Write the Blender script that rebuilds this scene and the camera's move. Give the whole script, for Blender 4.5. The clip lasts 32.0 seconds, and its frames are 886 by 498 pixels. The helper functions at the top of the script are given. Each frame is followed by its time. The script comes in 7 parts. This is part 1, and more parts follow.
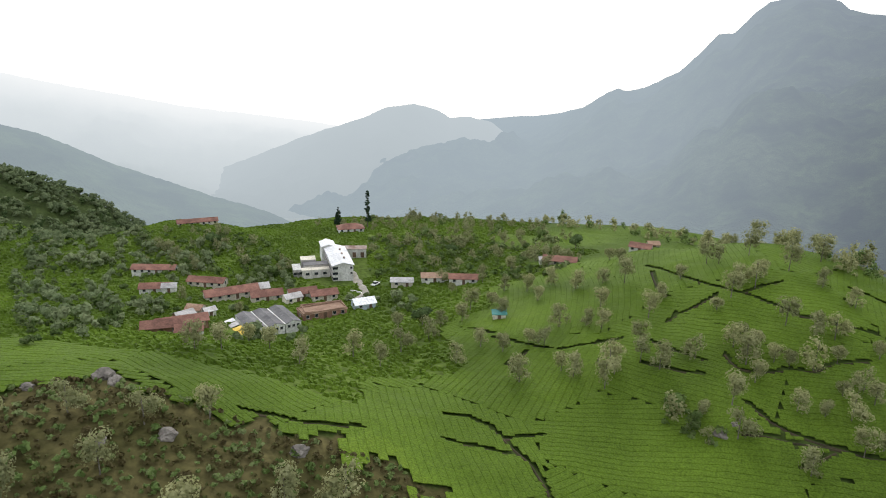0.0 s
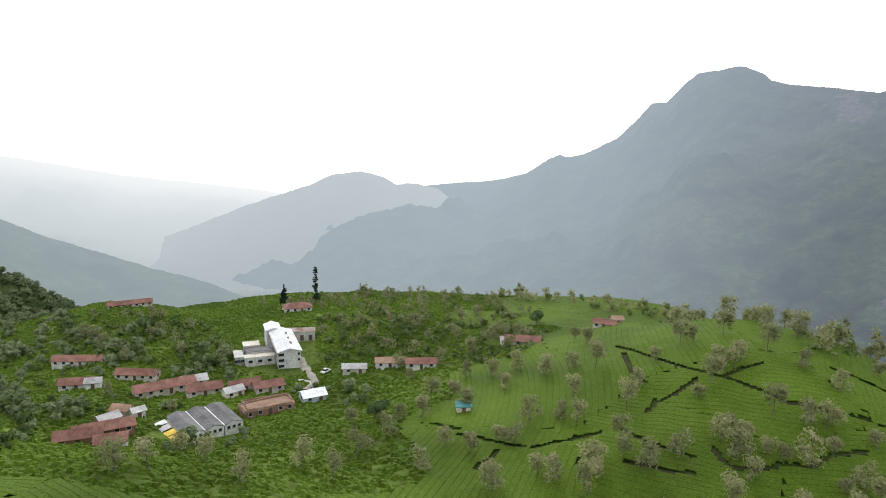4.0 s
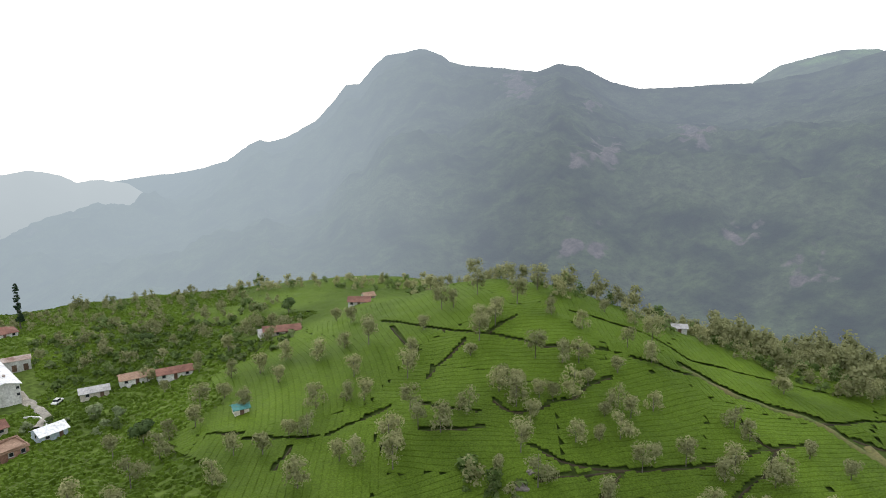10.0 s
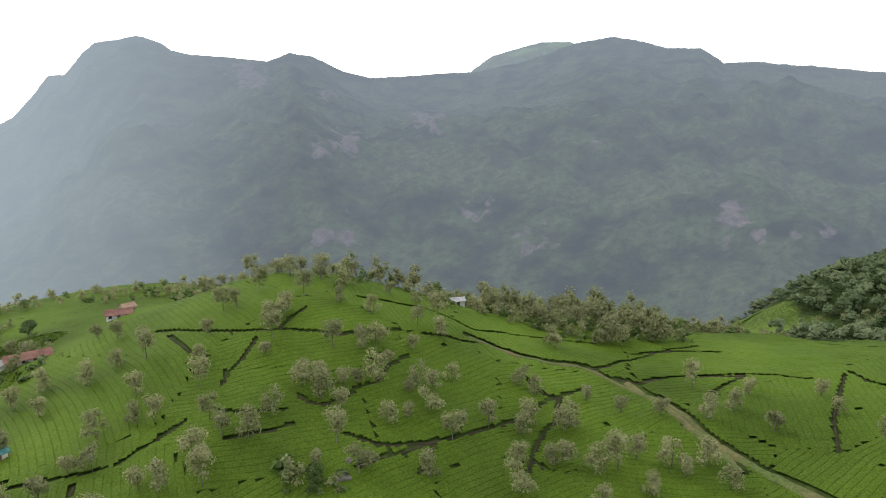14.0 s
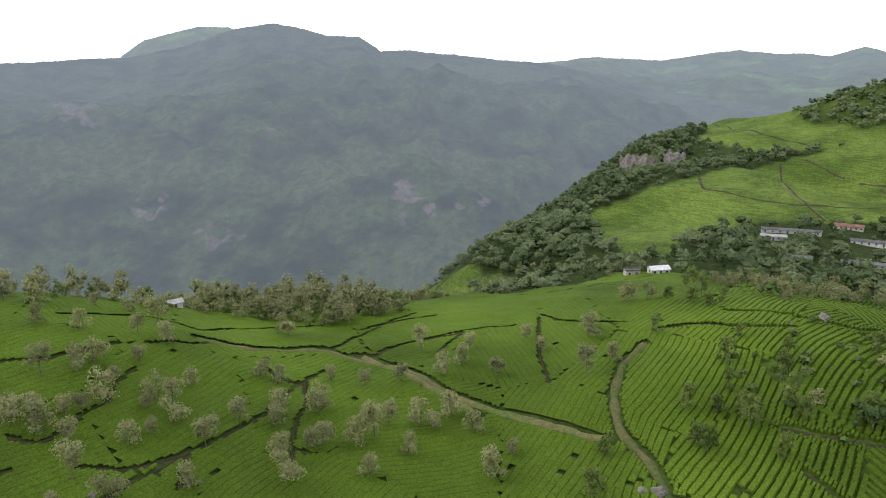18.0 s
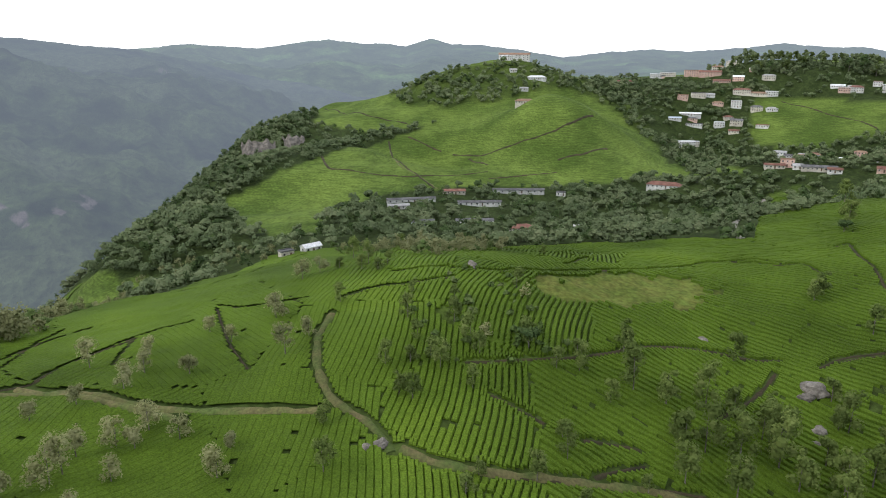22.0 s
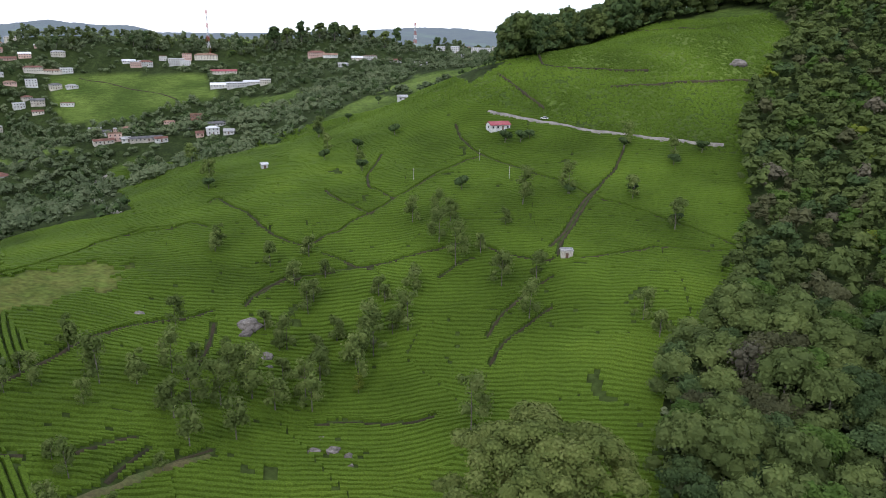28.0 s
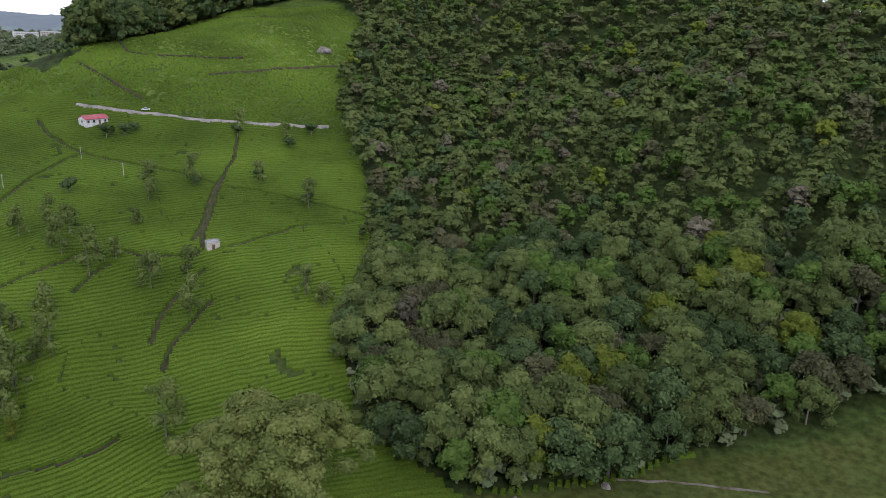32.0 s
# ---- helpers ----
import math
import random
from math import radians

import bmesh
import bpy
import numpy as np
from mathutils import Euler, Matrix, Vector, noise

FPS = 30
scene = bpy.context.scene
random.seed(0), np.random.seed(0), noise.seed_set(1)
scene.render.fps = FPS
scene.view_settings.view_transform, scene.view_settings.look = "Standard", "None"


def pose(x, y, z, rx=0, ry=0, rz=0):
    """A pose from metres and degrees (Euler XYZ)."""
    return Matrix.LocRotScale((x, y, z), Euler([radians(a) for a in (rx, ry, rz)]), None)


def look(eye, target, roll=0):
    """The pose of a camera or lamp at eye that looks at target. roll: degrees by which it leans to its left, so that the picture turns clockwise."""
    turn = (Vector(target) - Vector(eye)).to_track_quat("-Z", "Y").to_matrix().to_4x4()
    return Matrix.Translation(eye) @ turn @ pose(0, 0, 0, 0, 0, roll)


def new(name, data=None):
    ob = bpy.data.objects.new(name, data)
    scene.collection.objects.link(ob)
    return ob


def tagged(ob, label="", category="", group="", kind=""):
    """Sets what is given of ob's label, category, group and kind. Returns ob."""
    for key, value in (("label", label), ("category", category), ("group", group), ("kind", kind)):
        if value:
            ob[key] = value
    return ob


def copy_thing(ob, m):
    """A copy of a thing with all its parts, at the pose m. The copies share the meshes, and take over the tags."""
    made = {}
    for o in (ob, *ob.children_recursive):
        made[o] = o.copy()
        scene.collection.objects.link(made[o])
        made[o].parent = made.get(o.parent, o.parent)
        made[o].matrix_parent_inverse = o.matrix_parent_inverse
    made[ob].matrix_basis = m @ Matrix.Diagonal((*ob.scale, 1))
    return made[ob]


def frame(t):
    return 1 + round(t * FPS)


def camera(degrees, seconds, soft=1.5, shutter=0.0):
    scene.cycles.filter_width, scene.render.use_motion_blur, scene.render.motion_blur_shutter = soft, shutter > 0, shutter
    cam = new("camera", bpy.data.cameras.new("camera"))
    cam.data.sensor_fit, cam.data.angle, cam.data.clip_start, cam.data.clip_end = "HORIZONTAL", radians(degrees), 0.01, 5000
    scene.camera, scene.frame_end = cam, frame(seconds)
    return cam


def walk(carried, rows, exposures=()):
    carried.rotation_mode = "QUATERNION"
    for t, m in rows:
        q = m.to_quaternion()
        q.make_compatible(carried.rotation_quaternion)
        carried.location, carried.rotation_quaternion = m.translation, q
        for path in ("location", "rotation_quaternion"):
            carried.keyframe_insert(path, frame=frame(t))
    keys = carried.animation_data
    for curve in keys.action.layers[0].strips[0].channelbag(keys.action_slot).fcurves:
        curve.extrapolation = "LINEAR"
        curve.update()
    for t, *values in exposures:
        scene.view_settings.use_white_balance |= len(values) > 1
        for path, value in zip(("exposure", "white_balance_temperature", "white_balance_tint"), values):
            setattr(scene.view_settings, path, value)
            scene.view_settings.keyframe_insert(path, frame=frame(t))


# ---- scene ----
cam = camera(64.42, 32.0, soft=0.95)

# seconds, x, y, z, heading, pitch, roll
PATH = (
    (0.0, 10.38, -18.00, -0.66, -12.00, -16.86, -1.48),
    (0.5, 9.93, -15.88, -0.46, -11.98, -16.08, -1.51),
    (1.0, 9.50, -13.75, -0.30, -11.99, -14.26, -1.56),
    (1.5, 9.05, -11.64, -0.22, -11.99, -12.10, -1.50),
    (2.0, 8.48, -9.60, -0.19, -12.02, -9.75, -1.53),
    (2.5, 7.70, -7.74, -0.13, -11.96, -9.76, -1.54),
    (4.5, 3.31, -1.41, 0.35, -5.58, -11.91, -1.27),
    (5.0, 2.20, -0.51, 0.28, -3.65, -11.98, -1.13),
    (5.5, 1.10, -0.12, 0.13, -1.96, -12.02, -1.04),
    (6.0, 0.00, -0.00, -0.00, 0.00, -12.06, -0.89),
    (6.5, -1.09, 0.00, -0.13, 1.72, -12.09, -0.75),
    (7.0, -2.23, -0.02, -0.26, 3.72, -12.13, -0.58),
    (7.5, -3.39, 0.01, -0.42, 5.47, -12.15, -0.47),
    (8.0, -4.53, 0.13, -0.63, 7.50, -12.19, -0.32),
    (8.5, -5.71, 0.33, -0.88, 9.34, -12.26, -0.19),
    (9.0, -6.88, 0.63, -1.03, 11.51, -12.34, -0.08),
    (9.5, -8.02, 0.98, -1.08, 13.60, -12.39, -0.07),
    (10.0, -9.07, 1.41, -1.03, 16.12, -12.50, -0.00),
    (10.5, -10.11, 1.93, -0.97, 18.33, -12.61, -0.05),
    (11.0, -11.22, 2.49, -0.98, 20.86, -12.72, 0.06),
    (11.5, -12.38, 3.11, -1.06, 23.08, -12.81, 0.09),
    (12.0, -13.51, 3.76, -1.20, 25.74, -12.91, 0.15),
    (12.5, -14.60, 4.48, -1.41, 28.24, -13.00, 0.20),
    (13.0, -15.71, 5.26, -1.66, 31.29, -13.11, 0.32),
    (13.5, -16.82, 6.06, -1.85, 33.93, -13.23, 0.41),
    (14.0, -17.97, 6.84, -1.93, 37.13, -13.36, 0.51),
    (14.5, -19.18, 7.60, -1.94, 40.02, -13.50, 0.54),
    (16.5, -24.25, 10.86, -1.71, 52.92, -14.12, 0.38),
    (17.0, -25.30, 11.93, -1.76, 56.53, -14.28, 0.42),
    (17.5, -26.07, 13.19, -1.93, 59.67, -14.42, 0.37),
    (18.0, -26.73, 14.63, -2.20, 63.40, -14.56, 0.35),
    (18.5, -27.32, 16.19, -2.57, 66.61, -14.69, 0.28),
    (19.0, -27.93, 17.88, -2.99, 70.40, -14.79, 0.13),
    (19.5, -28.54, 19.63, -3.38, 73.77, -14.92, 0.13),
    (20.0, -29.12, 21.39, -3.73, 77.96, -15.06, -0.02),
    (20.5, -29.60, 23.18, -4.04, 81.72, -15.15, 0.02),
    (21.0, -29.96, 25.03, -4.32, 86.16, -15.28, -0.07),
    (21.5, -30.15, 26.92, -4.59, 90.05, -15.39, -0.05),
    (22.0, -30.18, 28.81, -4.89, 94.63, -15.51, -0.15),
    (22.5, -30.00, 30.69, -5.22, 98.51, -15.62, -0.22),
    (23.0, -29.63, 32.52, -5.57, 103.05, -15.75, -0.27),
    (23.5, -29.15, 34.27, -6.02, 107.05, -15.82, -0.28),
    (24.0, -28.50, 35.97, -6.52, 111.78, -15.94, -0.29),
    (24.5, -27.71, 37.65, -6.99, 115.94, -16.05, -0.27),
    (25.0, -26.91, 39.40, -7.42, 120.80, -16.20, -0.29),
    (25.5, -25.98, 41.21, -7.66, 125.04, -16.30, -0.34),
    (27.5, -21.30, 49.28, -7.66, 143.30, -16.69, -0.73),
    (28.0, -19.89, 51.25, -7.64, 148.18, -16.77, -0.71),
    (28.5, -18.19, 53.12, -7.61, 152.48, -16.84, -0.92),
    (29.0, -16.28, 54.86, -7.56, 157.17, -16.92, -1.00),
    (29.5, -14.25, 56.42, -7.50, 160.91, -16.98, -1.18),
    (30.0, -12.15, 57.84, -7.46, 165.23, -17.05, -1.28),
    (30.5, -9.94, 59.12, -7.41, 169.04, -17.06, -1.44),
    (31.0, -7.66, 60.33, -7.39, 173.44, -17.11, -1.57),
    (31.5, -5.36, 61.47, -7.44, 177.46, -17.08, -1.75),
    (32.0, -3.06, 62.60, -7.52, 182.19, -17.03, -1.85),
)
walk(cam, [(t, pose(x, y, z + 120.0) @ pose(0, 0, 0, 90 + pitch, 0, -yaw) @ pose(0, 0, 0, 0, 0, -roll))
           for t, x, y, z, yaw, pitch, roll in PATH],
     exposures=((0, 0.08, 6500, 10), (16, 0.08, 6500, 10), (20, 0.02, 6450, 10), (24, -0.05, 6100, 11), (29, -0.17, 5850, 18), (32, -0.2, 5850, 22)))

# ---- light: a bright overcast afternoon, the sun veiled over the valley ----
SUN_AZ, SUN_EL = radians(-14), radians(38)
world = bpy.data.worlds.new("overcast_sky")
scene.world = world
world.use_nodes = True
wn, wl = world.node_tree.nodes, world.node_tree.links
wn.clear()
w_out = wn.new("ShaderNodeOutputWorld")
w_sky = wn.new("ShaderNodeTexSky")
w_sky.sky_type, w_sky.sun_disc = "NISHITA", False
w_sky.sun_elevation, w_sky.sun_rotation = SUN_EL, SUN_AZ
w_sky.dust_density, w_sky.altitude = 4.0, 1800
w_bg = wn.new("ShaderNodeBackground")
w_bg.inputs["Strength"].default_value = 0.07
w_cloud = wn.new("ShaderNodeBackground")
w_noise, w_ramp, w_map, w_tex = wn.new("ShaderNodeTexNoise"), wn.new("ShaderNodeValToRGB"), wn.new("ShaderNodeMapping"), wn.new("ShaderNodeTexCoord")
w_noise.inputs["Scale"].default_value, w_noise.inputs["Detail"].default_value = 1.6, 5
w_map.inputs["Scale"].default_value = (1, 1, 3.5)
w_ramp.color_ramp.elements[0].position, w_ramp.color_ramp.elements[0].color = 0.3, (0.88, 0.91, 0.94, 1)
w_ramp.color_ramp.elements[1].position, w_ramp.color_ramp.elements[1].color = 0.7, (1.0, 1.0, 1.0, 1)
w_cloud.inputs["Strength"].default_value = 1.2
w_add = wn.new("ShaderNodeAddShader")
wl.new(w_tex.outputs["Generated"], w_map.inputs["Vector"])
wl.new(w_map.outputs["Vector"], w_noise.inputs["Vector"])
wl.new(w_noise.outputs["Fac"], w_ramp.inputs["Fac"])
wl.new(w_ramp.outputs["Color"], w_cloud.inputs["Color"])
wl.new(w_sky.outputs["Color"], w_bg.inputs["Color"])
wl.new(w_bg.outputs["Background"], w_add.inputs[0])
wl.new(w_cloud.outputs["Background"], w_add.inputs[1])
wl.new(w_add.outputs["Shader"], w_out.inputs["Surface"])

sun_data = bpy.data.lights.new("sun", "SUN")
sun_data.energy, sun_data.angle, sun_data.color = 1.1, radians(14), (1.0, 0.95, 0.86)
sun = new("sun", sun_data)
sun.matrix_world = look((0, 0, 0), (-math.sin(SUN_AZ) * math.cos(SUN_EL), -math.cos(SUN_AZ) * math.cos(SUN_EL), -math.sin(SUN_EL)))


# ---- materials ----
def material(name, roughness=0.8, metallic=0.0):
    m = bpy.data.materials.new(name)
    m.use_nodes = True
    b = m.node_tree.nodes["Principled BSDF"]
    b.inputs["Roughness"].default_value, b.inputs["Metallic"].default_value = roughness, metallic
    b.inputs["Specular IOR Level"].default_value = 0.25
    return m, m.node_tree.nodes, m.node_tree.links, b


def noise_mix(nodes, links, scale, c1, c2, lo=0.35, hi=0.65, detail=4, source="position", stretch=None):
    """Two colours mixed by noise at a scale in cycles per metre; returns the colour's socket."""
    n, r = nodes.new("ShaderNodeTexNoise"), nodes.new("ShaderNodeValToRGB")
    n.inputs["Scale"].default_value, n.inputs["Detail"].default_value = scale, detail
    if source == "position":
        vec = nodes.new("ShaderNodeNewGeometry").outputs["Position"]
    else:
        vec = nodes.new("ShaderNodeTexCoord").outputs["Object"]
    if stretch:
        mp = nodes.new("ShaderNodeMapping")
        mp.inputs["Scale"].default_value = stretch
        links.new(vec, mp.inputs["Vector"])
        vec = mp.outputs["Vector"]
    links.new(vec, n.inputs["Vector"])
    links.new(n.outputs["Fac"], r.inputs["Fac"])
    e = r.color_ramp.elements
    e[0].position, e[0].color, e[1].position, e[1].color = lo, (*c1, 1), hi, (*c2, 1)
    return r.outputs["Color"], n.outputs["Fac"]


def blend(nodes, links, mode, fac, a, b):
    x = nodes.new("ShaderNodeMix")
    x.data_type, x.blend_type = "RGBA", mode
    for value, slot in ((fac, 0), (a, 6), (b, 7)):
        if isinstance(value, (int, float)):
            x.inputs[slot].default_value = value
        elif isinstance(value, tuple):
            x.inputs[slot].default_value = (*value, 1)
        else:
            links.new(value, x.inputs[slot])
    return x.outputs[2]


def bump(nodes, links, bsdf, height, strength, distance):
    b = nodes.new("ShaderNodeBump")
    b.inputs["Strength"].default_value, b.inputs["Distance"].default_value = strength, distance
    links.new(height, b.inputs["Height"])
    links.new(b.outputs["Normal"], bsdf.inputs["Normal"])


def surface(name, c1, c2, scale, fine, rough=0.85, bumpiness=0.4, depth=0.05, metallic=0.0, spread=0.25, source="position", stretch=None):
    """A worn surface: patches of two colours, finer grain over them, relief, and a small change from object to object."""
    m, n, l, b = material(name, rough, metallic)
    big, _ = noise_mix(n, l, scale, c1, c2, source=source, stretch=stretch)
    grain, fac = noise_mix(n, l, fine, (1 - spread,) * 3, (1 + spread,) * 3, 0.3, 0.7, 3, source)
    col = blend(n, l, "MULTIPLY", 1.0, big, grain)
    info, ramp = n.new("ShaderNodeObjectInfo"), n.new("ShaderNodeValToRGB")
    l.new(info.outputs["Random"], ramp.inputs["Fac"])
    ramp.color_ramp.elements[0].color, ramp.color_ramp.elements[1].color = (0.82, 0.82, 0.82, 1), (1.15, 1.15, 1.15, 1)
    col = blend(n, l, "MULTIPLY", 1.0, col, ramp.outputs["Color"])
    l.new(col, b.inputs["Base Color"])
    bump(n, l, b, fac, bumpiness, depth)
    return m


def foliage(name, c1, c2, c3, scale, trans=0.25, island=0.45, relief=0.0):
    """Leaves: colour changes from crown to crown and from clump to clump, and some light passes through."""
    m, n, l, b = material(name, 0.7)
    b.inputs["Specular IOR Level"].default_value = 0.06
    geo, obj = n.new("ShaderNodeNewGeometry"), n.new("ShaderNodeObjectInfo")
    r = n.new("ShaderNodeValToRGB")
    e = r.color_ramp.elements
    e[0].color, e[1].color = (*c1, 1), (*c3, 1)
    e.new(0.5).color = (*c2, 1)
    mix = n.new("ShaderNodeMath")
    mix.operation = "MULTIPLY_ADD"
    l.new(geo.outputs["Random Per Island"], mix.inputs[0])
    mix.inputs[1].default_value = island
    nz, _ = noise_mix(n, l, scale, (0, 0, 0), (0.55, 0.55, 0.55), 0.3, 0.7, 2)
    l.new(nz, mix.inputs[2])
    l.new(mix.outputs[0], r.inputs["Fac"])
    rr = n.new("ShaderNodeValToRGB")
    rr.color_ramp.elements[0].color, rr.color_ramp.elements[1].color = (0.76, 0.78, 0.76, 1), (1.22, 1.2, 1.18, 1)
    l.new(obj.outputs["Random"], rr.inputs["Fac"])
    col = blend(n, l, "MULTIPLY", 1.0, r.outputs["Color"], rr.outputs["Color"])
    l.new(col, b.inputs["Base Color"])
    if relief:
        tone, height = noise_mix(n, l, 2.6, (0.72, 0.72, 0.72), (1.22, 1.22, 1.22), 0.35, 0.65, 5)
        col = blend(n, l, "MULTIPLY", 1.0, col, tone)
        l.new(col, b.inputs["Base Color"])
        bump(n, l, b, height, 0.8, relief)
    t = n.new("ShaderNodeBsdfTranslucent")
    l.new(col, t.inputs["Color"])
    ms = n.new("ShaderNodeMixShader")
    ms.inputs[0].default_value = trans
    l.new(b.outputs[0], ms.inputs[1])
    l.new(t.outputs[0], ms.inputs[2])
    l.new(ms.outputs[0], n["Material Output"].inputs["Surface"])
    return m


def painted_haze_material(name, forest1, forest2, grass, rock, air, glare, reach, spots=(), far=None, wide=(0.45, 1.02), glow=0.0):
    """Far hills: forest with meadows and bare rock on steep faces, and the air's haze painted over them as emission."""
    m, n, l, b = material(name, 0.95)
    b.inputs["Specular IOR Level"].default_value = 0.0
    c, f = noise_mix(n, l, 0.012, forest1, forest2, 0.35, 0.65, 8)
    g, gf = noise_mix(n, l, 0.0035, (0, 0, 0), (1, 1, 1), 0.54, 0.64, 6)
    c = blend(n, l, "MIX", gf, c, c)
    meadow = blend(n, l, "MIX", g, c, grass)
    k, kf = noise_mix(n, l, 0.006, (0, 0, 0), (1, 1, 1), 0.66, 0.70, 7, "position", (1, 1, 0.6))
    geo = n.new("ShaderNodeNewGeometry")
    sep = n.new("ShaderNodeSeparateXYZ")
    l.new(geo.outputs["True Normal"], sep.inputs[0])
    steep = n.new("ShaderNodeMapRange")
    steep.inputs["From Min"].default_value, steep.inputs["From Max"].default_value = 0.86, 0.74
    l.new(sep.outputs["Z"], steep.inputs["Value"])
    mask = blend(n, l, "MULTIPLY", 1.0, k, steep.outputs[0])
    col = blend(n, l, "MIX", mask, meadow, rock)
    if spots:
        aim, near = n.new("ShaderNodeVectorMath"), None
        shift = n.new("ShaderNodeVectorMath")
        shift.operation, aim.operation = "SUBTRACT", "NORMALIZE"
        l.new(geo.outputs["Position"], shift.inputs[0])
        shift.inputs[1].default_value = (0, 0, 120)
        l.new(shift.outputs["Vector"], aim.inputs[0])
        for saz, sel, size in spots:
            dd, mr = n.new("ShaderNodeVectorMath"), n.new("ShaderNodeMath")
            dd.operation, mr.operation = "DISTANCE", "DIVIDE"
            ca = math.cos(radians(sel))
            dd.inputs[1].default_value = (math.sin(radians(saz)) * ca, math.cos(radians(saz)) * ca, math.sin(radians(sel)))
            l.new(aim.outputs["Vector"], dd.inputs[0])
            l.new(dd.outputs["Value"], mr.inputs[0])
            mr.inputs[1].default_value = radians(size)
            if near is None:
                near = mr.outputs[0]
            else:
                mn = n.new("ShaderNodeMath")
                mn.operation = "MINIMUM"
                l.new(near, mn.inputs[0])
                l.new(mr.outputs[0], mn.inputs[1])
                near = mn.outputs[0]
        ragged, rg = noise_mix(n, l, 0.022, (0, 0, 0), (1, 1, 1), 0.4, 0.6, 6, "position", (1, 1, 0.45))
        ad, sm = n.new("ShaderNodeMath"), n.new("ShaderNodeMapRange")
        ad.operation = "MULTIPLY_ADD"
        l.new(rg, ad.inputs[0])
        ad.inputs[1].default_value = 3.0
        l.new(near, ad.inputs[2])
        sm.inputs["From Min"].default_value, sm.inputs["From Max"].default_value = 1.95, 1.7
        l.new(ad.outputs[0], sm.inputs["Value"])
        col = blend(n, l, "MIX", sm.outputs[0], col, rock)
    fine, ff = noise_mix(n, l, 0.055, (0.6, 0.6, 0.6), (1.35, 1.35, 1.35), 0.3, 0.7, 7)
    col = blend(n, l, "MULTIPLY", 1.0, col, fine)
    l.new(col, b.inputs["Base Color"])
    bump(n, l, b, ff, 1.0, 14.0)
    # haze painted as emission, thicker with distance from the origin
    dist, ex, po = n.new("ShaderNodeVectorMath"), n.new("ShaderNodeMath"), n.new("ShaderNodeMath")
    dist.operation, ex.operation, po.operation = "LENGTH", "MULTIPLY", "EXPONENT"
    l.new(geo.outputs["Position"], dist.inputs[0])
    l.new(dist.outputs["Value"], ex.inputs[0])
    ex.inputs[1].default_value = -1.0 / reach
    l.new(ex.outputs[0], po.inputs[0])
    # painted glare: the emission brightens towards the sun's bearing
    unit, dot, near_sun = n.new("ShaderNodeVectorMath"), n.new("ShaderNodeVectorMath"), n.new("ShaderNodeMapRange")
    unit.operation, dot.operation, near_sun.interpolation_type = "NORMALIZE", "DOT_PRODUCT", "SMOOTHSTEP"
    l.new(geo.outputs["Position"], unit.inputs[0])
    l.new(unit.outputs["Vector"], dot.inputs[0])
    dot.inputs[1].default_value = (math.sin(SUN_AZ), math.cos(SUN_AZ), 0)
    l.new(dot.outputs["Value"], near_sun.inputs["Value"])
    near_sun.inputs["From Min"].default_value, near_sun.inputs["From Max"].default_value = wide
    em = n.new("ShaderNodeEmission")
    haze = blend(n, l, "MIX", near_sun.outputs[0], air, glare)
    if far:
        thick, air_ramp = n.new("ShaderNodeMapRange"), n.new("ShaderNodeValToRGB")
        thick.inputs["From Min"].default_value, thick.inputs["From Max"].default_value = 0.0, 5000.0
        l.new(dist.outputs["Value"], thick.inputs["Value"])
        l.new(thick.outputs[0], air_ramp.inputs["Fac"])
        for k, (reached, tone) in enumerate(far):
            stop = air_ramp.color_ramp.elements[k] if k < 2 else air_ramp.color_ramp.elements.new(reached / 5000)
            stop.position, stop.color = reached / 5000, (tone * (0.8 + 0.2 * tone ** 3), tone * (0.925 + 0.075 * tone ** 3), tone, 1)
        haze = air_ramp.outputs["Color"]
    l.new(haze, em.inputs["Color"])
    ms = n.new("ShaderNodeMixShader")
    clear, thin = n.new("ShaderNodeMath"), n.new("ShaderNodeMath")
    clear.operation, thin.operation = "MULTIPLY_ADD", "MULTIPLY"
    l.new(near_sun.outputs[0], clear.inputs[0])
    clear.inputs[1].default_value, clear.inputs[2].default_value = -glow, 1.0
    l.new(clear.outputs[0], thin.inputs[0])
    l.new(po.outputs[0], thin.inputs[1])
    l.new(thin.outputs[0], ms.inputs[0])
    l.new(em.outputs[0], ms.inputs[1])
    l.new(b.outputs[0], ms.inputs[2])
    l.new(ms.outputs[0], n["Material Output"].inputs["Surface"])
    return m


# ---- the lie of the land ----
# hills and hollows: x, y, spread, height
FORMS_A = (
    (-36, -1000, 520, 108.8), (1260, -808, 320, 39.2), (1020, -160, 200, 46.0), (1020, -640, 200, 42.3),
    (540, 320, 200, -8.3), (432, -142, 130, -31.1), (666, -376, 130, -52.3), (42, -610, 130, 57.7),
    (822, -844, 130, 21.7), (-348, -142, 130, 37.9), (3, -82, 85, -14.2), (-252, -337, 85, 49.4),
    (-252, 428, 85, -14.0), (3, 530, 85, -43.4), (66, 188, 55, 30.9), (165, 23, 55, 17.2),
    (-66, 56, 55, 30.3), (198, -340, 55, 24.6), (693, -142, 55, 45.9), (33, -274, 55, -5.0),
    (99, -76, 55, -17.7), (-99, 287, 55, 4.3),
)
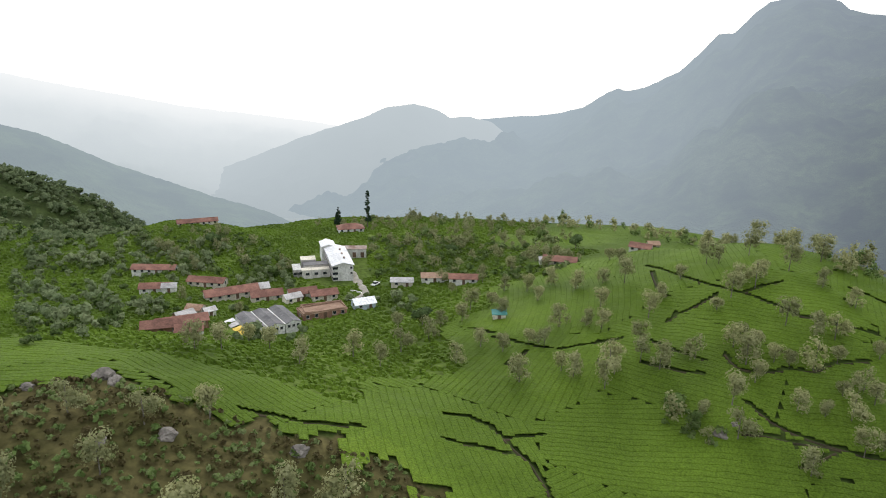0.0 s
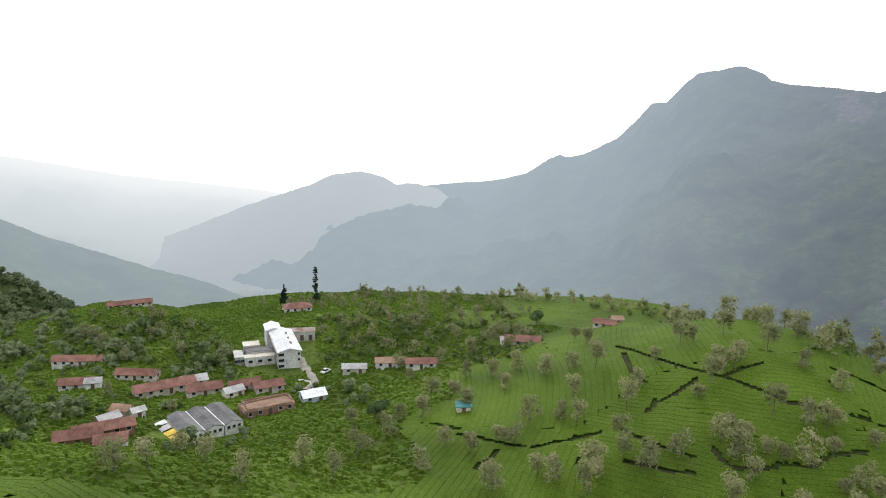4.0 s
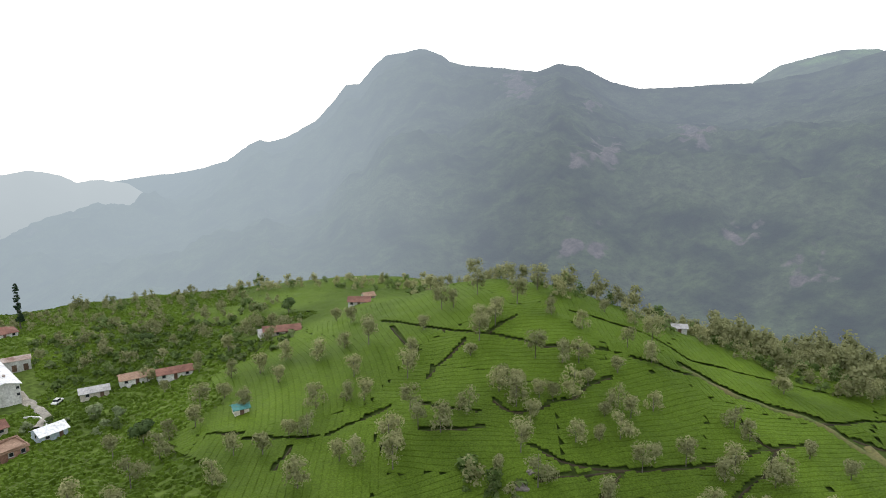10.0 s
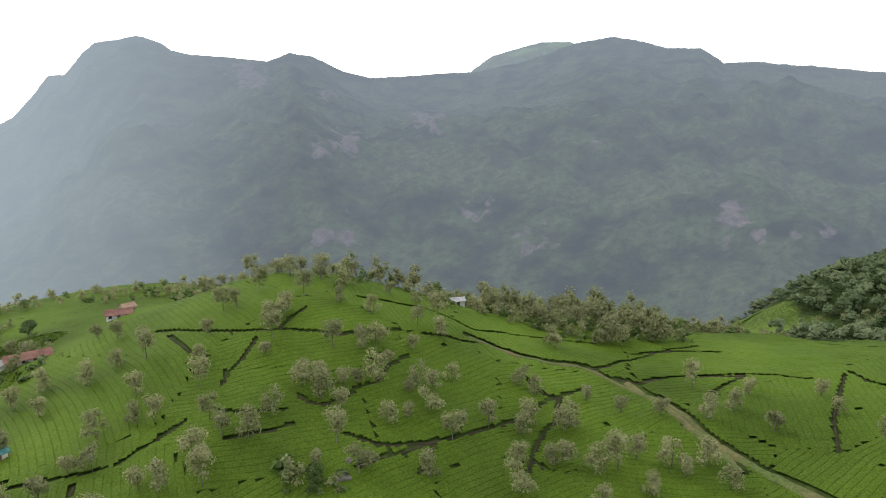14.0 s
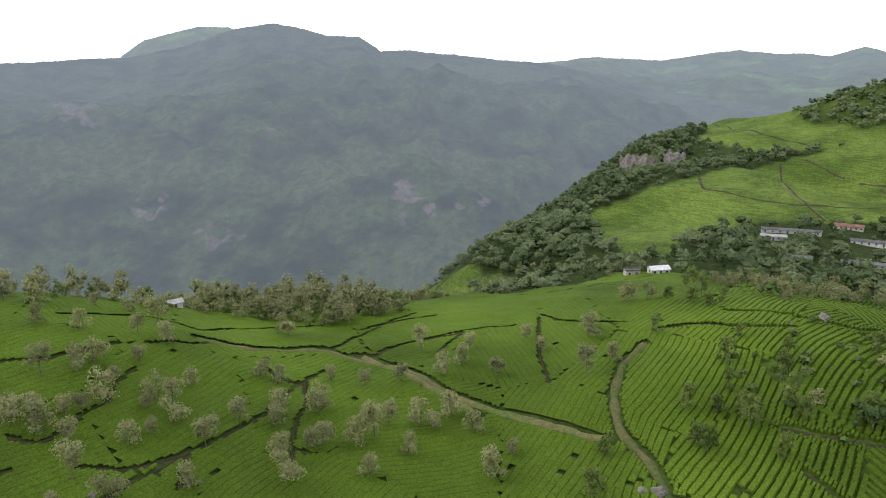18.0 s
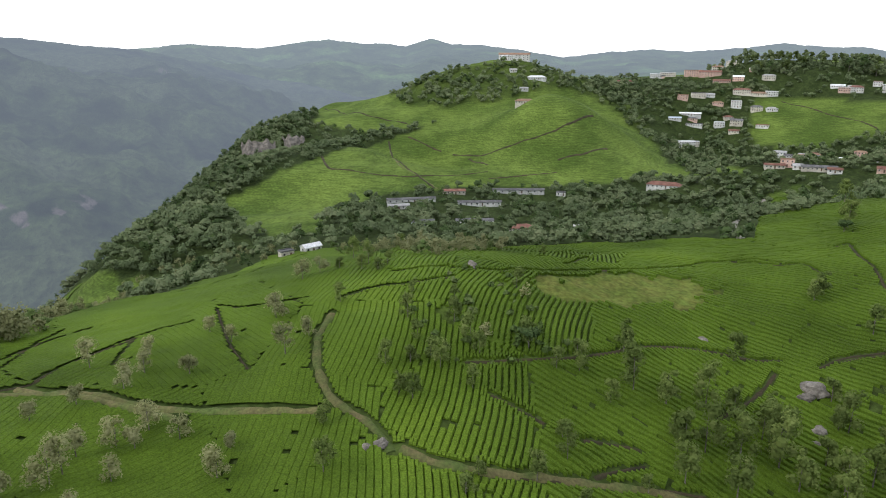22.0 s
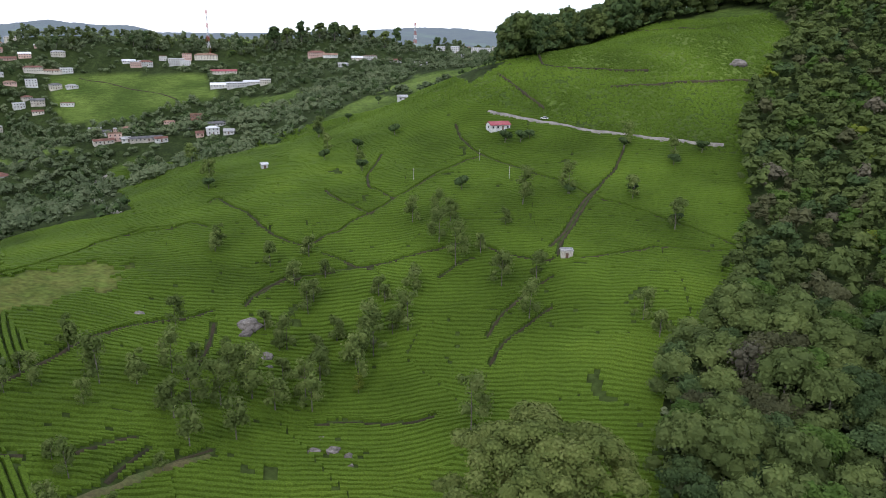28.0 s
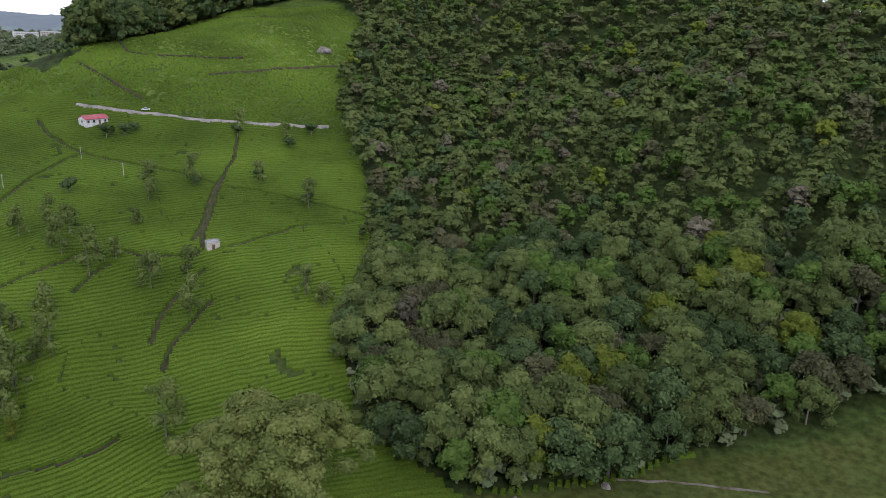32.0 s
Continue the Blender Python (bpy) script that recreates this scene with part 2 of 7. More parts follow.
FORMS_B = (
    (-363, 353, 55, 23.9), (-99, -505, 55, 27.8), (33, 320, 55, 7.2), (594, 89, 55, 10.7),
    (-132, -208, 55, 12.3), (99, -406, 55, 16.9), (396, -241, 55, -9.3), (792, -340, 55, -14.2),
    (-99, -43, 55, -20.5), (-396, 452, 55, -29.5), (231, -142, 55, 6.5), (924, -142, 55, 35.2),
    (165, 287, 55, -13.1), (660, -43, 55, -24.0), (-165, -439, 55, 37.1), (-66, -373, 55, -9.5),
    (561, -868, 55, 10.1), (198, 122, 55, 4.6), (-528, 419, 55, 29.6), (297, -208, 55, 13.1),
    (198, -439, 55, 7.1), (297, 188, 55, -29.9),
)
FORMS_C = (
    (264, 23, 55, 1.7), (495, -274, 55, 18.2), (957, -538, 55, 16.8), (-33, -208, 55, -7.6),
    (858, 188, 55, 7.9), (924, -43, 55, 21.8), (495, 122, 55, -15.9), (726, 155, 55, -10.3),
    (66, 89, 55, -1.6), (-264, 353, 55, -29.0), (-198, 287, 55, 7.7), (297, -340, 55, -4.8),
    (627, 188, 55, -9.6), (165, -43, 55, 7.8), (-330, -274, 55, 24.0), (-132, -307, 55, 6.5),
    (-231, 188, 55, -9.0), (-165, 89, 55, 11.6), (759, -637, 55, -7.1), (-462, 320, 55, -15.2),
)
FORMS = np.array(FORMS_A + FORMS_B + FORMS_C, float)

# the brink of the plateau, beyond which the land falls to the valley
EDGE_X = (-1500, -700, -450, -380, -325, -225, -150, -60, 0, 80, 150, 250, 330, 450, 600, 750, 900, 1000, 1200, 1600, 3000)
EDGE_Y = (480, 450, 400, 385, 375, 345, 360, 430, 470, 340, 270, 195, 168, 152, 166, 172, 142, 110, 60, 0, -300)


def smooth(a, b, v):
    s = np.clip((v - a) / (b - a), 0, 1)
    return s * s * (3 - 2 * s)


def waves(x, y, size, seed):
    """Gentle, irregular undulation of about that size in metres, between -1 and 1."""
    rng = np.random.RandomState(seed)
    s = 0
    for _ in range(7):
        a, k, p = rng.uniform(0, math.tau), math.tau / size * rng.uniform(0.6, 1.7), rng.uniform(0, math.tau)
        s = s + np.sin((x * math.cos(a) + y * math.sin(a)) * k + p + 1.3 * np.sin((x * math.sin(a) - y * math.cos(a)) * k * 0.6 + p))
    return s / 4.2


def land(x, y):
    """Height of the ground at x, y (arrays)."""
    x, y = np.asarray(x, float), np.asarray(y, float)
    z = np.full(x.shape, 20.0)
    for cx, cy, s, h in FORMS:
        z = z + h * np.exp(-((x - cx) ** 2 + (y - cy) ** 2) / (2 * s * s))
    z = z - 3.5 * np.exp(-((x + 74) ** 2 + (y - 150) ** 2) / (2 * 10 ** 2))
    z = z + 24 * np.exp(-((x - 695) ** 2 + (y + 785) ** 2) / (2 * 60 ** 2))
    for cx, cy, s, h in ((-160, 320, 28, -8), (-110, 395, 40, -6), (80, 212, 22, 4.5), (-190, 296, 20, 6)):
        z = z + h * np.exp(-((x - cx) ** 2 + (y - cy) ** 2) / (2 * s * s))
    e = y - np.interp(x, EDGE_X, EDGE_Y)
    z = z - 330 * smooth(0, 300, e)
    r, az = np.hypot(x, y), np.degrees(np.arctan2(x, y))
    z = z - smooth(-70, -50, az) * (1 - smooth(6, 20, az)) * smooth(900, 3500, r) * 330
    z = z + (1 - smooth(0, 300, e)) * smooth(1200, 2200, r) * (15 + 30 * waves(x, y, 900, 5))
    return z + 0.8 * waves(x, y, 45, 3) + 0.25 * waves(x, y, 13, 4) + smooth(300, 700, r) * 4 * waves(x, y, 160, 6)


def ground_z(x, y):
    return float(land(np.array([x]), np.array([y]))[0])


def mesh_from(name, verts, faces, mat=None, smooth_shade=True):
    """A mesh from arrays of vertices and of equal-sided faces."""
    verts, faces = np.asarray(verts, np.float32), np.asarray(faces, np.int32)
    me = bpy.data.meshes.new(name)
    n, k = faces.shape
    me.vertices.add(len(verts))
    me.vertices.foreach_set("co", verts.ravel())
    me.loops.add(n * k)
    me.loops.foreach_set("vertex_index", faces.ravel())
    me.polygons.add(n)
    me.polygons.foreach_set("loop_start", np.arange(0, n * k, k, dtype=np.int32))
    me.polygons.foreach_set("use_smooth", np.full(n, smooth_shade))
    me.update(calc_edges=True)
    if mat:
        me.materials.append(mat)
    return me


def polar_sheet(azs, rs, height, wrap=False):
    """Vertices and quads of a sheet over bearings and distances, with the heights that height(x, y, az, r) gives."""
    a, r = np.meshgrid(np.radians(azs), rs, indexing="ij")
    x, y = r * np.sin(a), r * np.cos(a)
    v = np.stack([x, y, height(x, y, np.degrees(a), r)], -1).reshape(-1, 3)
    na, nr = len(azs), len(rs)
    i, j = np.meshgrid(np.arange(na if wrap else na - 1), np.arange(nr - 1), indexing="ij")
    k = (i + 1) % na
    f = np.stack([i * nr + j, i * nr + j + 1, k * nr + j + 1, k * nr + j], -1).reshape(-1, 4)
    return v, f


# ---- the plan: paths, woods and trees ----
# field paths between the tea blocks, x and y
TEA_PATHS_A = (
    ((29, 198), (33, 190), (37, 184), (42, 176), (47, 171), (52, 168), (56, 165), (60, 161), (64, 158), (71, 156), (80, 155)),
    ((62, 174), (57, 172), (52, 169)),
    ((79, 175), (84, 173), (88, 171), (96, 168), (98, 166), (101, 161), (103, 156), (104, 153), (110, 152), (118, 149), (127, 147), (134, 144), (143, 141)),
    ((85, 152), (90, 150), (93, 147), (97, 145), (102, 144)),
    ((33, 170), (31, 175), (30, 182), (30, 190)),
    ((45, 168), (41, 164), (35, 161), (32, 158)),
)
TEA_PATHS_B = (
    ((44, 143), (45, 139), (47, 137), (52, 137), (56, 138), (62, 138), (68, 143), (75, 145)),
    ((28, 148), (31, 145), (34, 142), (39, 140)),
    ((25, 138), (28, 137), (33, 135), (38, 134)),
    ((6, 145), (10, 147), (14, 147), (18, 149), (21, 150)),
    ((-12, 153), (-8, 152), (-4, 150), (1, 147), (4, 146)),
    ((-20, 161), (-16, 158), (-12, 156)),
    ((46, 126), (48, 124), (50, 121), (53, 119), (61, 116), (69, 115), (78, 115), (84, 115), (91, 116), (95, 117), (100, 117), (109, 117)),
    ((44, 117), (49, 117), (55, 116), (61, 116), (69, 115)),
)
TEA_PATHS_C = (
    ((101, 117), (97, 114), (93, 110), (88, 109), (84, 107), (79, 104), (74, 100)),
    ((78, 103), (78, 99)),
    ((99, 127), (98, 123), (98, 119), (100, 117)),
    ((54, 110), (57, 112), (61, 115)),
    ((119, 124), (124, 122), (137, 124), (145, 125), (158, 126), (170, 124)),
    ((127, 112), (132, 111), (138, 109), (143, 103), (148, 96)),
    ((135, 97), (140, 97), (146, 96)),
    ((-6, 137), (-5, 140), (-3, 142), (-2, 145)),
    ((143, 128), (154, 126), (162, 122), (170, 116)),
    ((122, 117), (125, 111), (136, 110), (142, 107), (147, 100), (151, 95), (155, 89), (157, 83)),
)
TEA_PATHS_D = (
    ((167, 78), (162, 72), (160, 62), (160, 52)),
    ((164, 78), (149, 73), (138, 69), (129, 64), (125, 62)),
    ((204, 103), (205, 90), (212, 86), (237, 81), (272, 75), (289, 67)),
    ((155, 43), (159, 36), (161, 30), (162, 20), (166, 10)),
    ((173, 27), (174, 20), (175, 11)),
    ((124, 11), (125, 3), (127, -3), (130, -12), (134, -22), (137, -30), (141, -38), (143, -47), (145, -56), (145, -64), (143, -72), (143, -80)),
    ((114, 6), (112, 2), (109, -2), (107, -5)),
    ((104, -13), (105, -19), (104, -26)),
    ((95, -13), (98, -19), (100, -26)),
)
TEA_PATHS_E = (
    ((91, 9), (91, 0), (93, -10), (94, -19), (94, -28), (94, -37)),
    ((119, -51), (125, -60), (130, -67), (135, -73), (138, -76)),
    ((140, -90), (144, -97), (145, -106), (144, -112)),
    ((173, 10), (174, -5), (182, -24), (190, -41), (199, -63), (211, -88), (211, -106), (202, -112)),
    ((195, -31), (213, -44)),
    ((209, -98), (207, -105), (200, -110), (200, -119), (191, -120)),
    ((214, -140), (217, -147), (201, -141), (190, -139), (178, -134), (168, -131), (160, -131), (154, -132)),
)
TEA_PATHS_F = (
    ((154, -132), (152, -136), (153, -141), (151, -149), (152, -159), (151, -167), (151, -179), (152, -186), (151, -199), (151, -217), (148, -238), (143, -247)),
    ((152, -186), (163, -189), (168, -189), (179, -202), (185, -216), (192, -231)),
    ((184, -179), (177, -174), (168, -170), (160, -169), (150, -167)),
    ((145, -132), (138, -133), (130, -132), (125, -135)),
    ((142, -97), (144, -105), (143, -110), (140, -117), (136, -124), (128, -133), (124, -140), (119, -148), (111, -157), (106, -165)),
)
TEA_PATHS_G = (
    ((175, -274), (164, -261), (151, -250), (139, -245), (124, -240), (110, -235), (100, -235), (86, -228), (72, -221), (64, -222), (54, -220), (46, -217), (37, -215), (25, -211), (16, -207)),
    ((85, -281), (81, -258), (81, -245), (79, -228), (77, -211), (75, -195), (74, -182), (71, -172)),
    ((80, -236), (80, -223), (78, -204), (76, -189), (76, -177)),
    ((99, -166), (89, -164), (81, -166), (73, -167), (71, -170)),
    ((64, -172), (57, -176), (51, -183), (46, -188), (43, -193), (36, -195), (28, -197), (19, -202)),
    ((102, -143), (100, -154), (97, -158)),
)
TEA_PATHS_H = (
    ((60, -143), (62, -138), (63, -131), (65, -124), (66, -119), (65, -112)),
    ((67, -159), (70, -152), (72, -142), (73, -132), (72, -123)),
    ((88, -64), (84, -70), (77, -74), (70, -79), (66, -84)),
    ((-14, 104), (-10, 106), (-5, 105), (-2, 102), (1, 98), (5, 94), (6, 92), (8, 87)),
    ((-2, 102), (2, 105), (5, 107)),
    ((-12, 94), (-8, 95), (-4, 96), (1, 97)),
    ((-45, 80), (-40, 82), (-36, 82), (-32, 83), (-26, 87)),
)
TEA_PATHS = TEA_PATHS_A + TEA_PATHS_B + TEA_PATHS_C + TEA_PATHS_D + TEA_PATHS_E + TEA_PATHS_F + TEA_PATHS_G + TEA_PATHS_H
# field paths on the slope above the lane
SLOPE_PATHS = (
    ((262, -537), (161, -351), (133, -357), (100, -363)),
    ((211, -563), (133, -465), (90, -455)),
    ((114, -340), (78, -358), (47, -374)),
    ((180, -331), (162, -320), (145, -309), (137, -303)),
)
# field paths on the hill across the valley
HILL_PATHS = (
    ((611, 87), (572, 80), (559, 76), (555, 58), (543, 35), (548, 12), (564, -17), (587, -61)),
    ((717, 26), (667, 23), (585, 11), (543, -1), (520, -9)),
    ((655, -71), (642, -95), (636, -116), (635, -132), (648, -152), (672, -179)),
    ((684, -39), (673, -55), (655, -71)),
    ((666, -54), (626, -67)),
    ((1013, 115), (905, 85), (826, 48), (797, 15), (775, 3)),
    ((726, 5), (702, -17), (693, -28)),
    ((555, -57), (572, -92), (575, -121)),
    ((596, -126), (601, -151), (620, -179)),
    ((843, -473), (811, -490), (776, -499), (743, -515), (710, -511)),
    ((414, -313), (386, -302), (283, -230)),
)

# grassy earth tracks
TRACKS = (
    ((115, 91), (113, 78), (110, 64), (109, 49), (109, 43)),
    ((147, 44), (136, 47), (122, 46), (112, 42), (107, 36), (101, 31), (96, 29)),
    ((99, 150), (105, 137), (119, 125), (122, 103), (114, 83), (111, 67), (109, 53)),
    ((123, 114), (120, 101), (115, 90), (111, 78), (108, 73)),
    ((97, 27), (93, 20), (91, 7), (93, -10), (94, -23), (92, -35)),
    ((688, 25), (590, 17), (560, 4), (519, -11)),
)

# stony footpath over the grass below the forest
FOOTPATH = ((-43, -67), (-53, -67), (-63, -66), (-71, -64), (-79, -63))

# surfaced lanes
ROADS = (
    ((164, -290), (151, -290), (131, -289), (102, -294), (75, -298), (44, -305)),
    ((438, -238), (437, -222), (408, -204), (279, -133), (245, -120)),
    ((-78, 229), (-73, 220), (-68, 211), (-64, 205), (-65, 196)),
)
WOOD_BRINK = ((391, 188), (544, 164), (589, 148), (830, 178), (889, 142), (998, 106), (801, 133), (593, 124), (546, 160), (440, 132), (359, 161))
WOOD_CROWN = ((938, 26), (924, -78), (920, -223), (1007, -308), (833, -298), (696, -267), (840, -254), (871, -202), (807, -103), (810, -37), (848, 0))
WOOD_VALLEY = ((212, 124), (352, 159), (464, 144), (346, 69), (464, 64), (428, 33), (384, -13), (377, -53), (518, -121), (562, -196), (494, -238), (449, -306), (446, -228), (270, -128), (304, -80), (287, -18), (296, 34), (304, 86), (207, 106))
WOOD_TOWN = ((923, -224), (1012, -354), (957, -557), (853, -654), (736, -712), (557, -546), (666, -568), (692, -495), (700, -449), (790, -410), (848, -480), (844, -405), (626, -244), (816, -291), (920, -279))
WOOD_BACK = ((921, -421), (891, -475), (850, -440), (808, -618), (678, -639), (514, -507), (601, -490), (634, -463), (415, -338), (434, -288), (458, -247), (611, -252))
WOOD_BACK2 = ((793, -666), (186, -356), (192, -318), (356, -471), (467, -457), (630, -590))
WOOD_HILLBACK = ((178, -345), (215, -390), (245, -480), (190, -570), (60, -580), (45, -500), (92, -535), (138, -480), (175, -430))
FOREST_EDGE = ((39, -457), (40, -377), (40, -322), (24, -264), (17, -220), (14, -179), (10, -140), (19, -123), (9, -85), (-11, -60), (-27, -62), (-43, -66), (-64, -76), (-92, -80), (-116, -86))
SHADE_TREES_A = ((45, 190), (51, 172), (57, 176), (71, 171), (37, 140), (46, 145), (51, 146), (69, 150), (57, 139), (62, 139), (68, 143), (49, 133), (66, 131), (72, 130), (71, 134), (79, 132), (48, 139), (25, 146), (25, 139), (29, 135), (18, 136), (19, 133), (5, 159), (12, 157), (16, 155), (-2, 150), (2, 148), (-14, 146), (-8, 144), (-2, 127), (-18, 134), (-35, 169), (-29, 167), (-30, 156), (-34, 142), (-34, 124), (-42, 128), (-49, 113), (-68, 126), (-66, 110), (-61, 123), (-68, 103), (-41, 164), (-23, 168), (7, 134))
SHADE_TREES_B = ((10, 132), (105, 194), (98, 172), (86, 156), (89, 149), (48, 165), (44, 160), (37, 180), (31, 170), (22, 182), (16, 187), (48, 188), (55, 172), (59, 154), (56, 125), (61, 124), (66, 124), (43, 124), (37, 121), (43, 115), (70, 117), (66, 115), (77, 116), (82, 110), (91, 106), (105, 112), (108, 104), (114, 97), (96, 90), (87, 91), (80, 99), (100, 84), (73, 102), (55, 108), (105, 79), (120, 89), (126, 76), (128, 87), (134, 102), (138, 89), (122, 141), (95, 124), (96, 120), (17, 128), (48, 148))
SHADE_TREES_C = ((54, 140), (65, 151), (86, 112), (94, 107), (90, 90), (99, 80), (102, 72), (89, 81), (78, 84), (90, 62), (98, 61), (83, 98), (67, 96), (113, 27), (111, 24), (125, 19), (122, 17), (127, 7), (149, 11), (156, 22), (142, 24), (185, 35), (177, 55), (153, 60), (140, 69), (120, 137), (147, 135), (105, 43), (90, 42), (85, 15), (90, 12), (91, 0), (87, -9), (93, -24), (98, -8), (103, -8), (127, -18), (126, -12), (133, -6), (131, 9), (160, -8), (140, 12), (132, 22), (124, 24), (123, 30))
SHADE_TREES_D = ((106, -37), (106, -42), (107, -51), (106, -60), (99, -61), (100, -79), (94, -88), (97, -99), (93, -68), (125, -102), (153, -114), (147, -127), (171, -106), (138, -110), (110, -98), (113, -123), (215, -28), (271, 23), (179, 37), (210, 41), (181, 29), (176, 32), (181, 50), (182, 44), (152, 42), (136, 49), (129, 54), (147, 76), (98, -110), (88, -221), (63, -229), (40, -208), (85, -282), (61, -282), (100, -203), (98, -184), (96, -161), (105, -132), (101, -152), (71, -155), (80, -147), (109, -121), (95, -114), (103, -105), (98, -92))
SHADE_TREES_E = ((32, -146), (25, -139), (133, -19), (117, -23), (94, -44), (122, -66), (141, -112), (142, -266), (134, -269), (233, -157), (292, -195), (189, -210), (224, -227), (257, -258), (124, -176), (174, -110))
ROUND_TREES = ((87, -220), (65, -236), (41, -214), (85, -281), (59, -274), (51, -292), (130, -205), (210, -234), (202, -256), (316, -356), (324, -403), (139, -262), (132, -265), (400, -283), (229, -153), (257, -257), (213, -212), (185, -206), (130, -271), (657, -474), (-8, -180), (132, -6), (-35, 169), (-144, 240), (-44, 256), (6, 269))
SHADE_TREES_F = ((90, 0), (105, -10), (97, -9), (92, -23), (108, -39), (110, -53), (118, -63), (110, -62), (98, -59), (121, -56), (116, 10), (122, -49), (117, -84), (98, -71), (144, 24), (149, 59), (110, -120), (93, -114), (104, -105), (116, -173), (131, -169), (113, -160), (96, -164), (64, -135), (54, -82), (118, -82), (113, -99), (128, -108), (120, -38), (100, -93), (138, -33), (114, -60), (109, -88))
FIELD_TREES = ((145, -42), (142, -80), (136, -118), (121, -137), (86, -116), (72, -91), (83, -73), (95, -58), (93, -22), (101, -8))
WOOD_RIDGE_OAKS = ((106, 180), (182, 252), (204, 230), (222, 200), (325, 164), (303, 153), (172, 136), (132, 151), (111, 158))
WOOD_BROW = ((-24, 361), (38, 344), (81, 337), (74, 204), (101, 198), (118, 177), (193, 240), (211, 223), (129, 162), (105, 173), (69, 190), (47, 295), (-2, 325))
WOOD_VILLAGE_BANK = ((-196, 262), (-179, 274), (-147, 270), (-119, 250), (-99, 225), (-106, 206), (-138, 214), (-148, 196))
WOOD_VILLAGE_MID = ((-130, 190), (-114, 197), (-82, 181), (-85, 162), (-104, 168), (-112, 159))
WOOD_FACTORY_SLOPE = ((-86, 274), (-72, 294), (-21, 279), (11, 253), (3, 211), (-27, 218), (-54, 222), (-72, 228))
WOOD_LEFT_SLOPE = ((-280, 268), (-268, 278), (-218, 273), (-183, 251), (-199, 220), (-236, 222))
WOOD_GULLY = ((26, 124), (33, 125), (40, 116), (40, 111), (29, 118))
WOOD_BELT = ((82, 205), (106, 190), (112, 174), (128, 164), (134, 147), (149, 132), (175, 130), (204, 168), (198, 236), (113, 175), (96, 189))
WOOD_BELT2 = ((328, 172), (334, 133), (314, 86), (299, 45), (305, 33), (313, 10), (321, -28), (240, -18), (189, 11), (272, 53), (296, 109))
WOOD_SCRUB_KNOLL = ((132, 27), (160, 18), (172, 7), (175, -11), (144, -15), (136, -24), (124, -3), (120, 17))
MEADOW = ((174, -19), (186, -38), (193, -60), (188, -76), (177, -77), (166, -65), (165, -50), (159, -36), (159, -20), (164, -13))
HEATH = ((-95, 62), (-82, 69), (-69, 76), (-57, 77), (-44, 76), (-31, 79), (-17, 80), (-10, 77), (0, 60), (-20, 20), (-70, 20), (-100, 40))
# houses: x, y, turn, width, depth, wall height, storeys, roof form, roof and wall finish
VILLAGE = (
    (-108.1, 189.4, 42, 17.8, 6, 2.2, 1, "gable", "tile", "cream"),
    (-101.9, 196.5, 37, 7.5, 5, 2.2, 1, "gable", "tin", "white"),
    (-94.9, 189.4, 35, 10.2, 5.5, 2.2, 1, "gable", "tile", "cream"),
    (-123.1, 199.8, 7, 13.2, 5, 2.2, 1, "gable", "tile", "cream"),
    (-153.1, 212.3, 14, 16.3, 5, 2.2, 1, "gable", "tile", "white"),
    (-137.1, 189.3, 21, 10.3, 5, 2.2, 1, "gable", "tile", "white"),
    (-132.2, 190.0, 25, 4.5, 4, 2.2, 1, "gable", "tin", "white"),
    (-97.6, 143.7, 38, 13.3, 5, 2.2, 1, "gable", "tile", "brick"),
    (-96.2, 132.6, 30, 9.6, 5, 2.2, 1, "gable", "tile", "brick"),
    (-86.3, 129.7, 28, 6.3, 4.5, 2.2, 1, "gable", "tile", "white"),
    (-69.2, 177.0, 35, 13.2, 7, 2.2, 1, "flat", "clay", "brick"),
)
VILLAGE_B = (
    (-59.5, 187.3, 38, 6.8, 5, 2.2, 1, "gable", "white", "blue"),
    (-99.5, 286.9, 29, 11.9, 7, 2.2, 1, "hip", "tile", "white"),
    (-177.3, 283.1, 37, 18.6, 5, 2.2, 1, "gable", "tile", "cream"),
    (30.8, 250.6, -17, 7.9, 5, 2.2, 1, "gable", "tile", "white"),
    (36.2, 263.2, 12, 4.1, 4, 2.2, 1, "gable", "clay", "cream"),
    (1.3, 231.2, 0, 11.8, 5, 2.2, 1, "gable", "tile", "cream"),
    (-4.6, 233.0, 11, 3.3, 4, 2.2, 1, "gable", "tin", "white"),
    (-12.4, 168.2, 14, 3.5, 3, 2.2, 1, "gable", "teal", "cream"),
    (-101.1, 163.5, 52, 3.2, 3, 2.2, 1, "gable", "tin", "white"),
    (-106.1, 164.2, 3, 4.6, 4, 2.2, 1, "gable", "clay", "cream"),
    (-103.5, 153.8, 59, 5.1, 4, 2.2, 1, "gable", "tin", "brick"),
)
VILLAGE_C = (
    (-84.4, 186.9, 49, 5.5, 4, 2.2, 1, "gable", "tin", "cream"),
    (-83.5, 193.2, 38, 9.2, 5, 2.2, 1, "gable", "tile", "white"),
    (-75.9, 193.6, 36, 8.8, 5, 2.2, 1, "gable", "tile", "cream"),
    (-69.3, 175.9, 42, 14.3, 6, 2.2, 1, "flat", "clay", "brick"),
    (-53.9, 214.3, 14, 7.7, 4, 2.2, 1, "gable", "tin", "cream"),
    (-43.1, 219.9, 16, 9.4, 4.5, 2.2, 1, "gable", "clay", "white"),
    (-31.8, 217.0, 13, 10.0, 4.5, 2.2, 1, "gable", "tile", "white"),
    (115.8, 176.3, -23, 4.2, 3, 2.2, 1, "gable", "tin", "white"),
    (180.5, 252.0, -26, 4.2, 3, 2.2, 1, "gable", "tin", "white"),
)
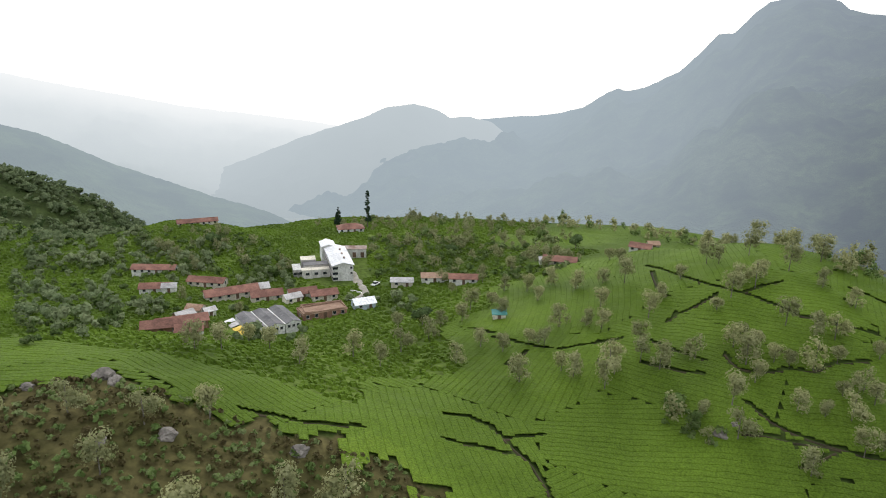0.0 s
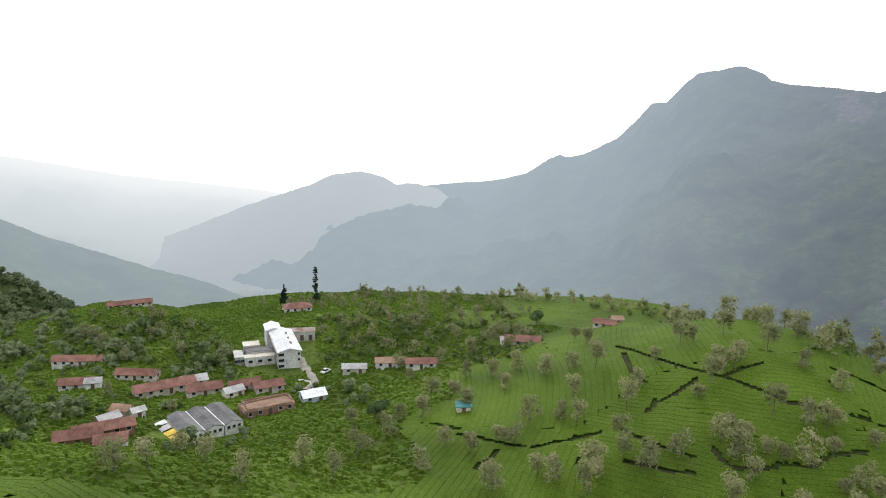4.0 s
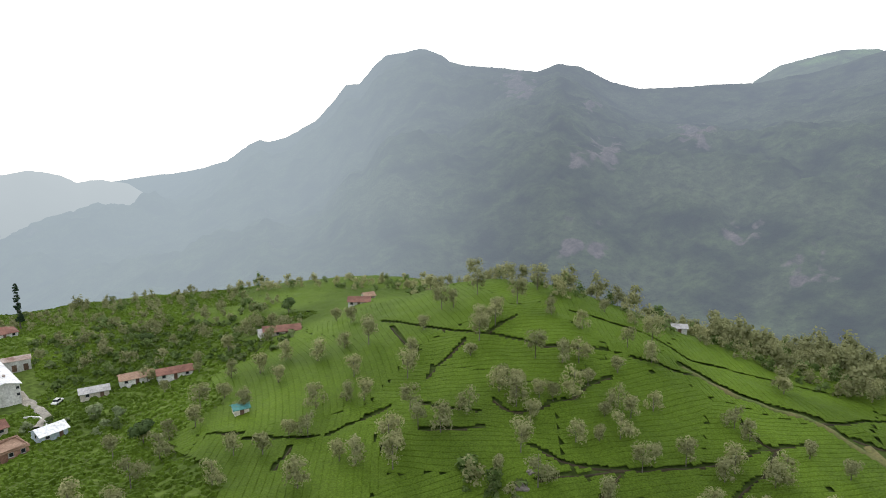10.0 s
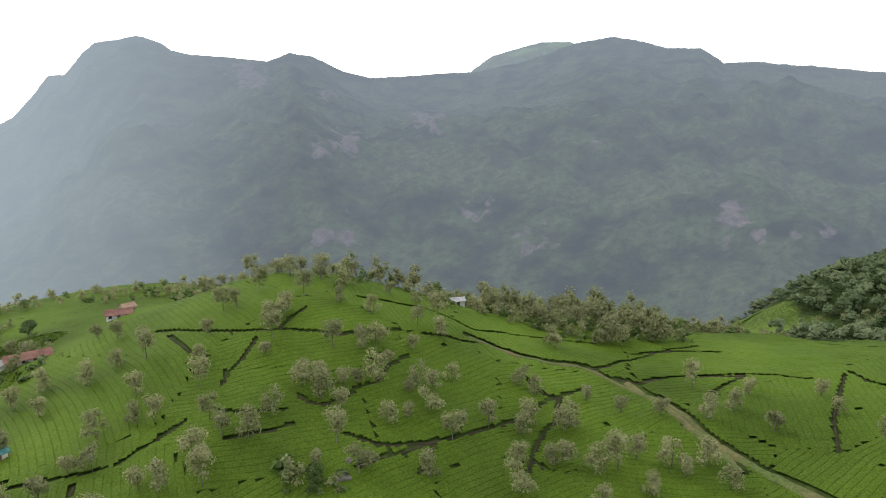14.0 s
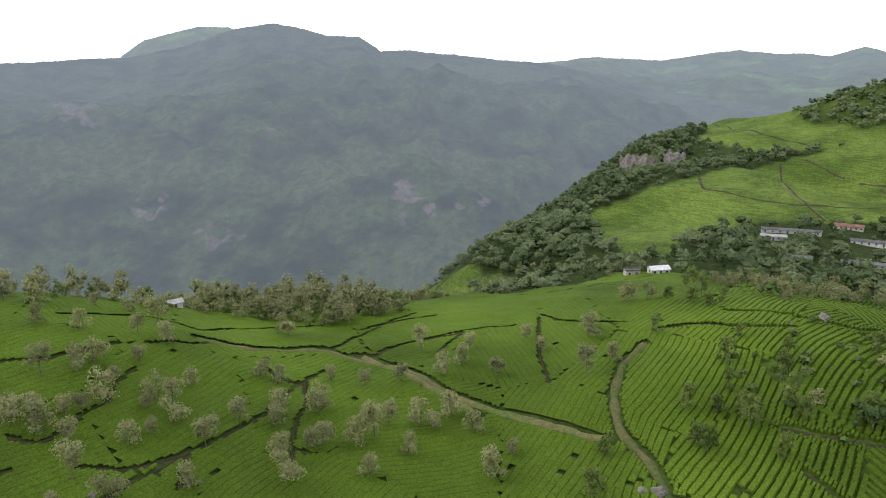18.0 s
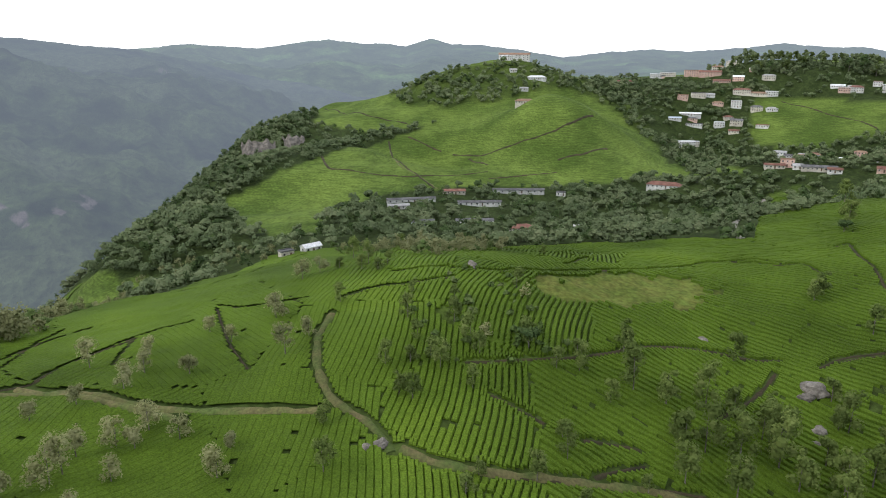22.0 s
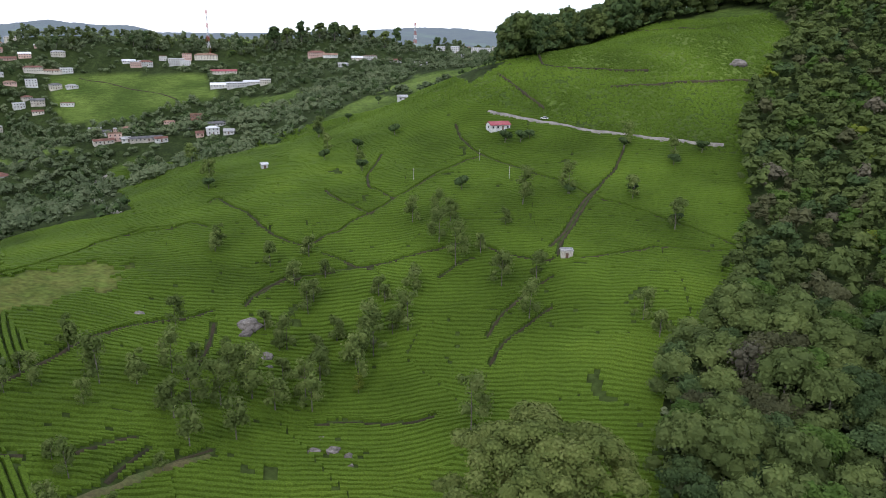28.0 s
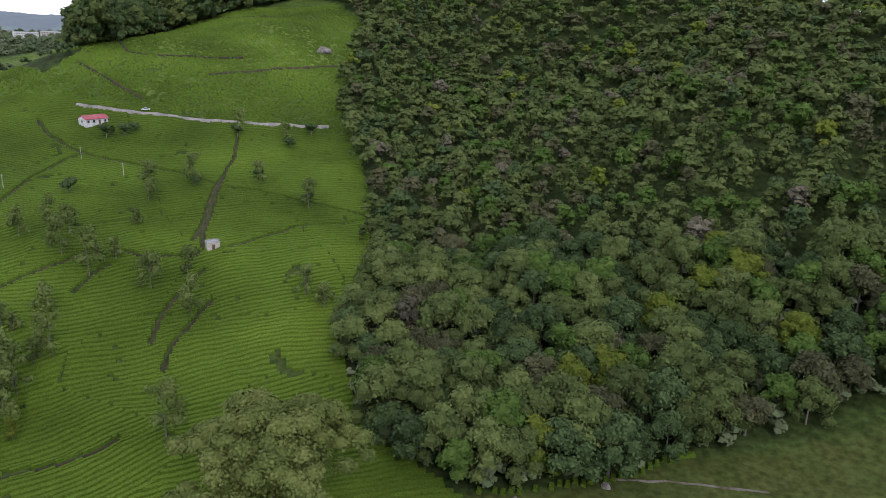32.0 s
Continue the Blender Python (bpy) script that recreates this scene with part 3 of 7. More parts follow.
QUARTERS = (
    (467.3, 11.6, -83, 35.0, 4, 2.7, 1, "gable", "slate", "white"),
    (439.6, 21.2, -81, 14.6, 4, 2.7, 1, "gable", "tin", "white"),
    (467.7, -38.0, -91, 31.3, 4, 2.7, 1, "gable", "slate", "white"),
    (512.3, -74.9, -94, 40.6, 4, 2.7, 1, "gable", "slate", "white"),
    (399.8, -26.0, -90, 23.6, 4, 2.7, 1, "gable", "slate", "white"),
    (380.4, 7.7, -85, 13.6, 4, 2.7, 1, "gable", "slate", "blue"),
    (501.3, -22.5, -93, 17.4, 5, 2.7, 1, "gable", "tile", "cream"),
    (508.3, -108.2, -102, 7.3, 4, 2.7, 1, "flat", "slate", "white"),
    (379.3, -51.9, -83, 13.8, 7, 2.7, 1, "hip", "tile", "cream"),
    (298.6, 65.6, -53, 8.9, 5, 2.7, 1, "gable", "white", "white"),
    (294.3, 76.9, -60, 6.6, 4, 2.7, 1, "flat", "slate", "cream"),
)
QUARTERS_B = (
    (508.7, -192.2, -121, 26.6, 9, 2.7, 1, "hip", "tile", "white"),
    (392.7, -89.9, -103, 3.6, 3, 2.7, 1, "gable", "tin", "white"),
)
TOWN = (
    (931.3, -144.0, -107, 41.0, 9, 8.1, 3, "gable", "clay", "white"),
    (930.6, -133.1, -93, 18.9, 6, 5.4, 2, "flat", "white", "white"),
    (873.2, -162.4, -81, 23.9, 8, 2.7, 1, "hip", "white", "white"),
    (711.5, -116.5, -99, 19.6, 8, 2.7, 1, "hip", "clay", "cream"),
    (840.9, -140.5, -89, 10.0, 5, 2.7, 1, "gable", "tin", "white"),
    (888.1, -135.2, -89, 9.0, 5, 2.7, 1, "gable", "tin", "white"),
    (972.8, -309.4, -98, 25.6, 8, 2.7, 1, "hip", "tile", "white"),
    (1006.7, -368.5, -110, 16.1, 7, 5.4, 2, "flat", "white", "white"),
    (1013.7, -389.5, -101, 21.8, 7, 5.4, 2, "flat", "white", "cream"),
    (998.8, -422.0, -108, 25.4, 8, 8.1, 3, "flat", "clay", "pink"),
    (981.7, -440.0, -124, 30.6, 9, 5.4, 2, "gable", "tile", "pink"),
)
TOWN_B = (
    (1007.3, -462.7, -105, 16.7, 7, 5.4, 2, "hip", "clay", "cream"),
    (925.9, -431.0, -110, 22.3, 7, 2.7, 1, "gable", "tile", "pink"),
    (880.8, -379.7, -103, 17.7, 6, 5.4, 2, "flat", "slate", "cream"),
    (882.6, -395.5, -104, 13.0, 6, 2.7, 1, "gable", "tin", "white"),
    (877.7, -357.9, -122, 12.8, 6, 5.4, 2, "flat", "clay", "pink"),
    (881.0, -438.2, -111, 21.5, 7, 5.4, 2, "hip", "tile", "cream"),
    (871.1, -456.9, -123, 19.9, 7, 2.7, 1, "gable", "clay", "cream"),
    (863.9, -469.9, -109, 14.9, 6, 5.4, 2, "flat", "white", "white"),
    (845.1, -355.4, -113, 26.3, 5, 2.7, 1, "gable", "white", "white"),
    (835.6, -331.9, -102, 15.2, 5, 2.7, 1, "gable", "blue", "white"),
    (825.5, -353.0, -113, 19.7, 5, 2.7, 1, "flat", "slate", "white"),
)
TOWN_C = (
    (819.2, -382.4, -105, 12.2, 6, 5.4, 2, "flat", "white", "white"),
    (854.7, -419.4, -116, 12.8, 6, 8.1, 3, "flat", "white", "white"),
    (776.1, -324.2, -98, 18.5, 8, 8.1, 3, "flat", "white", "white"),
    (786.9, -339.4, -98, 8.7, 6, 5.4, 2, "flat", "white", "cream"),
    (798.5, -391.6, -116, 12.0, 6, 2.7, 1, "gable", "tile", "cream"),
    (831.3, -398.9, -96, 10.9, 6, 2.7, 1, "hip", "tile", "cream"),
    (483.4, -267.1, -109, 14.5, 5, 2.7, 1, "gable", "tile", "cream"),
    (482.7, -276.7, -120, 9.7, 5, 5.4, 2, "flat", "clay", "pink"),
    (474.2, -280.2, -121, 6.8, 5, 2.7, 1, "gable", "tin", "white"),
    (464.8, -291.0, -114, 24.1, 5, 2.7, 1, "gable", "slate", "cream"),
    (457.1, -298.5, -115, 9.6, 5, 2.7, 1, "gable", "tile", "white"),
)
TOWN_D = (
    (608.3, -446.2, -116, 14.2, 5, 2.7, 1, "gable", "tin", "white"),
    (637.8, -480.9, -147, 13.6, 5, 5.4, 2, "flat", "clay", "brick"),
    (462.7, -356.2, -123, 14.3, 5, 2.7, 1, "gable", "slate", "white"),
    (612.9, -459.3, -122, 11.8, 5, 2.7, 1, "gable", "tile", "white"),
    (463.9, -363.8, -113, 8.2, 5, 2.7, 1, "flat", "slate", "white"),
    (824.6, -450.9, -106, 13.0, 7.4, 2.7, 1, "hip", "tin", "white"),
    (1015.8, -488.5, -128, 17.7, 6.5, 5.4, 2, "hip", "tin", "cream"),
    (1005.0, -373.0, -115, 16.8, 6.1, 2.7, 1, "gable", "slate", "pink"),
    (863.8, -399.1, -107, 13.5, 6.6, 2.7, 1, "hip", "clay", "pink"),
    (920.8, -452.0, -120, 14.3, 7.3, 5.4, 2, "gable", "white", "pink"),
    (812.8, -401.0, -123, 14.5, 7.3, 5.4, 2, "gable", "slate", "cream"),
)
TOWN_E = (
    (833.8, -436.0, -105, 13.5, 6.5, 5.4, 2, "hip", "slate", "cream"),
    (942.3, -483.0, -117, 10.3, 5.3, 2.7, 1, "gable", "white", "pink"),
    (1154.9, -502.9, -102, 12.6, 7.1, 2.7, 1, "hip", "clay", "white"),
    (903.1, -485.4, -126, 16.7, 5.9, 5.4, 2, "hip", "tin", "cream"),
    (836.5, -355.6, -122, 11.4, 5.3, 2.7, 1, "hip", "slate", "pink"),
    (792.0, -423.5, -128, 14.3, 6.8, 2.7, 1, "flat", "clay", "white"),
    (444.0, -325.2, -126, 6.1, 6.2, 2.7, 1, "gable", "tile", "pink"),
    (425.4, -339.3, -144, 8.1, 6.4, 2.7, 1, "gable", "tin", "white"),
    (656.1, -457.6, -128, 11.4, 5.2, 5.4, 2, "hip", "clay", "pink"),
    (655.5, -437.3, -130, 9.5, 6.2, 2.7, 1, "hip", "white", "cream"),
    (692.6, -403.5, -133, 11.0, 5.2, 5.4, 2, "gable", "slate", "white"),
)
TOWN_F = (
    (708.3, -401.3, -125, 12.5, 6.6, 5.4, 2, "gable", "tin", "white"),
    (683.2, -424.4, -110, 12.9, 7.4, 5.4, 2, "hip", "clay", "white"),
    (438.7, -333.9, -117, 9.5, 5.4, 5.4, 2, "hip", "white", "white"),
    (689.7, -415.5, -129, 8.1, 5.1, 5.4, 2, "flat", "tin", "pink"),
    (845.0, -545.9, -113, 16.4, 6.2, 2.7, 1, "gable", "white", "white"),
    (817.9, -618.6, -139, 12.1, 5.6, 8.1, 3, "flat", "clay", "pink"),
    (837.1, -561.1, -118, 11.4, 5.6, 2.7, 1, "gable", "tin", "white"),
    (836.6, -593.5, -127, 10.5, 5.9, 5.4, 2, "flat", "tile", "white"),
)
TOWN_EDGE = (
    (831.2, -546.2, -123, 13.4, 8, 5.4, 2, "flat", "white", "pink"),
    (826.3, -558.3, -124, 16.8, 8, 5.4, 2, "hip", "tile", "white"),
    (807.1, -591.6, -121, 20.2, 8, 8.1, 3, "flat", "white", "white"),
    (798.6, -599.7, -132, 13.5, 8, 5.4, 2, "flat", "white", "white"),
    (804.6, -640.2, -129, 31.1, 10, 5.4, 2, "hip", "clay", "cream"),
    (742.9, -615.8, -134, 34.2, 9, 2.7, 1, "gable", "red", "cream"),
    (688.2, -563.3, -134, 27.1, 10, 2.7, 1, "gable", "white", "white"),
    (671.8, -572.3, -125, 23.9, 10, 5.4, 2, "flat", "white", "white"),
    (660.7, -588.7, -132, 22.5, 7, 2.7, 1, "gable", "white", "white"),
    (642.5, -592.5, -133, 13.3, 7, 5.4, 2, "flat", "white", "cream"),
    (658.6, -706.1, -132, 23.0, 9, 5.4, 2, "hip", "tile", "pink"),
)
TOWN_EDGE_B = (
    (640.0, -713.9, -143, 19.6, 8, 2.7, 1, "gable", "clay", "white"),
    (593.1, -684.6, -139, 13.9, 8, 2.7, 1, "gable", "tin", "white"),
    (602.5, -728.4, -140, 19.3, 8, 2.7, 1, "gable", "white", "cream"),
    (587.2, -733.6, -133, 17.6, 8, 5.4, 2, "flat", "clay", "white"),
    (552.8, -744.7, -143, 15.8, 7, 2.7, 1, "gable", "tile", "white"),
    (493.1, -716.9, -145, 16.4, 7, 2.7, 1, "gable", "tin", "white"),
    (555.4, -862.8, -142, 12.2, 8, 5.4, 2, "flat", "white", "white"),
    (521.0, -846.4, -143, 11.8, 8, 8.1, 3, "flat", "white", "white"),
    (523.2, -882.2, -144, 10.5, 8, 5.4, 2, "flat", "clay", "pink"),
    (487.1, -847.6, -145, 13.3, 8, 8.1, 3, "flat", "white", "white"),
    (486.2, -875.6, -146, 13.6, 8, 8.1, 3, "flat", "white", "white"),
)
TOWN_EDGE_C = (
    (460.5, -862.1, -147, 15.0, 8, 8.1, 3, "flat", "white", "cream"),
    (464.7, -896.0, -148, 12.0, 8, 8.1, 3, "flat", "white", "white"),
    (479.1, -787.6, -144, 12.6, 7, 2.7, 1, "gable", "tin", "white"),
)
FIELD_HOUSES = (
    (150.3, -275.6, -126, 11.0, 6, 2.7, 1, "gable", "red", "white"),
    (67.4, -171.4, -149, 4.2, 2.6, 2.7, 1, "flat", "tin", "cream"),
    (230.1, -187.7, -119, 2.9, 2.5, 2.7, 1, "gable", "white", "white"),
    (240.4, -317.5, -133, 5.9, 4, 2.7, 1, "gable", "tin", "white"),
)


FOREST = FOREST_EDGE + ((-190, -90), (-330, -160), (-420, -330), (-300, -520), (-60, -600), (110, -590), (60, -500))
LAWN = ((-30, -40), (-11, -59), (-27, -61), (-43, -65), (-64, -74), (-90, -76), (-150, -78), (-170, -20), (-80, 0))


def inside(poly, x, y):
    """Which of the points x, y (arrays) lie within the outline."""
    hit = np.zeros(np.shape(x), bool)
    for (x1, y1), (x2, y2) in zip(poly, poly[1:] + poly[:1]):
        if y1 != y2:
            hit ^= ((y1 > y) != (y2 > y)) & (x < (x2 - x1) * (y - y1) / (y2 - y1) + x1)
    return hit


def line_distance(lines, x, y, reach=6.0):
    """Distance of the points x, y from the nearest of the lines, as far as it is under reach."""
    best = np.full(np.shape(x), 1e9)
    for line in lines:
        px, py = [q[0] for q in line], [q[1] for q in line]
        near = np.flatnonzero((x > min(px) - reach) & (x < max(px) + reach) & (y > min(py) - reach) & (y < max(py) + reach))
        xs, ys = x[near], y[near]
        for (x1, y1), (x2, y2) in zip(line, line[1:]):
            dx, dy = x2 - x1, y2 - y1
            u = np.clip(((xs - x1) * dx + (ys - y1) * dy) / (dx * dx + dy * dy + 1e-9), 0, 1)
            best[near] = np.minimum(best[near], np.hypot(xs - x1 - u * dx, ys - y1 - u * dy))
    return best


WOOD_LEFT = ((-560, 330), (-560, 480), (-420, 500), (-330, 470), (-215, 420), (-205, 355), (-250, 335), (-330, 345), (-400, 340))
WOOD_HOTEL = ((330, 150), (480, 120), (600, 120), (780, 125), (960, 90), (1000, 200), (700, 300), (400, 260))
WOOD_FAR_TOWN = ((250, -600), (400, -570), (560, -560), (700, -640), (760, -700), (700, -850), (560, -1000), (350, -1050), (250, -800))
WOOD_QUARTERS = ((464, 64), (491, 33), (529, -30), (539, -122), (553, -214), (452, -246), (242, -124), (304, -80), (295, -19), (327, 48), (375, 59))
WOOD_TOWN_SLOPE = ((900, -241), (825, -326), (664, -260), (485, -248), (456, -315), (431, -356), (439, -438), (550, -546), (670, -535), (700, -449), (754, -385), (902, -457), (1011, -399), (1032, -298))
WOOD_LEFT_FACE = ((-361, 360), (-340, 363), (-312, 364), (-292, 395), (-193, 261), (-225, 259), (-256, 249), (-420, 260), (-500, 340))
WOOD_BRINK_LOW = ((368, 190), (372, 169), (396, 140), (487, 145), (365, 104), (341, 129), (334, 168))
WOOD_STRIP = ((431, -229), (450, -312), (512, -422), (504, -485), (477, -636), (394, -560), (372, -450), (356, -390), (325, -290), (286, -159))
WOOD_BAND = ((887, 147), (825, 114), (761, 53), (756, 4), (770, -28), (731, 17), (712, 41), (635, 71), (601, 94), (570, 114), (602, 131), (795, 161))
TEA_HILL = ((517, 158), (536, 141), (558, 122), (595, 93), (630, 71), (709, 41), (727, 17), (762, -34), (784, -94), (703, -118), (684, -143), (868, -225), (839, -254), (772, -261), (649, -242), (569, -190), (546, -141), (537, -109), (538, -62), (524, -23), (512, -8), (491, 31), (493, 54), (421, 67), (365, 79), (355, 93), (388, 114), (463, 139))
TEA_HILL_UPPER = ((1012, 123), (932, 57), (862, 0), (828, -33), (779, -29), (768, 4), (772, 54), (833, 114))
TEA_PATCH = ((862, -446), (842, -493), (752, -597), (670, -535), (706, -489), (719, -425), (765, -398))
TEA_PATCH_B = ((651, -549), (550, -546), (468, -466), (591, -507))
WOOD_HILLTOP = ((-120, 292), (-97, 319), (-88, 347), (-67, 363), (-41, 372), (-6, 328), (13, 264), (-33, 277), (-67, 263))
OAK_FIELD = ((-42, 217), (-18, 243), (11, 260), (36, 209), (93, 324), (115, 193), (82, 130), (30, 126), (8, 142), (-21, 172))
VILLAGE_GREEN = ((-184, 245), (-151, 248), (-101, 225), (-54, 219), (-41, 182), (-64, 164), (-64, 140), (-84, 109))
VILLAGE_LEFT = ((-253, 245), (-193, 261), (-148, 230), (-110, 147), (-91, 95), (-97, 88))
WOOD_RIDGE = ((1000, -450), (1080, -480), (960, -640), (800, -800), (640, -950), (480, -1040), (440, -975), (590, -890), (740, -745), (880, -600))


# ---- ground and distance ----
def ground_material():
    """Tea and grass, with a darker floor under woods, soil and painted furrow shade under tea, brown heath and dry
    meadow where the plan has them.
    """
    m, n, l, b = material("hill_ground", 0.95)
    b.inputs["Specular IOR Level"].default_value = 0.05
    c, f = noise_mix(n, l, 0.02, (0.062, 0.098, 0.018), (0.122, 0.172, 0.034), 0.35, 0.65, 6)
    d, df = noise_mix(n, l, 0.6, (0.65, 0.65, 0.65), (1.3, 1.3, 1.3), 0.3, 0.7, 5)
    rows, rf = noise_mix(n, l, 0.35, (0.8, 0.8, 0.8), (1.12, 1.12, 1.12), 0.4, 0.6, 2, "position", (0.25, 0.25, 5.0))
    at, sep = n.new("ShaderNodeAttribute"), n.new("ShaderNodeSeparateColor")
    at.attribute_name = "cover"
    l.new(at.outputs["Color"], sep.inputs[0])
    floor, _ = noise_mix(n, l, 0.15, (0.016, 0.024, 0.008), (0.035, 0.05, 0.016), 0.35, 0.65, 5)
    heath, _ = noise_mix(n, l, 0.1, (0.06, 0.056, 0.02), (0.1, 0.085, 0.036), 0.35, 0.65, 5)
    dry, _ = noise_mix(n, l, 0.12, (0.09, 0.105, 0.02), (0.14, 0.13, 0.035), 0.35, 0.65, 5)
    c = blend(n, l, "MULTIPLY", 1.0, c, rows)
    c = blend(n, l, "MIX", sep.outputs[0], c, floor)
    c = blend(n, l, "MIX", sep.outputs[1], c, dry)
    c = blend(n, l, "MIX", sep.outputs[2], c, heath)
    col = blend(n, l, "MULTIPLY", 1.0, c, d)
    l.new(col, b.inputs["Base Color"])
    bump(n, l, b, df, 0.8, 0.5)
    return m


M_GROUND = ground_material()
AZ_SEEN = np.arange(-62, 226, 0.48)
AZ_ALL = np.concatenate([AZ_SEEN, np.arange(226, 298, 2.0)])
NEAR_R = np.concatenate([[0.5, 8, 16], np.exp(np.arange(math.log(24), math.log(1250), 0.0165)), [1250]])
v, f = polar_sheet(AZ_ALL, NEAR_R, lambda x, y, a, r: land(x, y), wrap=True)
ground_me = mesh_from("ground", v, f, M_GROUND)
gx, gy = v[:, 0], v[:, 1]
cover = np.zeros((len(v), 4), np.float32)
tea_patch = inside(TEA_PATCH, gx, gy) | inside(TEA_PATCH_B, gx, gy) | inside(TEA_HILL, gx, gy) | inside(TEA_HILL_UPPER, gx, gy)
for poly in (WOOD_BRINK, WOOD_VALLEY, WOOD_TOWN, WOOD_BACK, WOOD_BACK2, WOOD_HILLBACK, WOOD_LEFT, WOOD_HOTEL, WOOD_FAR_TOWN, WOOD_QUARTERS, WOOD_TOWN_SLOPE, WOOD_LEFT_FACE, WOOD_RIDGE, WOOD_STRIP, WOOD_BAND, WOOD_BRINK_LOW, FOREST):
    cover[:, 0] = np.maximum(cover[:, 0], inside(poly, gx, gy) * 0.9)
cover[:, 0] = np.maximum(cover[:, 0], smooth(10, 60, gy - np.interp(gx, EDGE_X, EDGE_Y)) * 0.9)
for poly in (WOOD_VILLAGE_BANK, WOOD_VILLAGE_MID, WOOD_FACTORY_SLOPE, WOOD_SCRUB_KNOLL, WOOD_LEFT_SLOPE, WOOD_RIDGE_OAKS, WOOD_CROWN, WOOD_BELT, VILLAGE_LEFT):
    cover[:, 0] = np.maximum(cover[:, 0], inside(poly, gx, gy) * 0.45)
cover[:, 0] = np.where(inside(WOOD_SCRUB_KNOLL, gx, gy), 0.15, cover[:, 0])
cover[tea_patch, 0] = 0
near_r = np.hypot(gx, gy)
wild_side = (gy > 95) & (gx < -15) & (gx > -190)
# darker between the tea rows: soil colour with furrow shade painted in
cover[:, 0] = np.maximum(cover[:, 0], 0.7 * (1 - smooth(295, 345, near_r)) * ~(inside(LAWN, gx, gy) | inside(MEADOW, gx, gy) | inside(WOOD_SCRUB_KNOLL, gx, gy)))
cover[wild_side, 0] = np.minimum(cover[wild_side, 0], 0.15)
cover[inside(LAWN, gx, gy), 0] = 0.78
wx, wy = gx + 5 * waves(gx, gy, 17, 31) + 2.5 * waves(gx, gy, 6, 34), gy + 5 * waves(gx, gy, 17, 32) + 2.5 * waves(gx, gy, 6, 35)
cover[:, 1] = inside(MEADOW, wx, wy) * (0.55 + 0.35 * waves(gx, gy, 9, 33)).clip(0.1, 0.9) + inside(LAWN, gx, gy) * 0.25
cover[:, 2] = inside(HEATH, wx, wy) * 0.95
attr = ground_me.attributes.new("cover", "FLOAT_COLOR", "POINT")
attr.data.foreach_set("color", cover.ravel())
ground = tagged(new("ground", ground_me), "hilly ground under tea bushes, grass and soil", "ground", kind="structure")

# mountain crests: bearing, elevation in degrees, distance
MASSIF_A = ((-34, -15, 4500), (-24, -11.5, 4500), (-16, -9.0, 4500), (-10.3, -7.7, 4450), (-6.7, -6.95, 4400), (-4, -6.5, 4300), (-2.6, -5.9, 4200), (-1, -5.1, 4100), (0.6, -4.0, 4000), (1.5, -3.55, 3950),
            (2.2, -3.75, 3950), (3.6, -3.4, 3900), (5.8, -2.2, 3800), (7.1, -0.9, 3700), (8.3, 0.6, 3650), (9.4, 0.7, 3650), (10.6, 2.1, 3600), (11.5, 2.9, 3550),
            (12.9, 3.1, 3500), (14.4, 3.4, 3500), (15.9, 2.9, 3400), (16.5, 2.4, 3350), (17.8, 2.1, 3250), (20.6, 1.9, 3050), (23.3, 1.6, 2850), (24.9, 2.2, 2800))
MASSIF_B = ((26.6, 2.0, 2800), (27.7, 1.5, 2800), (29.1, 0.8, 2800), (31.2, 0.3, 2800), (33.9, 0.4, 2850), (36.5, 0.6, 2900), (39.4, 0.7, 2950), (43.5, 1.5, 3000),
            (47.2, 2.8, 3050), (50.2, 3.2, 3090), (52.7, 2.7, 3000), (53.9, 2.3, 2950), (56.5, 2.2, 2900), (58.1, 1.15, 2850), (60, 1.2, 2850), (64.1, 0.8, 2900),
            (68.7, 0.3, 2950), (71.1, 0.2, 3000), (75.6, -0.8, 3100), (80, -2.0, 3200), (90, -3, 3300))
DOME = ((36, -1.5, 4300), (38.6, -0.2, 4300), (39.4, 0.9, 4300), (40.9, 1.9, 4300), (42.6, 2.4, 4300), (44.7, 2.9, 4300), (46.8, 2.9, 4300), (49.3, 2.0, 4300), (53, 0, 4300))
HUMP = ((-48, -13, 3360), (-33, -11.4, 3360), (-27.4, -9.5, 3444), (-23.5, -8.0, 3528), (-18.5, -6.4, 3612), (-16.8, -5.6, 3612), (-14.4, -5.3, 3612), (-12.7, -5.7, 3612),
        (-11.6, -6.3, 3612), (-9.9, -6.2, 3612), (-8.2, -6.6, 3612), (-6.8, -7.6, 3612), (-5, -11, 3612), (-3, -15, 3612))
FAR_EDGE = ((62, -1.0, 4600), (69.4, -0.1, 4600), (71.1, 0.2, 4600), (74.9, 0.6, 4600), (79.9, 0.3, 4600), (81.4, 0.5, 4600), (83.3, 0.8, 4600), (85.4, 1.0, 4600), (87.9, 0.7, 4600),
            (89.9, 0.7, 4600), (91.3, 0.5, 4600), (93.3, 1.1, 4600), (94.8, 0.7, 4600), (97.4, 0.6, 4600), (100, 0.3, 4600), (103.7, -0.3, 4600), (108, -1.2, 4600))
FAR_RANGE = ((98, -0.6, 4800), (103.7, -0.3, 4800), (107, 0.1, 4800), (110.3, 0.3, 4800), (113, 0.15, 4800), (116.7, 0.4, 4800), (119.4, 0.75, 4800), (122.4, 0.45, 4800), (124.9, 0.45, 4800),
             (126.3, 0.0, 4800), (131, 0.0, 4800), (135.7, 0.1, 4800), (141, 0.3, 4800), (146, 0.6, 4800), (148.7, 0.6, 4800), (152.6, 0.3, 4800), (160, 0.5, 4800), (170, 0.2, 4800))
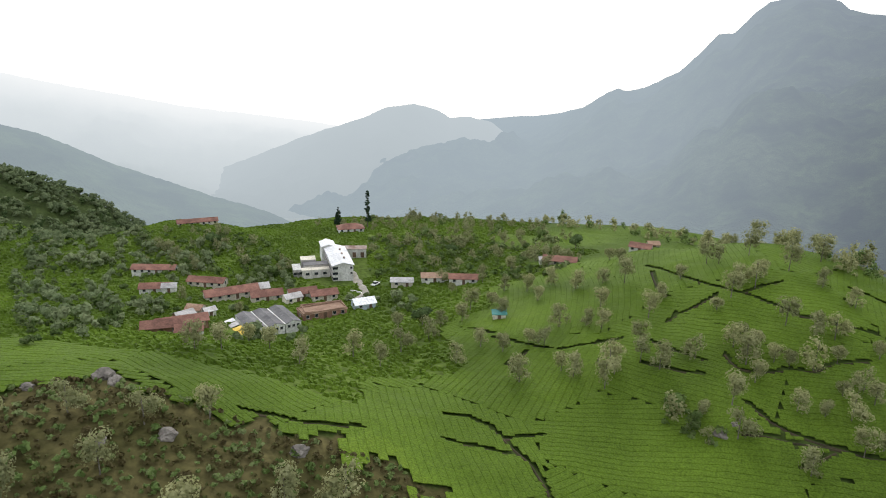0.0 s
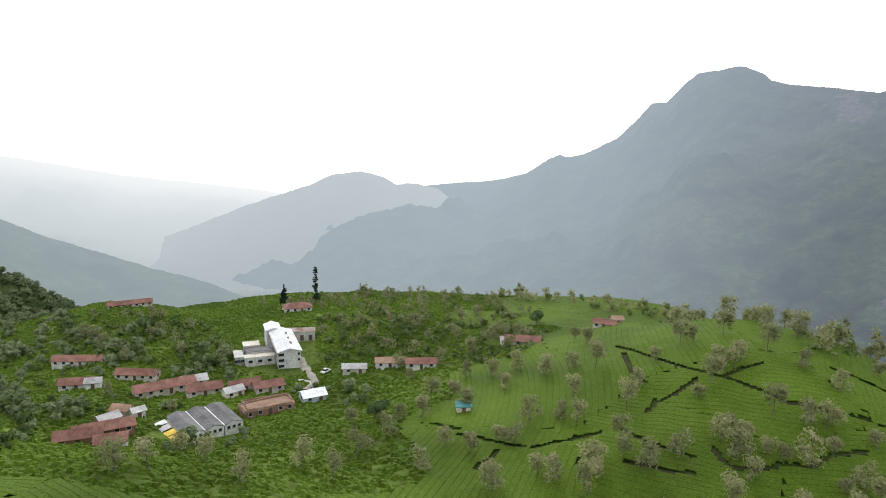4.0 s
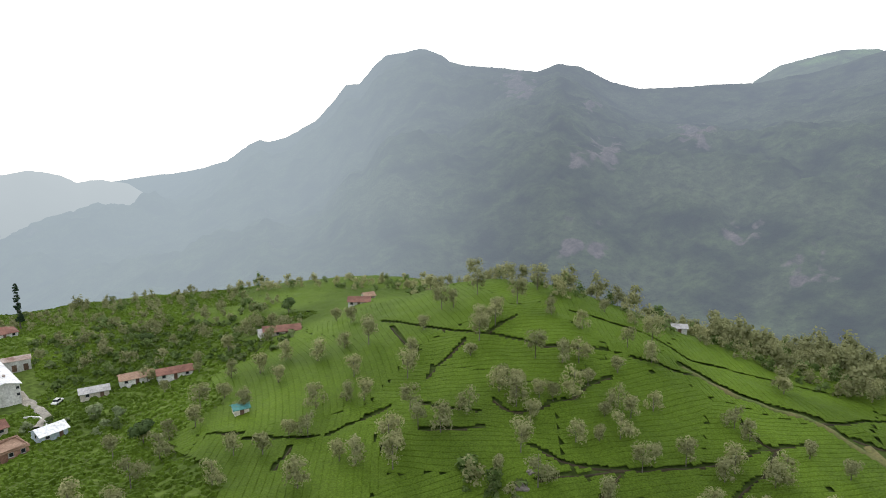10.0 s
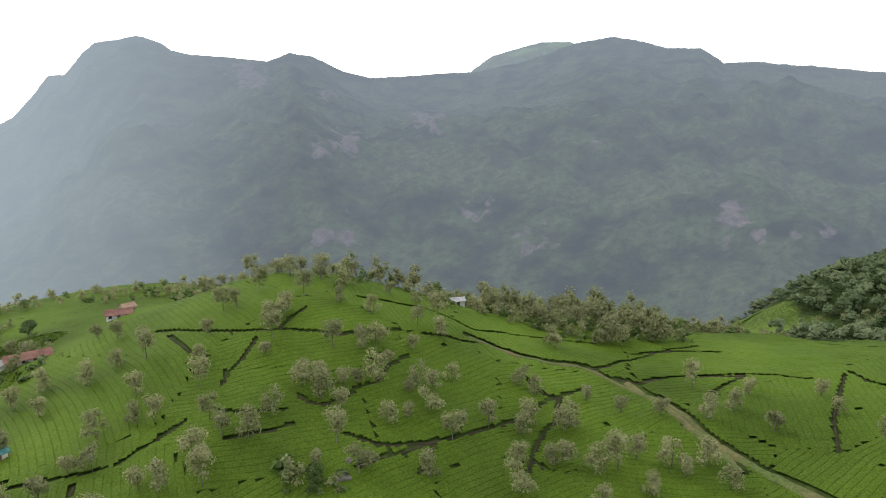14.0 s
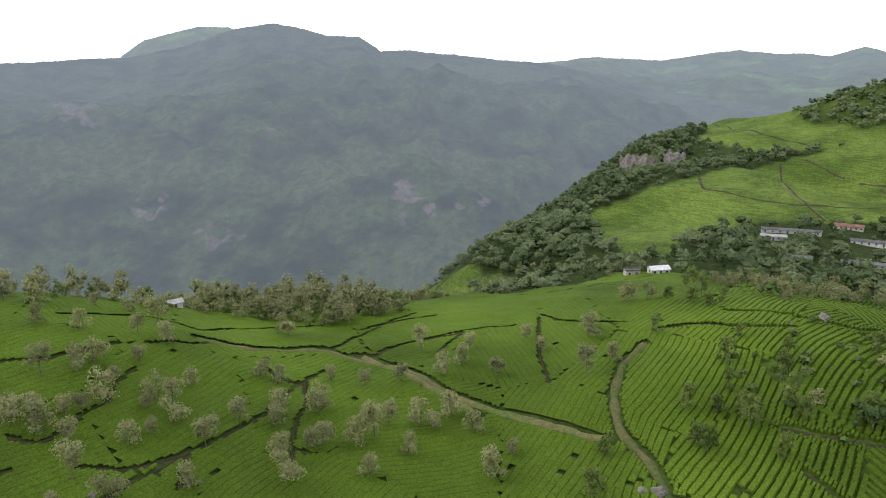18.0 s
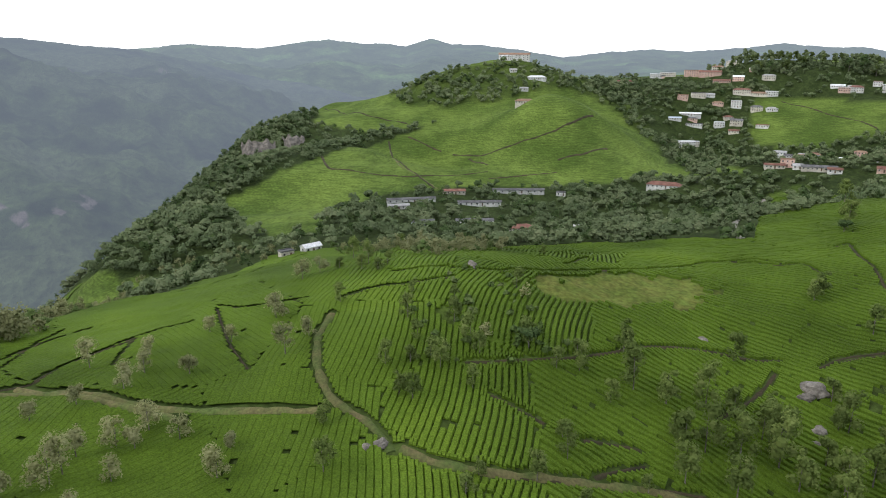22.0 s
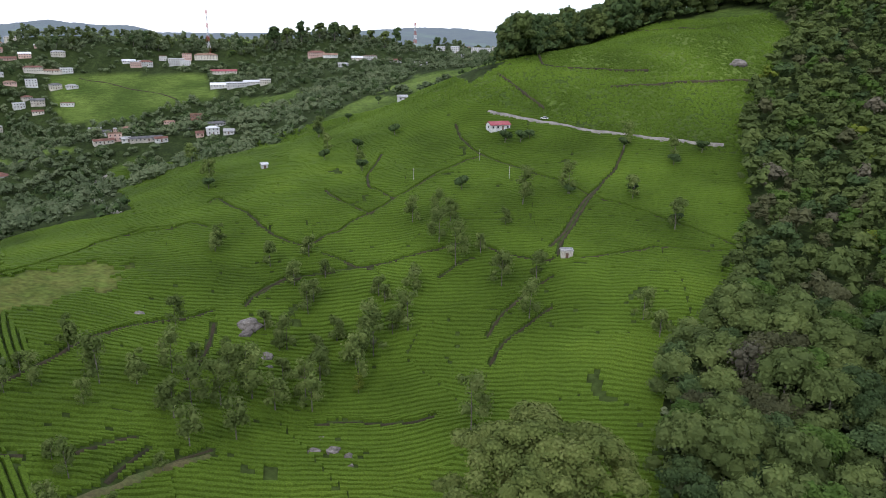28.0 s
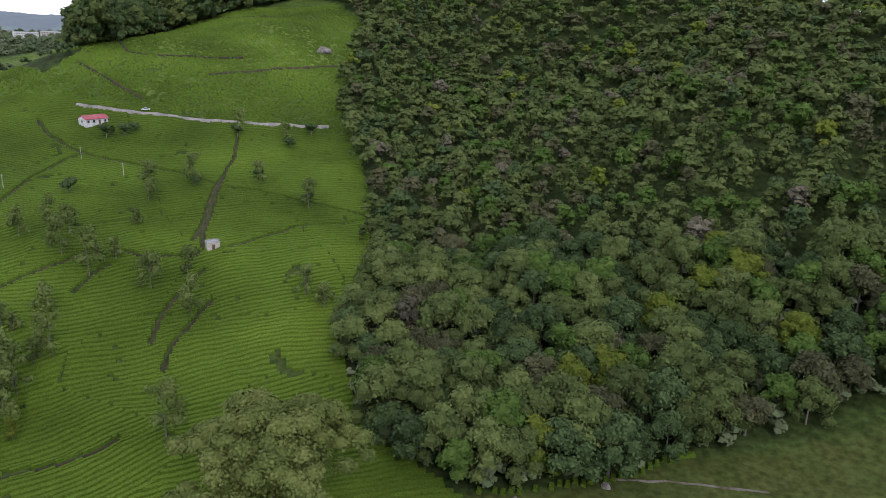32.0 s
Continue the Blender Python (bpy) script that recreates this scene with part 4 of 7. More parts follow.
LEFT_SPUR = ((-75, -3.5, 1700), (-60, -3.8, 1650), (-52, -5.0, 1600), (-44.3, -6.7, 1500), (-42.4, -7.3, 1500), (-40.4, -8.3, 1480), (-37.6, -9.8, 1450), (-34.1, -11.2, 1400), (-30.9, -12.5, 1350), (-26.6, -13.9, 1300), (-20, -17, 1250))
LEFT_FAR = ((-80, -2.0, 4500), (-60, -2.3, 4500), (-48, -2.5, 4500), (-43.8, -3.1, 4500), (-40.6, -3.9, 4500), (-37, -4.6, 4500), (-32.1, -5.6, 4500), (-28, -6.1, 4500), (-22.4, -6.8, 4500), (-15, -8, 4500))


def mountain(name, crest, foot, foot_z, power, rough, mat, label, step=0.12, rings=90, seed=1, spurs=1.0):
    """A mountainside over bearings: rises from its foot to the crest line and falls behind it, cut by gullies and spurs."""
    c = np.array(crest, float)
    azs = np.arange(c[0, 0], c[-1, 0], step)
    s = np.concatenate([np.linspace(0, 1, rings), 1 + np.linspace(0.01, 0.12, 6)])
    crest_d, el = np.interp(azs, c[:, 0], c[:, 2]), np.interp(azs, c[:, 0], c[:, 1])
    foot_d = np.full(len(azs), float(foot))
    rng = np.random.RandomState(seed)
    off = rng.uniform(0, 500, 3)
    verts = np.zeros((len(azs), len(s), 3))
    for i, (a, d, e, fd) in enumerate(zip(azs, crest_d, el, foot_d)):
        e += 0.07 * noise.noise(Vector((a * 0.9, seed, 0))) + 0.04 * noise.noise(Vector((a * 3.3, seed, 5)))
        top = 120 + d * math.tan(radians(e))
        r = fd + (d - fd) * s
        rise = np.where(s <= 1, np.clip(s, 0, 1) ** power, 1 - (s - 1) * 3)
        z = foot_z + (top - foot_z) * rise
        sa, ca = math.sin(radians(a)), math.cos(radians(a))
        body = np.clip(s * (1 - s) * 4, 0, 1) ** 0.7
        for j in range(len(s)):
            p = Vector((r[j] * sa, r[j] * ca, 0))
            n1 = noise.hetero_terrain(p * 0.0016 + Vector(off), 0.9, 2.1, 5, 0.6) - 1.0
            n2 = noise.fractal(p * 0.011 + Vector(off), 0.8, 2.0, 4)
            z[j] += body[j] * rough * (n1 * 0.75 * spurs + n2 * 0.16) + rough * 0.012 * noise.noise(p * 0.05) + 0.008 * rough * noise.noise(p * 0.15)
        z = np.where(s < 1, np.minimum(z, 120 + r * math.tan(radians(e)) - (1 - s) * 25), z)
        verts[i] = np.stack([r * sa, r * ca, z], -1)
    na, nr = len(azs), len(s)
    i, j = np.meshgrid(np.arange(na - 1), np.arange(nr - 1), indexing="ij")
    f = np.stack([i * nr + j, i * nr + j + 1, (i + 1) * nr + j + 1, (i + 1) * nr + j], -1).reshape(-1, 4)
    return tagged(new(name, mesh_from(name, verts.reshape(-1, 3), f, mat)), label, "mountain", kind="structure")


# F1 and F2 set far apart: painted contrast stands in for weak relief shading
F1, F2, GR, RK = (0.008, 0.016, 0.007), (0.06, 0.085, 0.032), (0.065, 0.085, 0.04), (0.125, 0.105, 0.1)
# air and glare colours are haze painted as emission, no volume behind them
M_MASSIF = painted_haze_material("forest_mountainside", F1, F2, GR, RK, (0.298, 0.345, 0.42), (0.415, 0.488, 0.545), 2700,
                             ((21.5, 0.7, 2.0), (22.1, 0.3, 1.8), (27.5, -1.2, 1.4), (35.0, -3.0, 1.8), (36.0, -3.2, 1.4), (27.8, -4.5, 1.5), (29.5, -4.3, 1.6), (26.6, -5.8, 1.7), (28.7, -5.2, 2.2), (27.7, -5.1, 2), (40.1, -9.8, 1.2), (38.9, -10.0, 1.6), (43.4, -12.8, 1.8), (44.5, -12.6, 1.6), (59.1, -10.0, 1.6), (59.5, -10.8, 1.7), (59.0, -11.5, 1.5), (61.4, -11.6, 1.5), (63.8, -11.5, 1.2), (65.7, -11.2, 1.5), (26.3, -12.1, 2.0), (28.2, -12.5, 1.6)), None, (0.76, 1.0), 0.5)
M_FAR = painted_haze_material("far_plateau", F1, F2, (0.1, 0.17, 0.05), RK, (0.37, 0.435, 0.50), (0.60, 0.69, 0.74), 4200)
VALLEY_PAINTED_HAZE = ((1200, 0.42), (2200, 0.54), (3000, 0.66), (3500, 0.74), (4000, 0.83), (4400, 0.92), (4900, 1.0))
M_PLAIN = painted_haze_material("valley_floor", F1, F2, GR, RK, (0.3, 0.36, 0.4), (0.40, 0.48, 0.53), 1500, (), VALLEY_PAINTED_HAZE)
M_SPUR = painted_haze_material("misty_spur", F1, F2, GR, RK, (0.33, 0.395, 0.435), (0.44, 0.52, 0.57), 1250)
M_HUMP = painted_haze_material("hazy_hump", F1, F2, GR, RK, (0.47, 0.55, 0.61), (0.57, 0.65, 0.705), 1000, (), ((1800, 0.46), (2600, 0.52), (3300, 0.59), (4300, 0.66)))
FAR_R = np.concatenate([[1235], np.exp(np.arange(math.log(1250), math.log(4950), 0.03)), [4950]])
M_LAND = painted_haze_material("plateau_land", F1, F2, (0.1, 0.17, 0.05), RK, (0.33, 0.39, 0.45), (0.6, 0.69, 0.74), 3300)
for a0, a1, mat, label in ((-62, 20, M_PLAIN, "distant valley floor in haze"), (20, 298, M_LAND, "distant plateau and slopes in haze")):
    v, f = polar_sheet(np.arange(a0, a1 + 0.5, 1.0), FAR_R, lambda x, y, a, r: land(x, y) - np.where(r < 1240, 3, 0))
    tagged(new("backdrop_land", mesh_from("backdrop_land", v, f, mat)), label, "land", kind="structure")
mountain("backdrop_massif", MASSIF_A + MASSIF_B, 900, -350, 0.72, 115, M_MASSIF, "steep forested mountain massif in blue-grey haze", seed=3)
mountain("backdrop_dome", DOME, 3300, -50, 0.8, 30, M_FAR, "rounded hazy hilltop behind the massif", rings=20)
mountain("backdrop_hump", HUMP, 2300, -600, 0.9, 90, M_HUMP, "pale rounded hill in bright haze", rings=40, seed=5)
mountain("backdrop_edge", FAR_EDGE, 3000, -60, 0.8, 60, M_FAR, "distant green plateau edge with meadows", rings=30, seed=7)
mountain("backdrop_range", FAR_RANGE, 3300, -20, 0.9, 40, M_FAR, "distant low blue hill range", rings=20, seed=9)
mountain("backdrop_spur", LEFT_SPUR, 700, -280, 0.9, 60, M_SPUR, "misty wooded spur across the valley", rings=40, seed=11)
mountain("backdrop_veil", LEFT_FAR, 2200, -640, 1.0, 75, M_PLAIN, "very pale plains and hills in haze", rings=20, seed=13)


# ---- vegetation ----
M_STONY = surface("stony_footpath", (0.1, 0.085, 0.05), (0.2, 0.18, 0.14), 0.3, 3.0, 0.95, 0.5, 0.1)
M_DRAIN = surface("dark_path", (0.03, 0.029, 0.013), (0.06, 0.047, 0.024), 0.25, 2.5, 0.95, 0.5, 0.1)
M_TRACK = surface("grassy_track", (0.07, 0.1, 0.022), (0.125, 0.11, 0.045), 0.18, 1.5, 0.95, 0.4, 0.1)
M_ASPHALT = surface("grey_lane", (0.2, 0.185, 0.155), (0.33, 0.305, 0.26), 0.2, 2.0, 0.9, 0.2, 0.02)
M_BARK = surface("bark", (0.11, 0.095, 0.075), (0.2, 0.18, 0.15), 1.5, 9.0, 0.9, 0.6, 0.03)
M_OAK = foliage("silver_oak_leaves", (0.19, 0.2, 0.09), (0.3, 0.305, 0.15), (0.42, 0.415, 0.245), 0.25, 0.45, 0.3)
M_OAK_GREEN = foliage("green_oak_leaves", (0.085, 0.12, 0.03), (0.145, 0.19, 0.052), (0.23, 0.27, 0.09), 0.25, 0.35, 0.3)
M_DARKLEAF = foliage("dark_leaves", (0.038, 0.064, 0.024), (0.066, 0.102, 0.036), (0.105, 0.15, 0.052), 0.3, 0.25)
M_FOREST = foliage("forest_leaves", (0.055, 0.077, 0.024), (0.12, 0.158, 0.047), (0.215, 0.258, 0.08), 0.085, 0.32, 0.25)
# paler and bluer than real foliage: distance haze painted into the leaf colour
M_WOOD = foliage("woodland_leaves", (0.1, 0.138, 0.064), (0.168, 0.208, 0.104), (0.25, 0.275, 0.155), 0.03, 0.35, 0.3)
M_LIME = foliage("yellow_green_leaves", (0.09, 0.14, 0.018), (0.14, 0.18, 0.025), (0.19, 0.21, 0.035), 0.3, 0.3)
M_GREYLEAF = foliage("dry_grey_leaves", (0.085, 0.08, 0.05), (0.125, 0.115, 0.075), (0.18, 0.165, 0.115), 0.5, 0.2)
M_TEA = foliage("tea_leaves", (0.07, 0.115, 0.012), (0.136, 0.215, 0.022), (0.255, 0.35, 0.036), 0.022, 0.22, 0.07, 0.25)
M_HEATH = foliage("heath_scrub", (0.07, 0.058, 0.024), (0.11, 0.088, 0.038), (0.1, 0.12, 0.036), 0.12, 0.15)
M_SCRUB = foliage("scrub_leaves", (0.055, 0.09, 0.025), (0.095, 0.14, 0.04), (0.16, 0.18, 0.085), 0.1, 0.2)
M_BRIGHT = foliage("bright_green_leaves", (0.05, 0.092, 0.018), (0.09, 0.15, 0.03), (0.15, 0.215, 0.05), 0.3, 0.3, 0.25)
M_OLIVE = foliage("olive_brown_leaves", (0.06, 0.064, 0.03), (0.1, 0.105, 0.048), (0.155, 0.155, 0.075), 0.3, 0.25, 0.25)
M_CONIFER = foliage("conifer_needles", (0.012, 0.024, 0.014), (0.02, 0.038, 0.02), (0.035, 0.055, 0.03), 0.4, 0.1)


def ball(n=7, m=5):
    """A unit ball of quads."""
    a, b = np.meshgrid(np.arange(n) * math.tau / n, np.linspace(-1.45, 1.45, m), indexing="ij")
    v = np.stack([np.cos(a) * np.cos(b), np.sin(a) * np.cos(b), np.sin(b)], -1).reshape(-1, 3)
    i, j = np.meshgrid(np.arange(n), np.arange(m - 1), indexing="ij")
    k = (i + 1) % n
    return v, np.stack([i * m + j, k * m + j, k * m + j + 1, i * m + j + 1], -1).reshape(-1, 4)


BALL_V, BALL_F = ball()
SMALL_BALL, TINY_BALL = ball(5, 4), ball(5, 3)


def crown(rng, lobes, leaves, size, up=0.3, core=0.78, lump=(BALL_V, BALL_F)):
    """Leaf sprays over lobes (centre x, y, z and radius, flattening): vertices and quads."""
    vs, fs, n0 = [], [], 0
    total = sum(l[3] ** 2 for l in lobes)
    for cx, cy, cz, r, flat in lobes:
        bv = lump[0] * r * core * rng.uniform(0.8, 1.12, (len(lump[0]), 1)) * (1, 1, flat) + (cx, cy, cz)
        vs.append(bv)
        fs.append(lump[1] + n0)
        n0 += len(bv)
        n = max(4, int(leaves * r * r / total))
        d = rng.normal(size=(n, 3))
        d[:, 2] += up * 1.2
        d /= np.linalg.norm(d, axis=1)[:, None]
        c = d * r * rng.uniform(0.72, 1.08, (n, 1)) * (1, 1, flat) + (cx, cy, cz)
        nn = d + rng.normal(size=(n, 3)) * 0.42 + (0, 0, up)
        nn /= np.linalg.norm(nn, axis=1)[:, None]
        a = np.cross(nn, rng.normal(size=(n, 3)))
        a /= np.linalg.norm(a, axis=1)[:, None]
        b = np.cross(nn, a)
        s = size * rng.uniform(0.55, 1.35, (n, 1))
        q = np.stack([c - a * s - b * s * 0.45, c + a * s * 0.25 - b * s * 0.75, c + a * s + b * s * 0.4, c - a * s * 0.3 + b * s * 0.8], 1)
        vs.append(q.reshape(-1, 3))
        fs.append(np.arange(4 * n).reshape(-1, 4) + n0)
        n0 += 4 * n
    return np.concatenate(vs), np.concatenate(fs)


def tube(points, radii, sides=6):
    """A tapered limb along points: vertices and quads."""
    vs, fs = [], []
    for k, (p, r) in enumerate(zip(points, radii)):
        for s in range(sides):
            a = s * math.tau / sides
            vs.append((p[0] + r * math.cos(a), p[1] + r * math.sin(a), p[2]))
        if k:
            for s in range(sides):
                t = (s + 1) % sides
                fs.append(((k - 1) * sides + s, (k - 1) * sides + t, k * sides + t, k * sides + s))
    return np.array(vs, float), np.array(fs)


def merge(pieces):
    vs, fs, n0 = [], [], 0
    for v, f in pieces:
        vs.append(v)
        fs.append(f + n0)
        n0 += len(v)
    return np.concatenate(vs), np.concatenate(fs)


def limbs(rng, height, base_r, fork, spread, count):
    """A trunk that leans a little, and limbs that rise from it."""
    lean = rng.uniform(-0.04, 0.04, 2) * height
    top = (lean[0], lean[1], height)
    pieces = [tube([(0, 0, -0.6), (lean[0] * 0.2, lean[1] * 0.2, height * 0.35), top], [base_r * 1.25, base_r * 0.8, base_r * 0.25])]
    for k in range(count):
        a, z = rng.uniform(0, math.tau), height * rng.uniform(fork, 0.85)
        end = (lean[0] + spread * math.cos(a), lean[1] + spread * math.sin(a), z + spread * rng.uniform(0.5, 1.0))
        pieces.append(tube([(lean[0] * z / height, lean[1] * z / height, z), end], [base_r * 0.5, base_r * 0.12], 4))
    return merge(pieces)


def silver_oak(rng, height, leaves, size, lump=(BALL_V, BALL_F), core=0.42, spread=0.3):
    """Slender shade tree: sprays along a tall axis, uneven, with gaps."""
    lobes = []
    for k in range(rng.randint(9, 15)):
        u = rng.uniform(0.3, 1.0)
        w = height * spread * (1.25 - 0.65 * u)
        a = rng.uniform(0, math.tau)
        lobes.append((w * math.cos(a) * rng.uniform(0.3, 1.1), w * math.sin(a) * rng.uniform(0.3, 1.1), height * u * 0.94, height * rng.uniform(0.43, 0.76) * spread, rng.uniform(0.7, 1.1)))
    return crown(rng, lobes, leaves, size, 0.25, core, lump)


def broad_tree(rng, width, height, leaves, size, lobes=9, core=None, low=0.55, lobe=(0.15, 0.26)):
    """Broad crown of billowing lobes round a dome."""
    out = [(0, 0, height * 0.66, width * 0.3, 0.75)]
    for k in range(lobes):
        a, e = k * 2.4 + rng.uniform(-0.4, 0.4), rng.uniform(0.1 if low > 0.5 else -0.1, 1.25)
        r = width * 0.5 * math.cos(e) * rng.uniform(0.6, 0.8)
        out.append((r * math.cos(a), r * math.sin(a), height * (low + (0.85 - low) * math.sin(e)) + rng.uniform(-0.05, 0.05) * height, width * rng.uniform(*lobe), rng.uniform(0.65, 0.9)))
    return crown(rng, out, leaves, size, 0.4, 0.82, core or (BALL_V, BALL_F))


def group_of(name, label, category, group=""):
    return tagged(new(name), label, category, group)


def part_mesh(name, me, parent, label=""):
    ob = new(name, me)
    ob.parent = parent
    if label:
        ob["label"] = label
    return ob


def scatter(name, variants, spots, mat, label, category, rng, lo=0.8, hi=1.2, sink=0.0):
    """Many plants joined into one piece: variants are (vertices, quads); spots are x, y."""
    vs, fs, n0 = [], [], 0
    spots = np.asarray(spots, float)
    zs = land(spots[:, 0], spots[:, 1])
    for (x, y), z in zip(spots, zs):
        v, f = variants[rng.randint(len(variants))]
        a, s = rng.uniform(0, math.tau), rng.uniform(lo, hi)
        ca, sa = math.cos(a) * s, math.sin(a) * s
        w = np.empty_like(v)
        w[:, 0], w[:, 1], w[:, 2] = v[:, 0] * ca - v[:, 1] * sa + x, v[:, 0] * sa + v[:, 1] * ca + y, v[:, 2] * s * rng.uniform(0.88, 1.15) + z - sink
        vs.append(w)
        fs.append(f + n0)
        n0 += len(v)
    me = mesh_from(name, np.concatenate(vs), np.concatenate(fs), mat, False)
    return tagged(new(name, me), label, category, kind="stuff")


def spots_in(poly, spacing, rng, keep=None):
    """Uneven spots within an outline, about one per spacing squared."""
    p = np.array(poly, float)
    (x0, y0), (x1, y1) = p.min(0), p.max(0)
    n = int((x1 - x0) * (y1 - y0) / spacing ** 2)
    x, y = rng.uniform(x0, x1, n), rng.uniform(y0, y1, n)
    ok = inside(tuple(map(tuple, poly)), x, y)
    return np.stack([x[ok], y[ok]], 1)


def apart(spots, gap):
    """Drops the spots that stand nearer than gap to one kept before."""
    cells, kept = {}, []
    for x, y in spots:
        i, j = int(x // gap), int(y // gap)
        if all((x - a) ** 2 + (y - b) ** 2 > gap * gap for u in (-1, 0, 1) for w in (-1, 0, 1) for a, b in cells.get((i + u, j + w), ())):
            cells.setdefault((i, j), []).append((x, y))
            kept.append((x, y))
    return np.array(kept)


# bare rock below the brink: x, y, width, height
CLIFFS = ((738, 165, 36, 29), (757, 129, 24, 19))
ALL_HOUSES = np.array([row[:5] for row in VILLAGE + VILLAGE_B + VILLAGE_C + QUARTERS + QUARTERS_B + TOWN + TOWN_B + TOWN_C + TOWN_D + TOWN_E + TOWN_F + TOWN_EDGE + TOWN_EDGE_B + TOWN_EDGE_C + FIELD_HOUSES] + [(-79.8, 159.8, -43, 16, 17), (-85, 230, 28.6, 26, 32)] + [(cx, cy, math.degrees(math.atan2(-cx, cy)), cw, 12) for cx, cy, cw, ch in CLIFFS])


def clear_of_houses(s):
    """Drops the spots that stand in a house or close before its front, or in an open tea field."""
    x, y = s[:, 0], s[:, 1]
    ok = ~(inside(TEA_PATCH, x, y) | inside(TEA_PATCH_B, x, y) | inside(TEA_HILL, x, y) | inside(TEA_HILL_UPPER, x, y))
    for hx, hy, turn, w, d in ALL_HOUSES:
        a = radians(turn)
        u, v = (x - hx) * math.cos(a) + (y - hy) * math.sin(a), -(x - hx) * math.sin(a) + (y - hy) * math.cos(a)
        ok &= ~((abs(u) < w / 2 + 3) & (v < d / 2 + 3) & (v > -d / 2 - 16))
    return in_sight(s[ok])


def in_sight(s, tall=12.0):
    """Keeps the spots whose treetops can be seen over the land from the camera's height."""
    x, y = s[:, 0], s[:, 1]
    top = land(x, y) + tall
    seen = np.zeros(len(s), bool)
    for ex, ey, ez in ((0, 0, 121), (-10, 57, 113)):
        clear = np.ones(len(s), bool)
        for u in np.linspace(0.15, 0.97, 34):
            clear &= land(ex + (x - ex) * u, ey + (y - ey) * u) < ez + (top - ez) * u + 5
        seen |= clear
    return s[seen]


# shade trees among the tea, one by one
rng = np.random.RandomState(21)
OAKS = []
for k in range(12):
    h = (5.2, 6.2, 6.8, 7.6, 5.8, 8.6)[k % 6] * (1 if k < 6 else 1.25)
    v, f = silver_oak(rng, h, 640, 0.2 if k < 6 else 0.25, SMALL_BALL, 0.42 if k < 6 else 0.58, 0.3 if k < 6 else 0.25)
    crown_me = mesh_from("crown", v, f, M_OAK if k < 6 else M_OAK_GREEN, False)
    v, f = limbs(rng, h * 0.9, 0.13, 0.35, h * 0.12, 5)
    proto = group_of("shade_tree", "slender silver-oak shade tree with pale grey-green leaves among tea" if k < 6 else "slim green shade tree with open crown standing in tea", "tree", "shade trees among the tea")
    part_mesh("trunk", mesh_from("trunk", v, f, M_BARK), proto)
    part_mesh("crown", crown_me, proto)
    OAKS.append(proto)
first = set()
EXTRA = []
ALL_SHADE = SHADE_TREES_A + SHADE_TREES_B + SHADE_TREES_C + SHADE_TREES_D + SHADE_TREES_E
ALL_SHADE += tuple(p for p in SHADE_TREES_F if all(math.hypot(p[0] - q[0], p[1] - q[1]) > 4 for q in ALL_SHADE))
TAKEN = list(ALL_SHADE)
for p in np.concatenate([spots_in(OAK_FIELD, 9, rng), spots_in(HEATH, 9, rng), spots_in(FIELD_TREES, 15, rng)]):
    if len(EXTRA) < 190 and math.hypot(p[0], p[1]) > 58 and all(math.hypot(p[0] - q[0], p[1] - q[1]) > 7.5 for q in TAKEN) and rng.rand() < 0.3 + 0.5 * (math.sin(p[0] * 0.06) * math.sin(p[1] * 0.05) > -0.2):
        EXTRA.append((p[0], p[1]))
        TAKEN.append((p[0], p[1]))
for k, (x, y) in enumerate([tuple(p) for p in clear_of_houses(np.array(ALL_SHADE, float))] + EXTRA):
    which = rng.randint(6) + (0 if y > 45 else 6)
    s = rng.uniform(0.8, 1.15) * (1.0 if y > 45 else 0.8 if y > -30 else 1.4 if x < 112 else 1.2)
    m = Matrix.Translation((x, y, ground_z(x, y) - 0.1)) @ Matrix.Rotation(rng.uniform(0, 6.28), 4, "Z")
    if which not in first:
        first.add(which)
        tree = OAKS[which]
        tree.matrix_basis = m
    else:
        tree = copy_thing(OAKS[which], m)
    tree.scale = (s, s, s)
for k in range(12):
    if k not in first:
        OAKS[k].matrix_basis = Matrix.Translation((30 + 7 * k, 150, ground_z(30 + 7 * k, 150) - 0.1))

# a young yellow-green tree among the shade trees
v, f = silver_oak(rng, 6.5, 500, 0.22, SMALL_BALL, 0.55, 0.2)
lime = group_of("young_tree", "small bright yellow-green tree standing alone in tea", "tree")
part_mesh("crown", mesh_from("crown", v, f, M_LIME, False), lime)
part_mesh("trunk", mesh_from("trunk", *limbs(rng, 5.6, 0.11, 0.35, 0.6, 4), M_BARK), lime)
lime.matrix_basis = Matrix.Translation((89, -82, ground_z(89, -82) - 0.1))

# round dark trees in the open fields
proto = None
for k, (x, y) in enumerate(ROUND_TREES):
    if k < 3:
        v, f = broad_tree(rng, 6.5, 6.5, 520, 0.34, 8)
        proto = group_of("round_tree", "dense dark green round-crowned tree standing in the tea field", "tree", "round field trees")
        part_mesh("crown", mesh_from("crown", v, f, M_DARKLEAF, False), proto)
        v, f = limbs(rng, 4.2, 0.2, 0.4, 1.4, 4)
        part_mesh("trunk", mesh_from("trunk", v, f, M_BARK), proto)
        tree = proto
    else:
        tree = copy_thing(proto, Matrix.Identity(4))
    s = rng.uniform(0.8, 1.15)
    tree.matrix_basis = Matrix.Translation((x, y, ground_z(x, y) - 0.2)) @ Matrix.Rotation(rng.uniform(0, 6.28), 4, "Z")
    tree.scale = (s, s, s)

